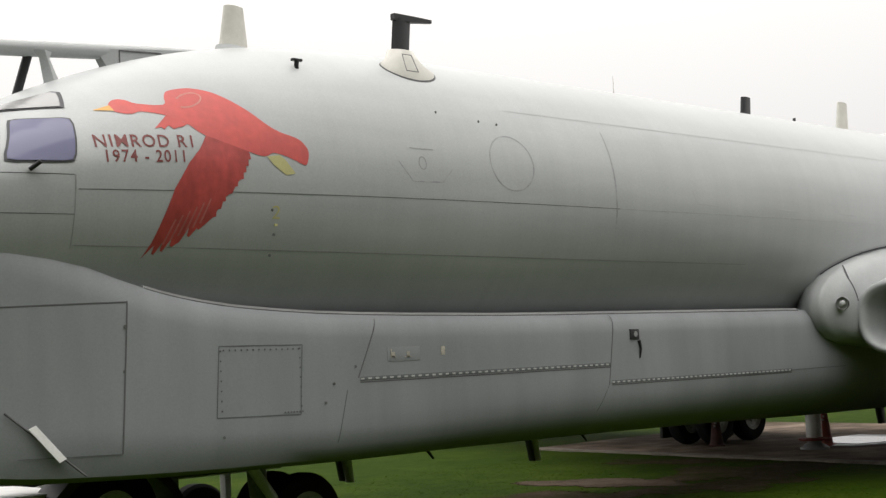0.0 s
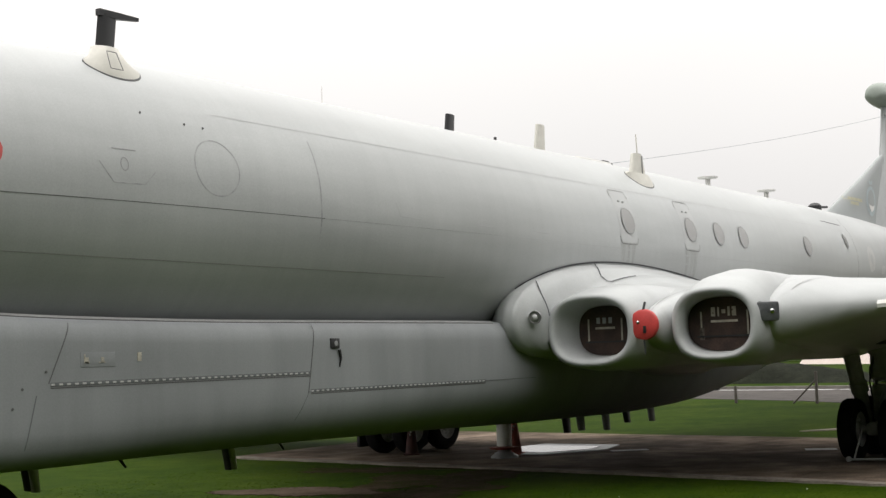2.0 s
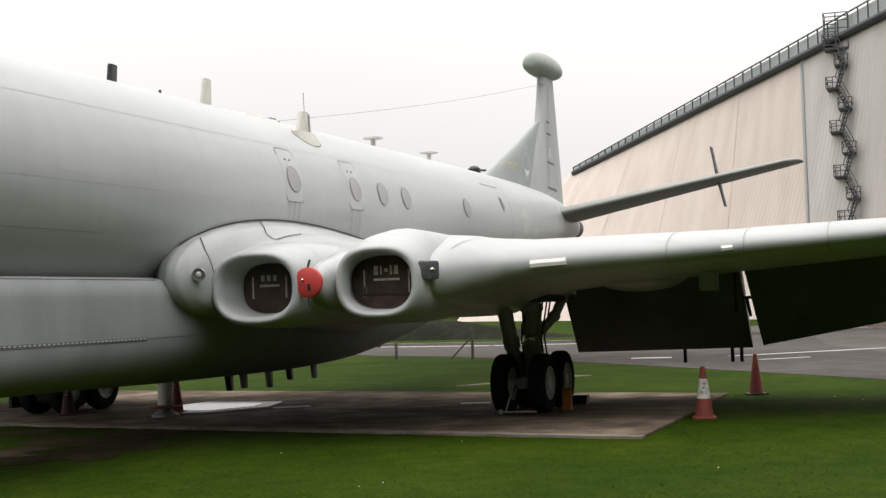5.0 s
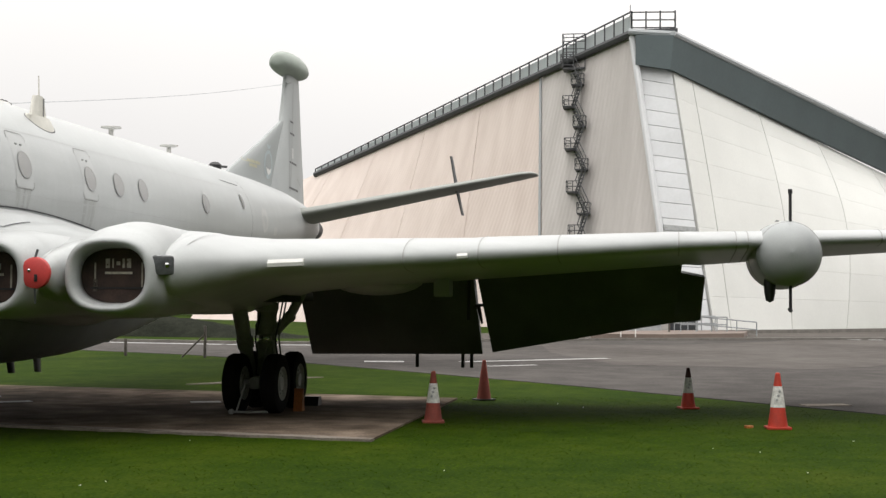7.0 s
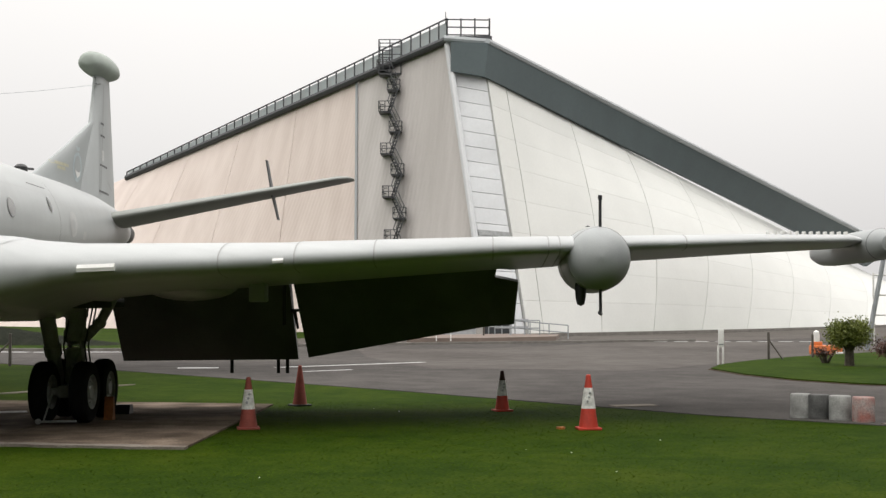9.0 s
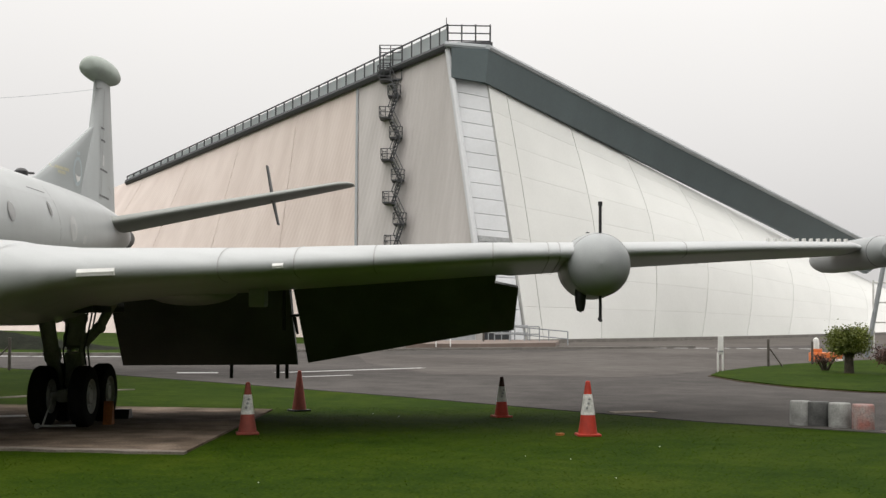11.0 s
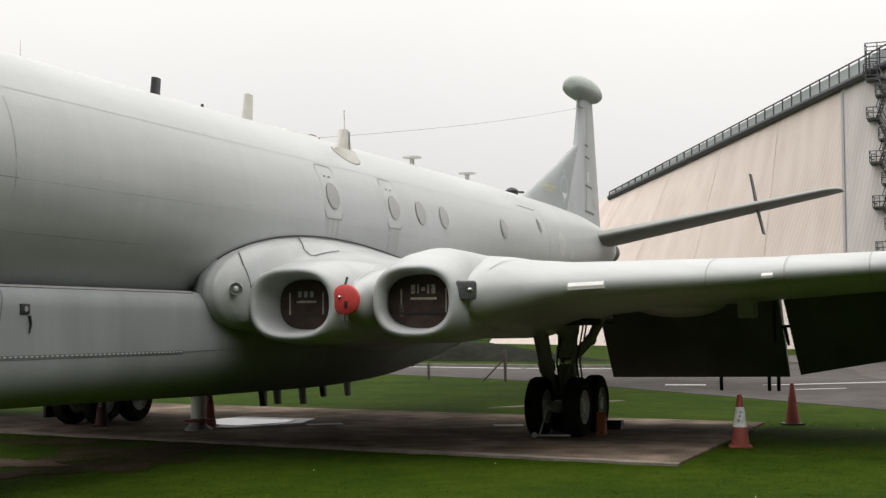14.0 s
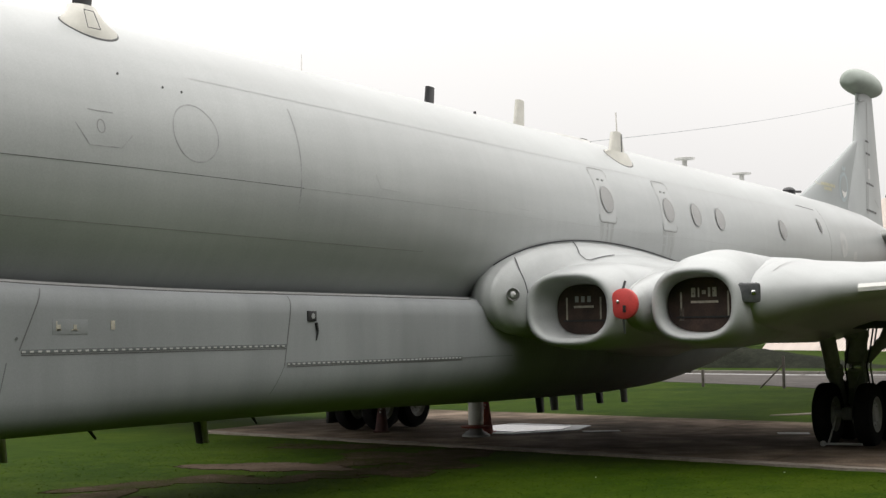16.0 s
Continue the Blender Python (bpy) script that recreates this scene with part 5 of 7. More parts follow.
pts, nr = [], []
for i in range(48):
    x = -6.25 + 8.05 * (i / 47) ** 1.4
    z = root_top(1.42, x).z + 0.012
    p = cabin_side(x, z, 0.016)
    pts.append(p)
    nr.append(out_from(p, 3.45))
ribbon("fairing_joint", pts, nr, 0.024, M_RUBSEAL, port_wing)
for x0, x1, ya, yb in ((-5.97, -6.05, 1.5, 1.62), (-6.05, -5.95, 1.62, 1.68), (-4.25, -4.45, 1.5, 1.70), (-4.45, -4.3, 1.70, 1.80), (-4.3, -3.5, 1.80, 1.80), (-1.2, -1.2, 1.5, 1.75)):
    pts = [root_top(ya + (yb - ya) * i / 8, x0 + (x1 - x0) * i / 8, 0.010) for i in range(9)]
    ribbon("panel_line", pts, [Vector((-0.3, -0.6, 0.7)).normalized()] * 9, 0.020, M_RUBSEAL, port_wing)
for y in (3.0, 4.6):
    pts = [root_top(y, -5.6 + 0.3 * i + (0.9 if y > 4 else 0), 0.008) for i in range(10)]
    ribbon("panel_line", pts, [Vector((-0.3, 0, 0.95)).normalized()] * 10, 0.012, M_SEAM_SOFT, port_wing)


# wing details: stall strips, leading-edge joints, probes under the wing
def le_at(y):
    rows = [ROOT[-1]] + OUTER
    for a, b in zip(rows[:-1], rows[1:]):
        if a[0] <= y <= b[0]:
            k = (y - a[0]) / (b[0] - a[0])
            return tuple(p + (q - p) * k for p, q in zip(a, b))


for y0, y1, h in ((5.5, 5.93, 0.05), (7.92, 8.06, 0.035)):
    a, b = le_at(y0), le_at(y1)
    bm = BM()
    loft(bm, [[Vector((r[1] + dx, -r[0], r[3] + dz)) for dx, dz in ((-0.05, 0.0 - h), (-0.06, 0.0), (-0.02, h), (0.1, h), (0.1, -h))] for r in (a, b)])
    part("stall_strip", bm, M_WHITE, port_wing, "pale leading-edge wedge", smooth=False)
for y in (7.2, 8.2, 9.3, 11.05, 14.2):
    r = le_at(y)
    s = section(-y, *r[1:])
    pts = [s[7 - i] for i in range(7)] + [s[0]] + [s[-1 - i] for i in range(6)]
    pts = [q + Vector((-0.006, 0, 0.004 if i < 7 else -0.004)) for i, q in enumerate(pts)]
    ribbon("skin_joint", pts, [Vector((-0.7, 0, 0.7 if i < 7 else -0.7)).normalized() for i in range(len(pts))], 0.02, M_SEAM_SOFT, port_wing)
bm = BM()
loft(bm, [[Vector((x, -8.2 + dy, z)) for x, z in ((-2.62, 2.42), (-2.60, 2.52), (-1.5, 2.80), (-1.4, 2.7))] for dy in (-0.01, 0.01)])
part("wing_fence", bm, M_PAINT, port_wing, smooth=False)
part("vent_box", box(BM(), (-0.9, -7.52, 1.88), (-0.5, -7.27, 2.36), 0.03), M_POD, port_wing)
part("under_probe", tube(BM(), (0.6, -7.62, 1.5), (0.6, -7.62, 2.25), 0.03), M_BLACK, port_wing)
bm = BM()
lathe(bm, [(0.02, -1.6), (0.28, -1.0), (0.42, 0.0), (0.28, 1.2), (0.02, 1.8)], 20, "x", (0.4, -6.1, 0))
for v in bm.verts:
    v.co = Vector((v.co.x, -6.1 + (v.co.y + 6.1) * 1.9, 2.16 + v.co.z * 0.62))
part("gear_bay_bulge", bm, M_WING, port_wing)

# wing pods
PODY = 12.715
for sy in (-1, 1):
    y = sy * PODY
    pod = part("wing_pod", lathe(BM(), [(0.0, -1.1), (0.16, -1.075), (0.30, -0.99), (0.41, -0.85), (0.48, -0.66), (0.513, -0.42), (0.52, -0.1), (0.535, 0.5), (0.535, 1.3), (0.48, 1.9), (0.30, 2.6), (0.02, 3.1)], 40, "x", (0.0, y, 2.57)), M_POD, plane, "rounded pale grey wing pod")
    for at_x, r in ((-0.62, 0.488), (0.55, 0.537)):
        part("pod_joint", lathe(BM(), [(r, at_x - 0.008), (r + 0.004, at_x), (r, at_x + 0.008)], 40, "x", (0.0, y, 2.57)), M_SEAM_SOFT, pod)
    # clamp band and gap fillers where the wing meets the pod
    for dy in (0.62, 0.80):
        r = (lambda k: tuple(p + (q - p) * k for p, q in zip(OUTER[6], OUTER[7])))((PODY - dy - 11.4) / 2.0)
        pts = section(y - sy * dy, *r[1:])
        pts = [p + Vector((-0.006, 0, 0.004 if i < 14 else -0.004)) for i, p in enumerate(pts)]
        ribbon("clamp_band", pts, [Vector((-0.5, 0, 0.85 if i < 14 else -0.85)).normalized() for i in range(len(pts))], 0.018, M_SEAM_SOFT, pod)
    if sy < 0:
        part("upper_whip", tube(BM(), (-0.55, -12.74, 3.0), (-0.55, -12.74, 3.55), 0.025), M_BLACK, pod)
        part("whip_tip", tube(BM(), (-0.55, -12.74, 3.49), (-0.55, -12.74, 3.56), 0.035), M_BLACK, pod)
        part("lower_whip", tube(BM(), (-0.55, -12.74, 2.16), (-0.55, -12.74, 1.68), 0.025), M_BLACK, pod)
        part("whip_tip", tube(BM(), (-0.62, -12.72, 1.72), (-0.5, -12.75, 1.70), 0.03), M_BLACK, pod)
        bm = BM()
        lathe(bm, [(0.0, -0.2), (0.06, -0.17), (0.085, -0.05), (0.095, 0.1), (0.08, 0.2)], 14, "z", (-0.3, -12.45, 2.02))
        part("blister", bm, M_BLACK, pod)
        part("static_vent", lathe(BM(), [(0.0, -0.01), (0.03, -0.01), (0.034, 0.0), (0.0, 0.012)], 12, "z", (-0.35, -12.56, 3.085)), M_SEAM, pod)
    tip = part("tip_pod", lathe(BM(), [(0.0, -0.95), (0.13, -0.92), (0.22, -0.78), (0.27, -0.5), (0.285, 0.2), (0.285, 2.6), (0.26, 3.3), (0.19, 3.75), (0.08, 3.98), (0.0, 4.02)], 30, "x", (1.95, sy * 17.72, 2.88)), M_POD, plane, "slim grey wingtip pod")
    part("pod_joint", lathe(BM(), [(0.268, -0.515), (0.274, -0.5), (0.27, -0.485)], 30, "x", (1.95, sy * 17.72, 2.88)), M_SEAM, tip)
    wing_side = port_wing if sy < 0 else wing
    # row of vortex vanes along the upper skin near the tip
    for i in range(12):
        k = i / 11
        vy = 15.75 + 1.5 * k
        r = (lambda a, b, q: tuple(m + (n - m) * q for m, n in zip(a, b)))(OUTER[8], OUTER[9], min(1.0, (vy - 15.5) / 1.8))
        x = r[1] + 0.35
        z = r[3] + r[4] * foil((x - r[1]) / (r[2] - r[1]))
        part("vortex_vane", box(BM(), (x, sy * vy - 0.018, z - 0.01), (x + 0.16, sy * vy + 0.018, z + 0.05), 0.004), M_WHITE, wing_side, smooth=False)

# lowered flaps, the shade beneath them put into their dark colour
def flap(inner, outer, xa, name="flap"):
    """Each end: span at the hinge, span at the trailing edge, hinge height, trailing edge height."""
    bm = BM()
    rings = []
    for y, yb, zt, zb in (inner, outer):
        dx = 0.55
        rings.append([Vector((xa, y, zt)), Vector((xa + dx, yb, zb)), Vector((xa + dx + 0.06, yb, zb + 0.02)), Vector((xa + 0.35, y, zt + 0.05))])
    loft(bm, rings)
    f = part(name, bm, M_DARK, plane, "lowered flap in dark grey, the shade of its underside put into the colour", smooth=False)
    return f


for sy in (-1, 1):
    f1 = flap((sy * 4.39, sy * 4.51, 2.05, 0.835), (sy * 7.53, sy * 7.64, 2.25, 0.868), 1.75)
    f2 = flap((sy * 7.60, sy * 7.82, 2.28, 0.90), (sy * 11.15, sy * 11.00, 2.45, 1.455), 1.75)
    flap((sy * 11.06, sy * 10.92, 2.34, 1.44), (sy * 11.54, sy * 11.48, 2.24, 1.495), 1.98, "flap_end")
    if sy < 0:
        for y, f in ((-6.45, f1), (-7.28, f1), (-7.44, f1)):
            part("hinge_arm", box(BM(), (2.3, y - 0.03, 0.62), (2.36, y + 0.03, 1.05), 0.01), M_BLACK, f)
        part("jack_body", tube(BM(), (2.05, -7.66, 1.42), (1.93, -7.61, 1.74), 0.022, 0.035), M_BLACK, f1)
        part("jack_joint", tube(BM(), (1.93, -7.55, 1.74), (1.93, -7.70, 1.745), 0.028), M_BLACK, f1)


# ---- undercarriage ----
def wheel(x, y, r, w, parent):
    ty = part("tyre", lathe(BM(), [(r * 0.55, -w * 0.42), (r * 0.80, -w * 0.5), (r * 0.95, -w * 0.40), (r, -w * 0.22), (r * 0.985, -w * 0.1), (r, 0), (r * 0.985, w * 0.1), (r, w * 0.22), (r * 0.95, w * 0.40), (r * 0.80, w * 0.5), (r * 0.55, w * 0.42)], 36, "y", (x, y, r), False), M_RUBBER, parent)
    part("rim", lathe(BM(), [(0.02, -w * 0.40), (r * 0.22, -w * 0.40), (r * 0.26, -w * 0.28), (r * 0.45, -w * 0.28), (r * 0.56, -w * 0.44), (r * 0.58, -w * 0.40), (r * 0.58, w * 0.40), (r * 0.56, w * 0.44), (r * 0.45, w * 0.28), (r * 0.02, w * 0.3)], 28, "y", (x, y, r)), M_RIM, ty)
    for i in range(8):
        a = 2 * math.pi * i / 8
        part("bolt", lathe(BM(), [(0.0, -0.01), (0.016, -0.01), (0.016, 0.01), (0, 0.01)], 6, "y", (x + r * 0.34 * math.cos(a), y - w * 0.29, r + r * 0.34 * math.sin(a))), M_STRUT, ty, smooth=False)
    return ty


G0 = 0.03
GX, GY, WR = -0.52, 4.47, 0.47
for sy in (-1, 1):
    gy = sy * GY
    gear = part("main_leg", tube(BM(), (GX, gy, WR + G0), (GX + 0.03, gy, 2.2), 0.12, 0.15, 18), M_STRUT, plane, "sturdy main undercarriage leg")
    part("sleeve", lathe(BM(), [(0.13, 0.62), (0.155, 0.64), (0.155, 0.93), (0.148, 0.94), (0.148, 0.955), (0.155, 0.965), (0.155, 1.14), (0.13, 1.16)], 20, "z", (GX, gy, 0)), M_RIM, gear)
    part("oleo", lathe(BM(), [(0.12, 1.15), (0.125, 1.16), (0.125, 1.23), (0.12, 1.24)], 18, "z", (GX, gy, 0)), M_CHROME, gear)
    part("drum", lathe(BM(), [(0.14, 1.24), (0.185, 1.27), (0.185, 1.42), (0.16, 1.46), (0.16, 1.62), (0.19, 1.65), (0.19, 1.75), (0.14, 1.78)], 20, "z", (GX, gy, 0)), M_STRUT, gear)
    part("drag_brace", tube(BM(), (GX - 0.05, sy * (GY - 0.24), 0.55), (GX - 0.55, sy * (GY - 0.38), 2.15), 0.10, 0.14, 14), M_STRUT, gear)
    part("brace_cuff", tube(BM(), (GX - 0.20, sy * (GY - 0.28), 1.05), (GX - 0.25, sy * (GY - 0.295), 1.2), 0.135, 0.14, 14), M_STRUT, gear)
    bm = BM()
    tube(bm, (GX + 0.05, sy * (GY + 0.12), 1.30), (GX + 0.1, sy * (GY + 0.36), 1.55), 0.085, 0.075, 12)
    tube(bm, (GX + 0.1, sy * (GY + 0.36), 1.55), (GX + 0.15, sy * (GY + 0.62), 2.1), 0.075, 0.09, 12)
    bmesh.ops.create_uvsphere(bm, u_segments=12, v_segments=8, radius=0.10, matrix=Matrix.Translation((GX + 0.1, sy * (GY + 0.36), 1.55)))
    part("side_brace", bm, M_STRUT, gear)
    bm = BM()
    loft(bm, [[Vector((GX + dx, gy + w * k, z)) for k in (-1, 1)] + [Vector((GX + dx + 0.05, gy + w * k, z)) for k in (1, -1)] for dx, z, w in ((-0.18, 1.12, 0.09), (-0.36, 0.88, 0.04), (-0.18, 0.62, 0.09))])
    part("torque_link", bm, M_STRUT, gear, smooth=False)
    for k, (dx, dy) in enumerate(((-0.16, 0.14), (-0.10, 0.19), (0.08, 0.19), (-0.17, -0.12))):
        bm = BM()
        prev = Vector((GX + dx, sy * (GY + dy), 0.6))
        for z, o in ((0.9, 0.02), (1.2, -0.01), (1.5, 0.04), (1.85, 0.09)):
            q = Vector((GX + dx * 1.1 + o, sy * (GY + dy + o), z))
            tube(bm, prev, q, 0.014, n=6)
            prev = q
        part("hydraulic_pipe", bm, M_BLACK if k % 2 else M_STRUT, gear)
    part("bogie_beam", box(BM(), (GX - 0.66, gy - 0.085, WR - 0.09 + G0), (GX + 0.66, gy + 0.085, WR + 0.10 + G0), 0.04), M_STRUT, gear)
    # black box stands for the unlit hollow of the main wheel bay
    part("bay_hollow_black", box(BM(), (GX - 1.0, gy - 0.55, 1.78), (GX + 0.9, gy + 0.65, 1.95), 0.05), M_BLACK, gear)
    for wx in (-0.55, 0.52):
        for wy in (-0.31, 0.31):
            part("axle", tube(BM(), (GX + wx, gy, WR + G0), (GX + wx, gy + wy, WR + G0), 0.06), M_STRUT, plane)
            t = wheel(GX + wx, gy + wy, WR, 0.28, plane)
            t.location.z = G0
    # black sheet added beyond the far wheels to make their shade denser
    if sy > 0:
        part("far_shade_sheet", box(BM(), (GX - 0.95, 5.05, 0.16), (GX + 1.0, 5.12, 1.75), 0.02), M_BLACK, gear, "added black sheet that deepens the shade behind the far wheels")
nose = part("nose_leg", tube(BM(), (-14.24, 0, 0.42), (-14.35, 0, 1.3), 0.09, 0.1, 14), M_STRUT, plane, "nose undercarriage leg")
part("drag_strut", tube(BM(), (-14.3, -0.12, 0.95), (-14.9, -0.2, 1.15), 0.05), M_WHITE, nose)
part("steering_jack", tube(BM(), (-14.55, -0.25, 0.95), (-14.2, -0.3, 0.45), 0.05), M_WHITE, nose)
for wy in (-0.25, 0.25):
    t = wheel(-13.95, wy, 0.41, 0.22, plane)
# solid black sheet in place of the shade inside the nose wheel bay
part("bay_shade_sheet", box(BM(), (-15.4, -0.36, 0.90), (-13.4, 0.36, 0.97), 0.01), M_BLACK, nose)

# ---- tail ----
def plate(rows, n_round=6):
    """Solid from (x_front, x_back, y, z, half-thickness) rows, upright or level, lens-shaped."""
    rings = []
    for xf, xb, y, z, th, upright in rows:
        pts = []
        for s in CH:
            o = th * foil(s)
            pts.append((xf + (xb - xf) * s, o))
        ring = [Vector((x, y + (o if upright else 0), z + (0 if upright else o))) for x, o in pts]
        ring += [Vector((x, y - (o if upright else 0), z - (0 if upright else o))) for x, o in pts[:0:-1]]
        rings.append(ring)
    return loft(BM(), rings)


FIN_ROWS = [(14.4, 18.65, 0, 4.4, 0.24, True), (15.1, 18.45, 0, 5.6, 0.21, True), (15.95, 18.15, 0, 6.95, 0.17, True), (16.2, 17.98, 0, 7.8, 0.14, True), (16.38, 17.8, 0, 8.6, 0.12, True)]
DORSAL_ROWS = [(9.95, 16.2, 0, 4.6, 0.14, True), (11.1, 16.1, 0, 5.1, 0.13, True), (13.5, 16.0, 0, 6.0, 0.11, True), (15.9, 16.3, 0, 6.95, 0.06, True)]
fin = part("fin", plate(FIN_ROWS), M_FIN_SKIN, plane, "tall grey tail fin")
part("dorsal_fin", plate(DORSAL_ROWS), M_FIN, fin, "darker grey dorsal fin")


def fin_side(x, z, off=0.006):
    """Point of the port skin of fin or dorsal fin, whichever stands proud."""
    y = 0.0
    for rows in (FIN_ROWS, DORSAL_ROWS):
        for a, b in zip(rows[:-1], rows[1:]):
            if a[3] <= z <= b[3]:
                k = (z - a[3]) / (b[3] - a[3])
                xf, xb, th = a[0] + (b[0] - a[0]) * k, a[1] + (b[1] - a[1]) * k, a[4] + (b[4] - a[4]) * k
                if xf < x < xb:
                    y = max(y, th * foil((x - xf) / (xb - xf)))
    return Vector((x, -y - off, z))


def fin_line(x0, z0, x1, z1, width, material, name="rudder_line", n=14):
    pts = [fin_side(x0 + (x1 - x0) * i / n, z0 + (z1 - z0) * i / n) for i in range(n + 1)]
    return ribbon(name, pts, [Vector((0, -1, 0))] * (n + 1), width, material, fin)


fin_line(16.25, 4.95, 16.75, 8.15, 0.05, M_SEAM_SOFT)
fin_line(16.1, 4.95, 16.3, 7.05, 0.03, M_SEAM_SOFT, "skin_joint")
for z, w in ((5.05, 1.3), (5.8, 0.9), (6.65, 0.45), (7.0, 0.3)):
    xm = 16.25 + 0.5 * (z - 4.95) / 3.2
    fin_line(xm - 0.2, z, xm + w - 0.2, z - 0.02, 0.06, M_SEAM, "rudder_hinge", 6)
fin_line(17.2, 5.4, 17.9, 5.2, 0.03, M_SEAM_SOFT, "skin_joint", 6)


def fin_patch(name, outline, material, parent, off, label=""):
    return skin_patch(outline, material, name, parent, off, 2, fin_side, label)


bd = fin_patch("fin_badge", [(14.36 + 0.46 * math.cos(2 * math.pi * i / 24), 5.54 + 0.40 * math.sin(2 * math.pi * i / 24)) for i in range(24)], M_BADGE, fin, 0.006, "pale blue round badge")
fin_patch("badge_centre", [(14.36 + 0.33 * math.cos(2 * math.pi * i / 20), 5.55 + 0.29 * math.sin(2 * math.pi * i / 20)) for i in range(20)], M_FIN, bd, 0.011)
fin_patch("badge_wing", [(14.10, 5.46), (14.18, 5.36), (14.36, 5.24), (14.60, 5.33), (14.66, 5.46), (14.50, 5.40), (14.34, 5.42), (14.22, 5.42)], M_WHITE, bd, 0.016)
fin_patch("badge_crown", [(14.24, 5.97), (14.48, 5.99), (14.52, 6.10), (14.36, 6.06), (14.22, 6.10)], M_BADGE, bd, 0.010)
for x0, z0, w in ((12.15, 5.44, 1.35), (12.55, 5.33, 0.65)):
    fin_patch("stencil_bar", [(x0, z0), (x0 + w, z0), (x0 + w, z0 + 0.08), (x0, z0 + 0.08)], M_PALE_YELLOW, fin, 0.006)
fin_patch("flash", [(16.40, 5.93), (16.66, 5.93), (16.66, 6.23), (16.40, 6.23)], M_WHITE_WORN, fin, 0.006)
# fin-top pod: rounded upper shell, flatter darker keel
pod_rings = []
for i in range(25):
    a = math.pi * i / 24
    x, k = 16.8 - 1.27 * math.cos(a), max(0.02, math.sin(a)) ** 0.5
    ring = []
    for q in range(28):
        b = 2 * math.pi * q / 28
        c, d = math.cos(b), math.sin(b)
        ring.append(Vector((x, 0.42 * k * c, 8.62 + (0.42 if d > 0 else 0.27) * k * d)))
    pod_rings.append(ring)
part("fin_pod", loft(BM(), pod_rings), M_DOME, plane, "greenish grey fin-top pod")
for sy in (-1, 1):
    # one even grey, darker than the fin, above and below
    tp = part("tailplane", plate([(14.6, 18.4, sy * 0.45, 4.16, 0.22, False), (14.95, 18.4, sy * 0.9, 4.23, 0.21, False), (15.9, 18.3, sy * 4.5, 4.95, 0.14, False), (16.5, 18.15, sy * 6.9, 5.42, 0.10, False), (16.75, 18.05, sy * 7.15, 5.46, 0.07, False), (17.1, 17.9, sy * 7.28, 5.48, 0.02, False)]), M_TAILP, plane, "slender tailplane, darker grey on every face")
    bm = plate([(16.5, 17.0, sy * 5.20, 4.26, 0.03, True), (16.4, 17.1, sy * 5.03, 5.0, 0.03, True), (16.5, 17.0, sy * 4.86, 5.95, 0.03, True)])
    part("finlet", bm, M_BLACK, tp, "dark upright finlet")
bm = BM()
lathe(bm, [(0.10, 0.1), (0.40, 0.0), (0.37, 0.4), (0.30, 0.85), (0.27, 0.92), (0.23, 0.90), (0.20, 0.4)], 24, "x", (19.0, 0, 4.0))
part("tail_nozzle", bm, M_BLACK, plane, "dark open tail nozzle")

# ---- aerials on the cabin roof and belly ----
def blade(x, y, z, h, c0, c1, th, material, sweep=0.1, name="blade_aerial", label="", base=None):
    rings = []
    for k, c in ((0, c0), (1, c1)):
        xx, zz = x + sweep * k, z + h * k
        rings.append([Vector((xx + c * (s - 0.5), y + th * foil(s) * 0.5, zz)) for s in CH] + [Vector((xx + c * (s - 0.5), y - th * foil(s) * 0.5, zz)) for s in CH[:0:-1]])
    ob = part(name, loft(BM(), rings), material, plane, label)
    if base:
        rr = []
        for k, g in ((0, 1.35), (1, 1.05)):
            rr.append([Vector((x + c0 * g * (s - 0.5), y + th * g * foil(s) * (1.3 - k * 0.5), z - 0.08 + base * k + 0.0)) for s in CH] + [Vector((x + c0 * g * (s - 0.5), y - th * g * foil(s) * (1.3 - k * 0.5), z - 0.08 + base * k)) for s in CH[:0:-1]])
        part("aerial_foot", loft(BM(), rr), M_PAINT, ob)
    return ob


blade(-14.38, 0, 4.82, 0.52, 0.36, 0.22, 0.10, M_CREAM, 0.02, label="cream blade aerial", base=0.2)


def skin_top(x, y):
    """Height of the cabin skin above a point of the plan."""
    zc, hw = smoothlerp(T_ZC, x), smoothlerp(T_HW, x)
    return zc + (smoothlerp(T_TOP, x) - zc) * math.sqrt(max(0.0, 1 - (y / hw) ** 2))


def oval(cx, cy, rx, ry, z=None, dz=0.0, n=28):
    pts = []
    for i in range(n):
        x, y = cx + rx * math.cos(2 * math.pi * i / n), cy + ry * math.sin(2 * math.pi * i / n)
        pts.append(Vector((x, y, (skin_top(x, y) if z is None else z) + dz)))
    return pts


PX, PY = -12.97, -0.84
ped = part("aerial_pedestal", loft(BM(), [oval(PX + 0.05, PY - 0.05, 0.33, 0.17, None, -0.03), oval(PX + 0.05, PY - 0.05, 0.325, 0.165, None, 0.02), oval(PX + 0.03, PY + 0.0, 0.22, 0.12, 4.80), oval(PX + 0.03, PY + 0.03, 0.155, 0.09, 4.91)]), M_CREAM, plane, "cream conical aerial base", sharp=60)
part("foot_gasket", loft(BM(), [oval(PX + 0.05, PY - 0.05, 0.345, 0.185, None, -0.02), oval(PX + 0.05, PY - 0.05, 0.335, 0.175, None, 0.010)]), M_SEAM, ped)
fr = [(-0.075, 0.25), (0.075, 0.25), (0.075, 0.85), (-0.075, 0.85)]
bm = BM()
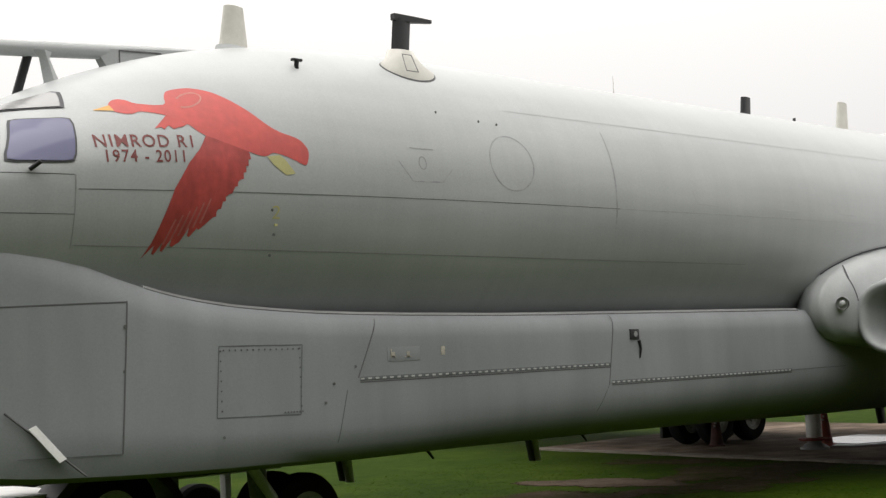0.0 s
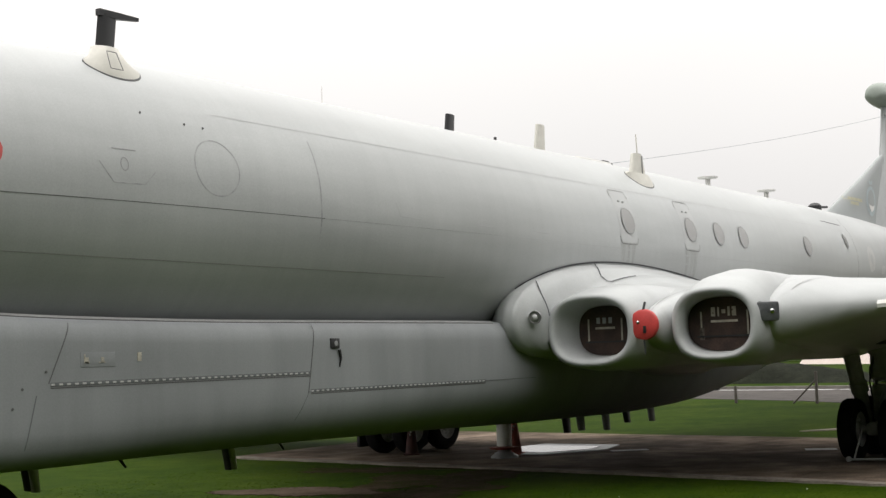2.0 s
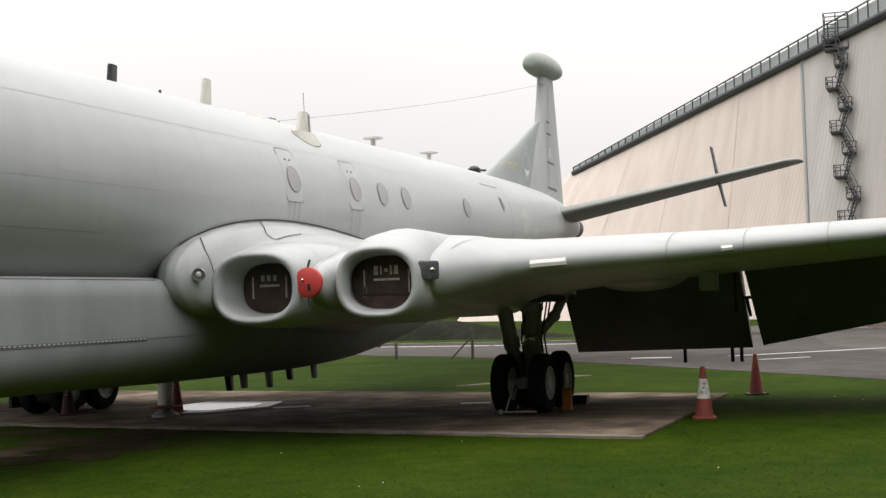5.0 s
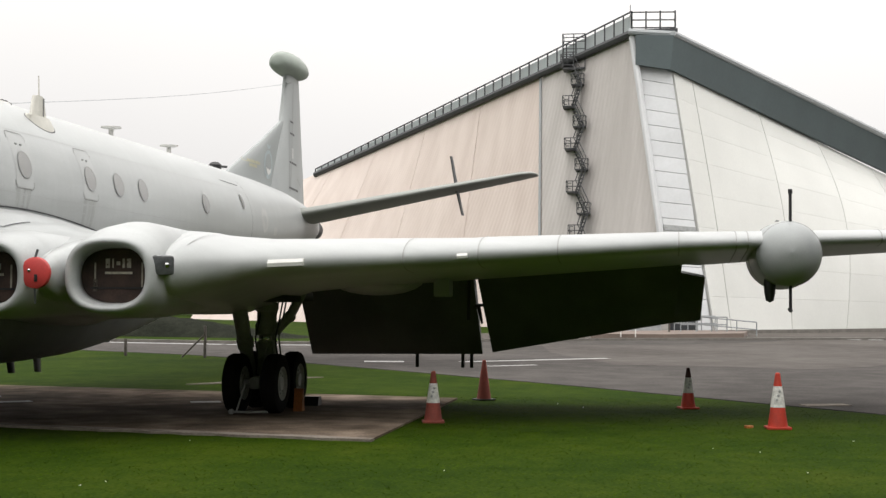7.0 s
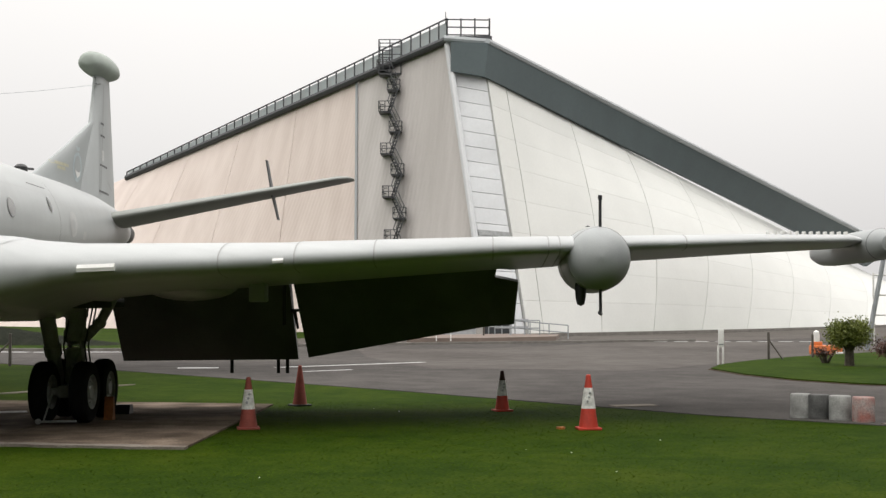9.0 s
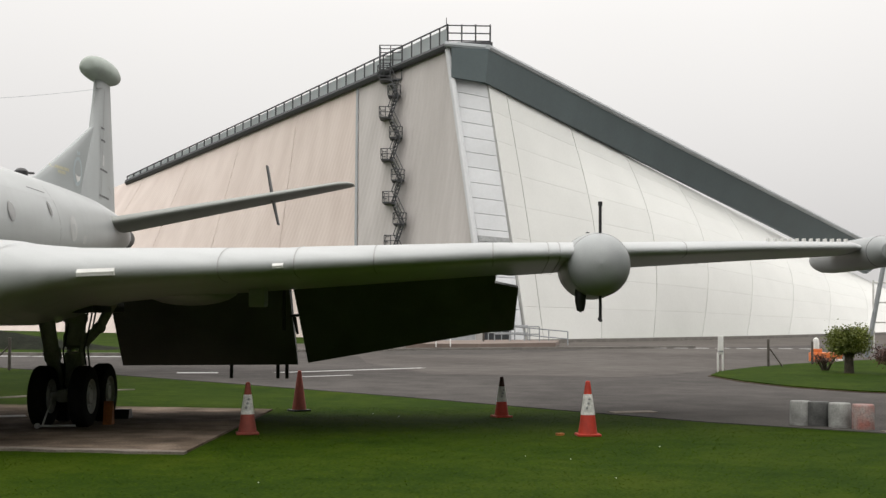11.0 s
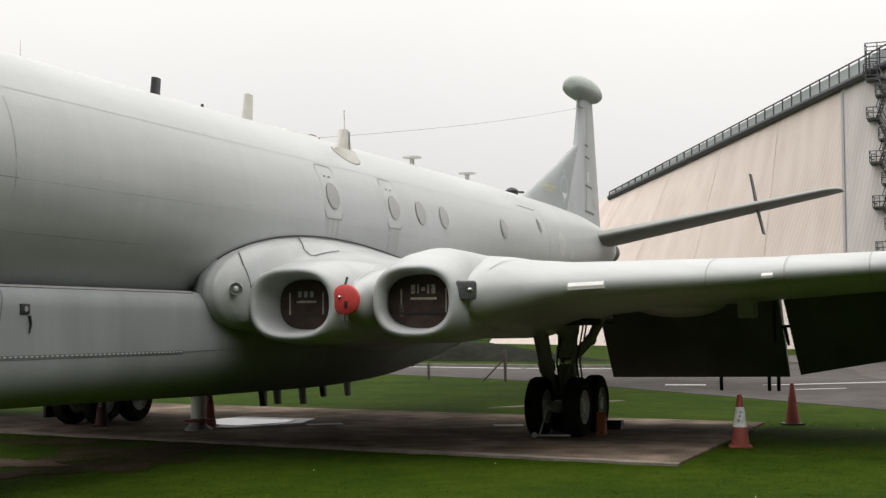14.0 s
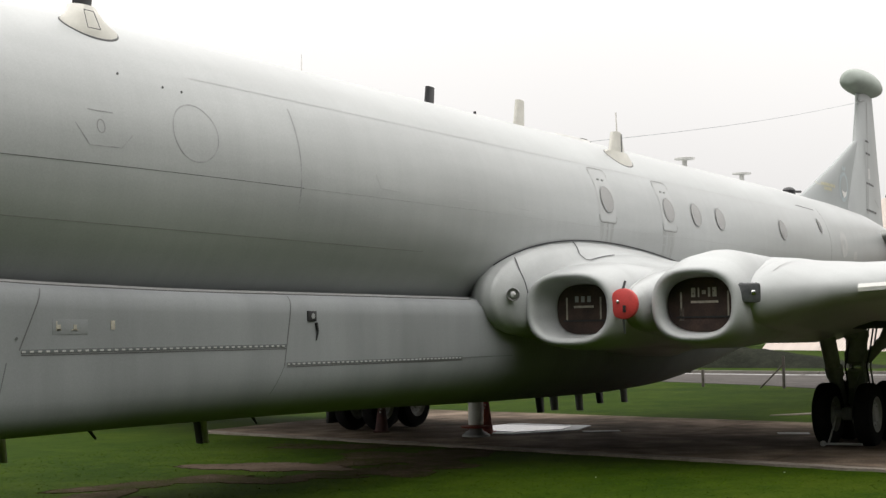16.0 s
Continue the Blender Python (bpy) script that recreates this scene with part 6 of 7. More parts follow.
def on_cone(u, k):
    lo, hi = Vector((PX - 0.03 + u * 1.1, PY - 0.225, skin_top(PX, PY - 0.225) + 0.04)), Vector((PX - 0.02 + u * 0.7, PY - 0.09, 4.90))
    return hi.lerp(lo, k) + Vector((-0.012, -0.014, 0.012))
for p, q in zip(fr, fr[1:] + fr[:1]):
    tube(bm, on_cone(*p), on_cone(*q), 0.004, n=6)
part("inspection_plate", bm, M_SEAM, ped)
bm = BM()
loft(bm, [[Vector((PX + 0.02 + x + 0.04 * k, PY + 0.03 + y, 4.89 + 0.36 * k)) for x, y in ((-0.11, 0), (-0.05, 0.035), (0.1, 0.02), (0.13, 0), (0.1, -0.02), (-0.05, -0.035))] for k in (0, 1)])
loft(bm, [[Vector((PX + x, PY + 0.03 + y * k, z)) for y, z in ((0.03, 5.25 - h), (0.03, 5.285), (-0.03, 5.285), (-0.03, 5.25 - h))] for x, h, k in ((-0.05, 0.03, 1), (0.2, 0.03, 1), (0.47, 0.0, 0.6))])
part("hooked_aerial", bm, M_BLACK, ped, "black hooked aerial")
bm = BM()
tube(bm, (-14.4, -1.0, 4.5), (-14.4, -1.01, 4.61), 0.022)
box(bm, (-14.455, -1.03, 4.60), (-14.345, -0.99, 4.625), 0.005)
part("stub_aerial", bm, M_BLACK, plane)
part("whip_aerial", tube(BM(), (-8.6, 0, 4.97), (-8.6, 0, 5.28), 0.006, 0.003, 6), M_CREAM, plane)
blade(-5.7, 0, 4.98, 0.32, 0.24, 0.22, 0.07, M_BLACK, 0.04, label="black blade aerial")
blade(-4.46, 0, 4.98, 0.13, 0.10, 0.06, 0.04, M_BLACK, 0.03)
blade(-3.1, 0, 4.98, 0.49, 0.36, 0.26, 0.08, M_CREAM, 0.06, label="cream blade aerial")
MX, MY = -1.62, -1.0
ae = blade(MX, MY, 4.55, 0.48, 0.68, 0.34, 0.13, M_CREAM, 0.0, label="pale tapered wire mast on the cabin roof")
part("whip", tube(BM(), (MX, MY, 5.0), (MX - 0.02, MY, 5.36), 0.010), M_CREAM, ae)
part("mast_foot", loft(BM(), [oval(MX + 0.05, MY, 0.42, 0.17, None, -0.02), oval(MX + 0.05, MY, 0.40, 0.16, None, 0.015), oval(MX, MY, 0.36, 0.09, 4.70)]), M_CREAM, ae, sharp=60)
part("foot_gasket", loft(BM(), [oval(MX + 0.05, MY, 0.43, 0.178, None, -0.02), oval(MX + 0.05, MY, 0.425, 0.172, None, 0.006)]), M_SEAM, ae)
part("mast_joint", box(BM(), (MX + 0.04, MY - 0.072, 4.7), (MX + 0.055, MY + 0.072, 5.0), 0.003), M_SEAM_SOFT, ae)
bm = BM()
tube(bm, (-1.5, -0.02, 4.99), (-0.9, 0.0, 5.07), 0.022)
tube(bm, (-0.9, 0, 5.07), (-0.6, 0.0, 5.06), 0.035)
box(bm, (-1.0, -0.07, 5.0), (-0.8, 0.07, 5.10), 0.02)
part("wire_insulator", bm, M_BLACK, plane)
part("wire_plate", loft(BM(), [oval(-1.75, -0.25, 0.62, 0.14, None, 0.0), oval(-1.75, -0.25, 0.60, 0.13, None, 0.03)]), M_WHITE, plane, "white wire fairing on the roof")
bm = BM()
a, b = Vector((-0.7, 0, 5.07)), Vector((16.65, -0.1, 8.16))
prev = a
for i in range(1, 15):
    k = i / 14
    q = a.lerp(b, k) - Vector((0, 0, 0.10 * math.sin(math.pi * k)))
    tube(bm, prev, q, 0.005, n=5)
    prev = q
part("aerial_wire", bm, M_FASCIA, plane)
part("wire_anchor", tube(BM(), (16.1, -0.1, 8.08), (16.9, -0.1, 8.2), 0.025), M_STRUT, fin)
for x, h in ((3.67, 0.24), (6.91, 0.24)):
    bm = BM()
    tube(bm, (x, 0, 4.95), (x, 0, 4.95 + h + 0.05), 0.05)
    lathe(bm, [(0.02, 0.0), (0.20, 0.015), (0.205, 0.04), (0.02, 0.06)], 20, "z", (x, 0, 4.95 + h))
    part("disc_aerial", bm, M_WHITE, plane, "cream mushroom aerial")
bm = BM()
lathe(bm, [(0.16, 0.0), (0.16, 0.18), (0.1, 0.24), (0.02, 0.26)], 14, "z", (10.1, 0, 4.93))
tube(bm, (10.1, 0, 5.08), (10.7, -0.1, 5.12), 0.03)
part("beacon", bm, M_BLACK, plane)
# belly aerials
for x, z, h, m in ((-13.3, 0.97, 0.31, M_BLACK), (-13.2, 0.97, 0.33, M_CREAM), (-10.51, 0.93, 0.31, M_BLACK), (-10.42, 0.93, 0.31, M_CREAM), (-2.58, 0.84, 0.32, M_BLACK), (-2.1, 0.84, 0.31, M_GREYPL), (-1.2, 0.83, 0.35, M_GREYPL), (-0.42, 0.83, 0.27, M_BLACK), (0.57, 0.84, 0.31, M_GREYPL), (3.6, 1.10, 0.14, M_BLACK)):
    rings = []
    for k, c in ((0, 0.26), (1, 0.20)) if x > -5 else (((0, 0.06), (1, 0.045)) if m is M_BLACK else ((0, 0.13), (1, 0.09))):
        zz = z - h * k
        rings.append([Vector((x + 0.06 * k + c * (s - 0.5), 0.05 * foil(s), zz)) for s in CH] + [Vector((x + 0.06 * k + c * (s - 0.5), -0.05 * foil(s), zz)) for s in CH[:0:-1]])
    part("belly_aerial", loft(BM(), rings), m, plane)
for x in (-12.3, -9.85):
    part("drain_stub", tube(BM(), (x, -0.2, 0.93), (x + 0.12, -0.2, 0.80), 0.02, 0.014), M_BLACK, plane)
# refuelling probe over the cockpit
bm = BM()
prof = [(-21.0, 4.48, 0.04), (-20.2, 4.50, 0.06), (-17.5, 4.60, 0.07), (-16.75, 4.64, 0.07), (-16.0, 4.70, 0.07), (-15.2, 4.77, 0.065), (-14.6, 4.84, 0.03)]
loft(bm, [[Vector((x, r * math.cos(2 * math.pi * i / 16), z + r * math.sin(2 * math.pi * i / 16))) for i in range(16)] for x, z, r in prof])
probe = part("refuelling_probe", bm, M_PAINT, plane, "grey refuelling probe over the cockpit")
part("probe_strut", tube(BM(), (-16.62, 0.1, 4.15), (-16.5, 0.02, 4.64), 0.04, 0.04), M_BLACK, probe)
bm = BM()
loft(bm, [[Vector((x + dx, -0.06 + 0.05 * s, z)) for dx, s in ((-w, 0), (0, 1), (w, 0), (0, -1))] for x, z, w in ((-16.33, 4.28, 0.17), (-16.33, 4.36, 0.08), (-16.40, 4.58, 0.05), (-16.42, 4.64, 0.09))])
part("probe_strut", bm, M_PAINT, probe)
bm = BM()
loft(bm, [[Vector((x, y * k, z)) for y, z in ((0.08, lo), (0.08, hi), (-0.08, hi), (-0.08, lo))] for x, lo, hi, k in ((-15.85, 4.66, 4.73, 0.6), (-15.72, 4.45, 4.74, 1.0), (-14.9, 4.68, 4.82, 1.0), (-14.5, 4.78, 4.86, 0.5))])
part("probe_fairing", bm, M_PAINT, probe, smooth=False)
bm = BM()
for x in (-15.68, -15.25):
    tube(bm, (x, -0.085, 4.58), (x, -0.085, 4.73 + 0.02 * (x > -15.5)), 0.007, n=5)
tube(bm, (-15.68, -0.085, 4.73), (-15.25, -0.085, 4.75), 0.007, n=5)
part("fairing_panel_line", bm, M_SEAM, probe)
# towing placard and rope near the nose
p0, p1 = pannier_side(-17.21, 1.485, 0.03), pannier_side(-17.0, 1.235, 0.05)
bm = BM()
q = Vector((0.03, 0, 0.012))
loft(bm, [[p0 - q, p0 + q, p0 + q - Vector((0, 0.012, 0)), p0 - q - Vector((0, 0.012, 0))], [p1 - q, p1 + q, p1 + q - Vector((0, 0.012, 0)), p1 - q - Vector((0, 0.012, 0))]])
part("white_tag", bm, M_WHITE, pannier, smooth=False)
part("tag_cord", tube(BM(), pannier_side(-17.4, 1.60, 0.03), pannier_side(-16.81, 1.11, 0.06), 0.009, n=6), M_SEAM, pannier)


# ---- things round the aircraft ----
def cone(x, y, h, label, low, mid, top, lean=0.0, rz=0.0, sleeve=True, z=0.0):
    c = thing("traffic_cone", label, "traffic cone", (x, y, z), rz, "traffic cones")
    part("base", box(BM(), (-h * 0.215, -h * 0.215, 0), (h * 0.215, h * 0.215, h * 0.045), 0.012), low if sleeve else M_BLACK, c)
    r = lambda k: h * (0.178 - 0.138 * k)
    def zone(a, b, e):
        return [(r(a) + e, h * (0.04 + 0.96 * a)), (r(b) + e, h * (0.04 + 0.96 * b))]
    part("lower_body", lathe(BM(), zone(0, 0.36, 0), 24), low, c)
    part("sleeve", lathe(BM(), zone(0.36, 0.75, 0.003 if sleeve else 0), 24), mid, c)
    part("tip", lathe(BM(), zone(0.75, 0.985, 0) + [(r(1) * 0.6, h)], 24), top, c)
    if sleeve:
        bm = BM()
        for i in range(3):
            a = radians(-196 + 13 * i)
            k = 0.5 + 0.08 * i
            p = Vector((r(k) * math.cos(a) * 1.04, r(k) * math.sin(a) * 1.04, h * (0.04 + 0.96 * k)))
            bmesh.ops.create_icosphere(bm, subdivisions=1, radius=0.022, matrix=Matrix.Translation(p))
        part("scuff_mark", bm, M_STAIN, c)
    return c


cone(-1.77, -7.42, 0.77, "faded traffic cone with a grubby white sleeve at the pad edge", M_CONE_F, M_CONE_W, M_CONE_F, rz=12)
cone(2.91, -7.59, 0.74, "plain dull red traffic cone on the grass", M_CONE_F, M_CONE_F, M_CONE_F, rz=40, sleeve=False)
cone(1.8, -11.25, 0.70, "traffic cone with a white sleeve and dark tip", M_CONE, M_CONE_W, M_CONE_B, rz=20)
cone(-1.68, -12.45, 0.81, "bright red traffic cone with a white sleeve on the grass", M_CONE, M_CONE_W, M_CONE, rz=5)
cone(-0.9, 2.0, 0.74, "dull red traffic cone beside a white stand under the belly", M_CONE_F, M_CONE_F, M_CONE_F, rz=15, z=0.03)
# this cone's dark colour is the shade under the aircraft
cone(-1.4, 3.9, 0.70, "traffic cone in front of the far wheels, painted dark brown for the shade there", M_CONE_B, M_CONE_B, M_CONE_B, rz=33, z=0.03)

jack = thing("support_stand", "squat white support stand under the belly", "stand", (-1.65, 1.75, 0.03))
part("foot", lathe(BM(), [(0.24, 0.0), (0.24, 0.03), (0.12, 0.10), (0.10, 0.16)], 20), M_STRUT, jack)
part("disc_plate", lathe(BM(), [(0.02, 0.14), (0.25, 0.15), (0.27, 0.18), (0.02, 0.20)], 24), M_CONE_F, jack)
part("post", lathe(BM(), [(0.13, 0.2), (0.13, 0.72), (0.02, 0.74)], 20), M_WHITE, jack)

chock = thing("wheel_chock", "worn orange wheel chock against the bogie wheel", "wheel chock", (-0.52, -5.02, 0.03))
bm = BM()
loft(bm, [[Vector((x, y, z)) for x, z in ((-0.09, 0), (0.09, 0), (0.03, 0.36), (-0.03, 0.36))] for y in (-0.07, 0.07)])
part("wedge", bm, M_CHOCKO, chock, smooth=False)
chock = thing("wheel_chock", "black rubber chock behind the bogie wheel", "wheel chock", (0.70, -4.90, 0.03))
bm = BM()
loft(bm, [[Vector((x, y, z)) for x, z in ((-0.15, 0), (0.15, 0), (0.07, 0.15), (-0.07, 0.15))] for y in (-0.16, 0.16)])
part("wedge", bm, M_BLACK, chock, smooth=False)
bar = thing("tow_fitting", "small steel towing bar lying by the front wheels", "tow bar", (-1.56, -4.52, 0.03))
part("rod", tube(BM(), (0, -0.28, 0.06), (0, 0.28, 0.05), 0.018), M_STRUT, bar)
part("eye", lathe(BM(), [(0.025, -0.015), (0.042, -0.015), (0.042, 0.015), (0.025, 0.015)], 14, "x", (0, 0.30, 0.055)), M_METAL, bar)
part("upright", tube(BM(), (0.0, 0.22, 0.05), (0.08, 0.10, 0.50), 0.014), M_STRUT, bar)
hose = thing("cable_clutter", "coiled cables and fittings by the far wheels", "cables", (0.9, 6.2, 0.03))
for k in range(3):
    bm = BM()
    prev = None
    for i in range(26):
        a = i * 0.5
        p = Vector((0.2 * math.cos(a) + 0.1 * k, 0.3 * math.sin(a) + 0.2 * k, 0.04 + 0.02 * math.sin(2.3 * a + k)))
        if prev is not None:
            tube(bm, prev, p, 0.025, n=6)
        prev = p
    part("coil", bm, M_BLACK, hose)

# concrete bollard blocks beside the road
for i, (x, y, m, lab) in enumerate([(0.42, -16.08, M_CONC, "pale"), (0.26, -16.33, M_CONC_D, "dark mossy"), (-0.02, -16.59, M_CONC, "pale"), (-0.34, -16.87, M_CONC_R, "chipped red-painted")]):
    r, h = 0.175, 0.40
    bl = thing("concrete_block", lab + " concrete cylinder block standing on the verge", "concrete block", (x, y, 0.0), 30 * i, "verge blocks")
    bm = BM()
    prof = [(0.02, 0), (r * 0.97, 0), (r, 0.03), (r * 0.99, h - 0.03), (r * 0.95, h - 0.008), (r * 0.90, h), (0.02, h - 0.004)]
    lathe(bm, prof, 28)
    for v in bm.verts:
        k = 1 + 0.025 * noise.noise(v.co * 9 + Vector((i * 3, 0, 0)))
        v.co.x *= k
        v.co.y *= k
    part("body", bm, m, bl)
tagged(part("litter", prism(BM(), blob(-1.6, -12.05, 0.10, 0.06, 0.3, 5, 12), 0, 0.03), M_CHOCKO, None, smooth=False), "scrap of orange debris in the grass", "litter")
flat("path_slab", [(-0.8, -17.0), (-0.6, -17.4), (-1.0, -17.6), (-1.2, -17.2)], 0.03, M_PADEDGE, "pale concrete slab at the verge", "slab", 0.04)
flat("verge_slab", [(3.0, -13.2), (3.3, -14.0), (2.9, -14.1), (2.6, -13.3)], 0.025, M_PADEDGE, "pale concrete slab at the verge", "slab", 0.04)

# island posts, barrier and shrubs
pst = thing("marker_post", "white marker board on two short legs at the road edge", "post", (20.07, -18.32, 0.1))
for y in (-0.075, 0.075):
    part("leg", box(BM(), (-0.03, y - 0.025, -0.08), (0.03, y + 0.025, 0.5), 0.008), M_WHITE, pst)
part("plate", box(BM(), (-0.035, -0.10, 0.45), (0.035, 0.07, 1.02), 0.03), M_WHITE, pst)
part("band", box(BM(), (-0.04, -0.09, 0.52), (0.0, 0.06, 0.56), 0.004), M_STRUT, pst)
def fence_post(x, y, h, brace, lab):
    f = thing("fence_post", lab, "post", (x, y, 0.0))
    part("upright", box(BM(), (-0.038, -0.038, 0), (0.038, 0.038, h), 0.01), M_WOODPOST, f)
    if brace:
        part("brace", tube(BM(), (0, brace, 0.0), (0, 0, h * 0.75), 0.026), M_WOODPOST, f)
fence_post(23.4, -20.5, 0.95, -0.5, "weathered wooden post with a slanting brace")
fence_post(25.25, -22.40, 0.85, 0, "thin dark post in front of a road barrier")
fence_post(18.75, 3.15, 0.98, 0.75, "weathered wooden post with a slanting brace")
fence_post(19.4, 6.0, 0.55, 0, "short weathered wooden post")
fence_post(22.5, 12.5, 1.0, 0, "weathered grey wooden fence post")
sg = thing("small_sign", "small white board on two legs by the kerb", "sign", (44.5, -9.3, 0.1))
for y in (-0.35, 0.35):
    part("leg", tube(BM(), (0, y, 0), (0, y, 0.9), 0.03, n=6), M_WHITE, sg)
part("board", box(BM(), (-0.03, -0.4, 0.55), (0.03, 0.4, 0.95), 0.01), M_WHITE, sg)
br = thing("road_barrier", "orange and white plastic road barrier behind a shrub", "barrier", (29.4, -23.85, 0.012), 10)
part("foot", box(BM(), (-0.25, -0.65, 0), (0.25, 0.5, 0.34), 0.06), M_BARRIER, br)
part("upstand", box(BM(), (-0.12, 0.1, 0.3), (0.12, 0.48, 0.48), 0.04), M_BARRIER, br)
part("cap", lathe(BM(), [(0.11, 0.0), (0.12, 0.3), (0.10, 0.42), (0.02, 0.48)], 16, "z", (0, 0.3, 0.42)), M_WHITE, br)
part("white_foot", box(BM(), (-0.3, -0.62, 0.0), (-0.22, -0.2, 0.1), 0.02), M_WHITE, br)
gantry = thing("leaning_mast", "grey steel mast with a white access frame", "mast", (33.3, -27.0, 0.06))
part("pole", tube(BM(), (0, 0.45, 0), (0, -0.45, 4.6), 0.10, 0.09), M_RAIL, gantry)
for z in (1.4, 2.2, 3.0):
    part("rung", tube(BM(), (0, -0.9, z), (0, 0.2, z), 0.04, n=6), M_WHITE, gantry)
for y in (-0.9, 0.15):
    part("rail", tube(BM(), (0, y, 0.2), (0, y, 3.1), 0.04, n=6), M_WHITE, gantry)
for i in range(3):
    part("striped_band", tube(BM(), (0, -0.5, 0.2 + 0.45 * i), (0, -0.5, 0.45 + 0.45 * i), 0.1, n=8), M_CONE, gantry)


def shrub(x, y, h, r, seed, leafmat, n_leaf, lab, trunk=0.10, spread=0.16):
    rg = random.Random(seed)
    s = thing("shrub", lab, "shrub", (x, y, 0.05))
    bm = BM()
    tips = []
    for k in range(5):
        a = rg.uniform(0, 6.28)
        p0, p1 = Vector((0.05 * math.cos(a), 0.05 * math.sin(a), 0)), Vector((spread * math.cos(a), spread * math.sin(a), h * 0.35))
        tube(bm, p0, p1, trunk * 0.55, trunk * 0.4, 7)
        for j in range(4):
            b = a + rg.uniform(-1.2, 1.2)
            p2 = p1 + Vector((r * 0.6 * math.cos(b), r * 0.6 * math.sin(b), h * rg.uniform(0.2, 0.55)))
            tube(bm, p1, p2, trunk * 0.35, trunk * 0.1, 5)
            tips.append(p2)
    part("stems", bm, M_BARK, s)
    verts, faces = [], []
    for i in range(n_leaf):
        t = rg.choice(tips)
        d = Vector((rg.gauss(0, 1), rg.gauss(0, 1), rg.gauss(0, 0.8)))
        c = t * rg.uniform(0.8, 1.0) + d * r * 0.22
        u = Vector((rg.gauss(0, 1), rg.gauss(0, 1), rg.gauss(0, 1))).normalized() * rg.uniform(0.028, 0.05)
        w = u.cross(Vector((rg.gauss(0, 1), rg.gauss(0, 1), rg.gauss(0, 1)))).normalized() * 0.018
        k = len(verts)
        verts += [c - u, c + w, c + u, c - w]
        faces.append((k, k + 1, k + 2, k + 3))
    me = bpy.data.meshes.new("leaves")
    me.from_pydata(verts, [], faces)
    me.materials.append(leafmat)
    ob = new("leaves", me)
    ob.parent = s
    ob["kind"] = "stuff"
    return s


shrub(18.6, -21.85, 1.42, 0.62, 3, M_LEAF, 11000, "clipped rounded olive-green bush on a thick short trunk", 0.20, 0.06)
shrub(18.0, -22.95, 0.9, 0.5, 7, M_LEAF_R, 1800, "bare brown twiggy shrub on the grass island")
shrub(20.4, -21.6, 0.55, 0.3, 8, M_LEAF_R, 300, "bare brown twiggy shrub on the grass island")

# ground trolley beyond the nose wheel
tr = thing("ground_trolley", "dark wheeled ground trolley with a white frame under the nose", "trolley", (-15.27, 1.1, 0))
def trolley_wheel(x, y, r, w):
    t = part("tyre", lathe(BM(), [(r * 0.5, -w / 2), (r * 0.9, -w / 2), (r, -w * 0.3), (r, w * 0.3), (r * 0.9, w / 2), (r * 0.5, w / 2)], 30, "y", (x, y, r), False), M_RUBBER, tr)
    part("rim", lathe(BM(), [(r * 0.30, -w * 0.42), (r * 0.5, -w * 0.52), (r * 0.54, -w * 0.45), (r * 0.54, w * 0.45), (r * 0.1, w * 0.4), (r * 0.1, -w * 0.2)], 26, "y", (x, y, r)), M_WHITE, t)
trolley_wheel(-0.1, -0.2, 0.50, 0.26)
trolley_wheel(1.15, 0.2, 0.34, 0.2)
trolley_wheel(-0.1, 1.2, 0.50, 0.26)
bm = BM()
rings = []
for y in (-0.42, 0.0):
    rings.append([Vector((-0.1 + 0.72 * math.cos(radians(a)), y, 0.5 + 0.52 * math.sin(radians(a)))) for a in range(0, 181, 15)] + [Vector((-0.1 + 0.62 * math.cos(radians(a)), y, 0.5 + 0.44 * math.sin(radians(a)))) for a in range(180, -1, -15)])
loft(bm, rings)
part("mudguard", bm, M_BLACK, tr)
part("frame_bar", box(BM(), (0.55, -0.25, 0.78), (1.9, -0.15, 0.86), 0.01), M_WHITE, tr)
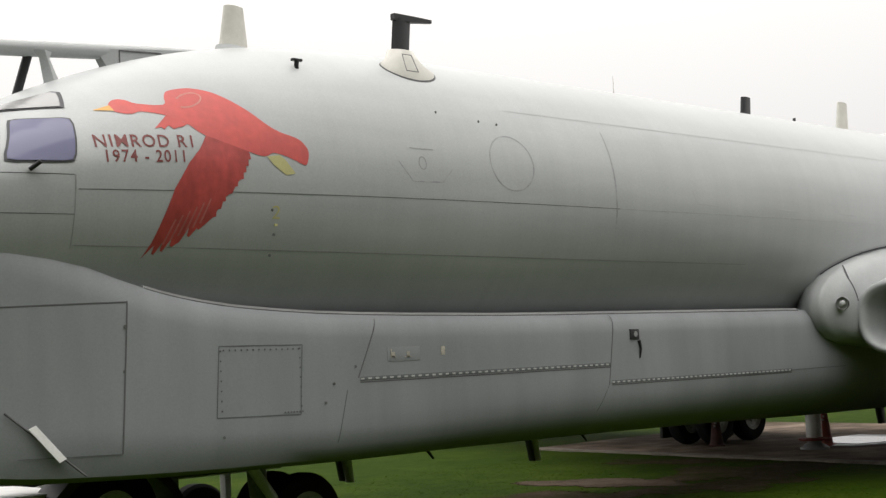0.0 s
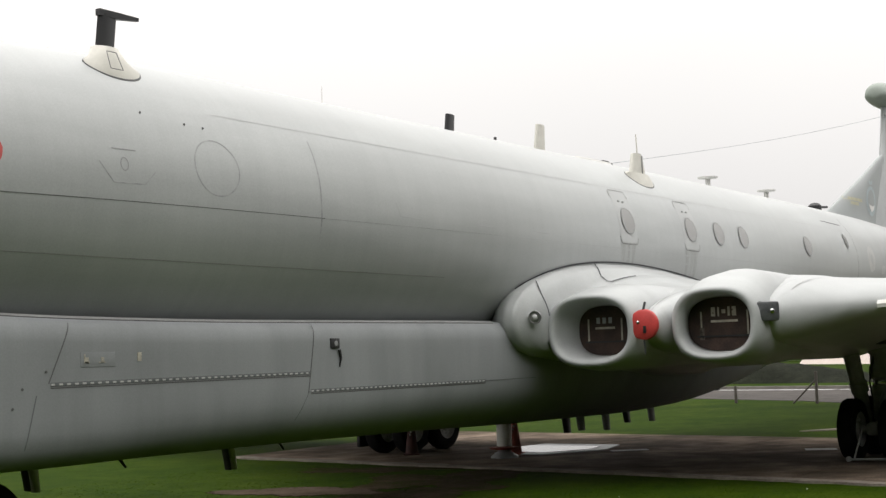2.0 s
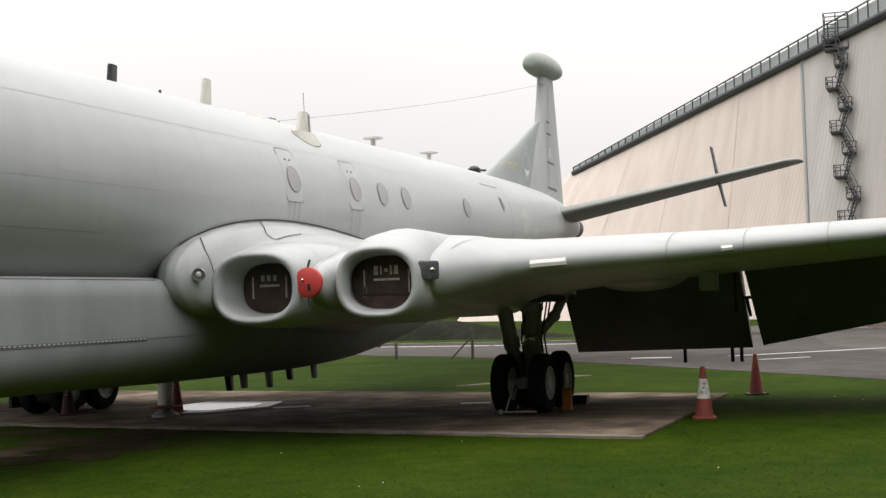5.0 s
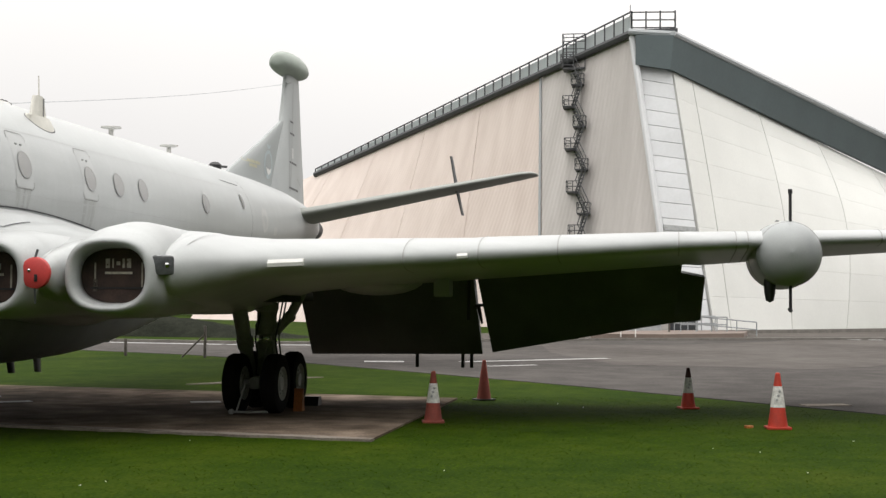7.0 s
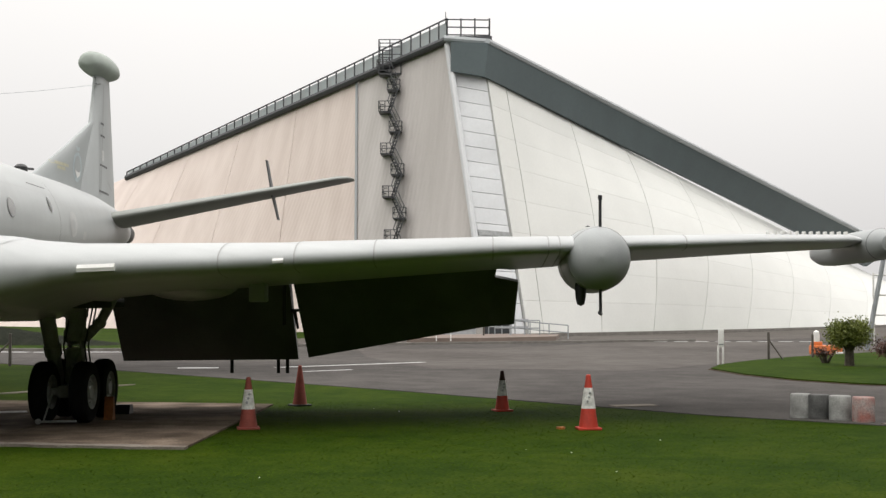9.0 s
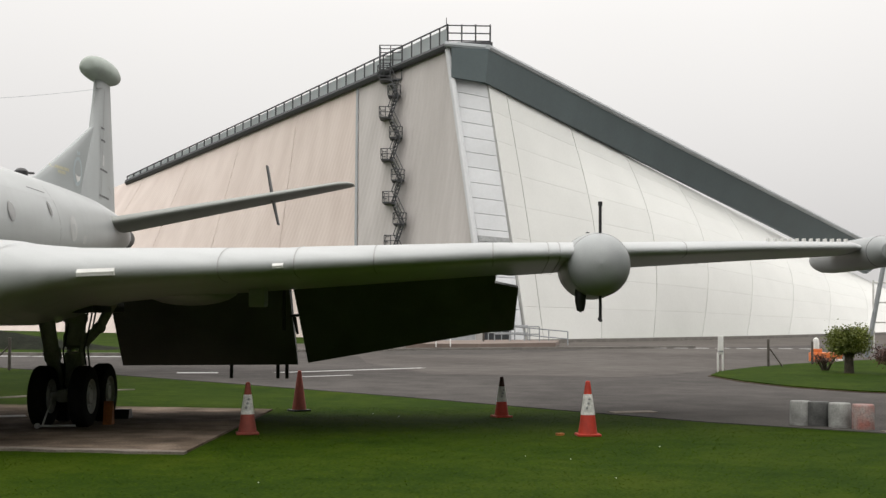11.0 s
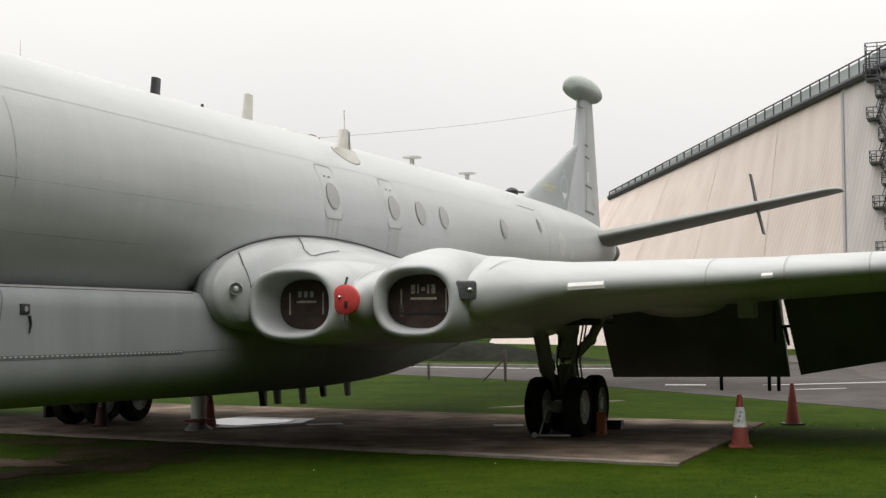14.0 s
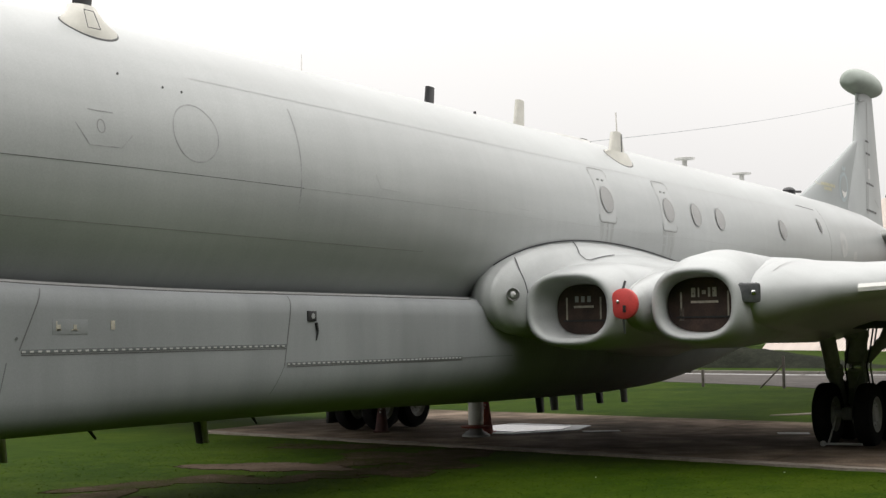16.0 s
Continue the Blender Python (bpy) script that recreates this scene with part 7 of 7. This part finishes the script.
part("frame_bar", box(BM(), (0.55, -0.25, 0.3), (0.66, -0.15, 0.98), 0.01), M_STRUT, tr)
part("frame_bar", box(BM(), (1.2, -0.25, 0.3), (1.27, -0.15, 0.86), 0.01), M_WHITE, tr)
part("deck", box(BM(), (-1.2, -0.2, 0.62), (-0.4, 1.3, 0.78), 0.02), M_WHITE, tr)

# daisies and pale leaf litter scattered in the turf
rng = random.Random(21)
verts, faces = [], []
for i in range(16):
    x, y = rng.uniform(-13, 3), rng.uniform(-14, -3)
    s = rng.uniform(0.008, 0.016)
    if x > -4.6 + PAD_K * (y + 7) - 0.2 and y > -7.3:
        continue
    k = len(verts)
    a = rng.uniform(0, 3)
    for j in range(4):
        verts.append((x + s * math.cos(a + j * 1.57), y + s * math.sin(a + j * 1.57), 0.035 + 0.01 * (j % 2)))
    faces.append((k, k + 1, k + 2, k + 3))
me = bpy.data.meshes.new("daisies")
me.from_pydata(verts, [], faces)
me.materials.append(M_WHITE)
tagged(new("daisies", me), "tiny white daisies scattered in the turf", "daisies", kind="stuff")
# grass blades near the camera's side of the pad
verts, faces = [], []
for i in range(90000):
    u = rng.random()
    x = -14.5 + 18.5 * u
    y = -16 + 22 * rng.random()
    px0 = -0.62 - 2.93 + PAD_K * y - 0.1
    if x > px0 and -7.15 < y < 7.5 and x < px0 + 7.6:
        continue
    if y < -8.6 - (x - 7.8) * -0.9 - 0.0 and x > -1.5 and y < -17.05 + (x + 1.0) * 1.1:
        continue
    h = rng.uniform(0.006, 0.016)
    a = rng.uniform(0, 6.28)
    w = 0.006
    k = len(verts)
    dx, dy = w * math.cos(a), w * math.sin(a)
    lx, ly = rng.gauss(0, 0.035), rng.gauss(0, 0.035)
    verts += [(x - dx, y - dy, 0), (x + dx, y + dy, 0), (x + lx, y + ly, h)]
    faces.append((k, k + 1, k + 2))
me = bpy.data.meshes.new("grass_blades")
me.from_pydata(verts, [], faces)
me.materials.append(M_BLADE)
tagged(new("grass_blades", me), "short uneven grass blades on the lawn", "grass", kind="stuff")
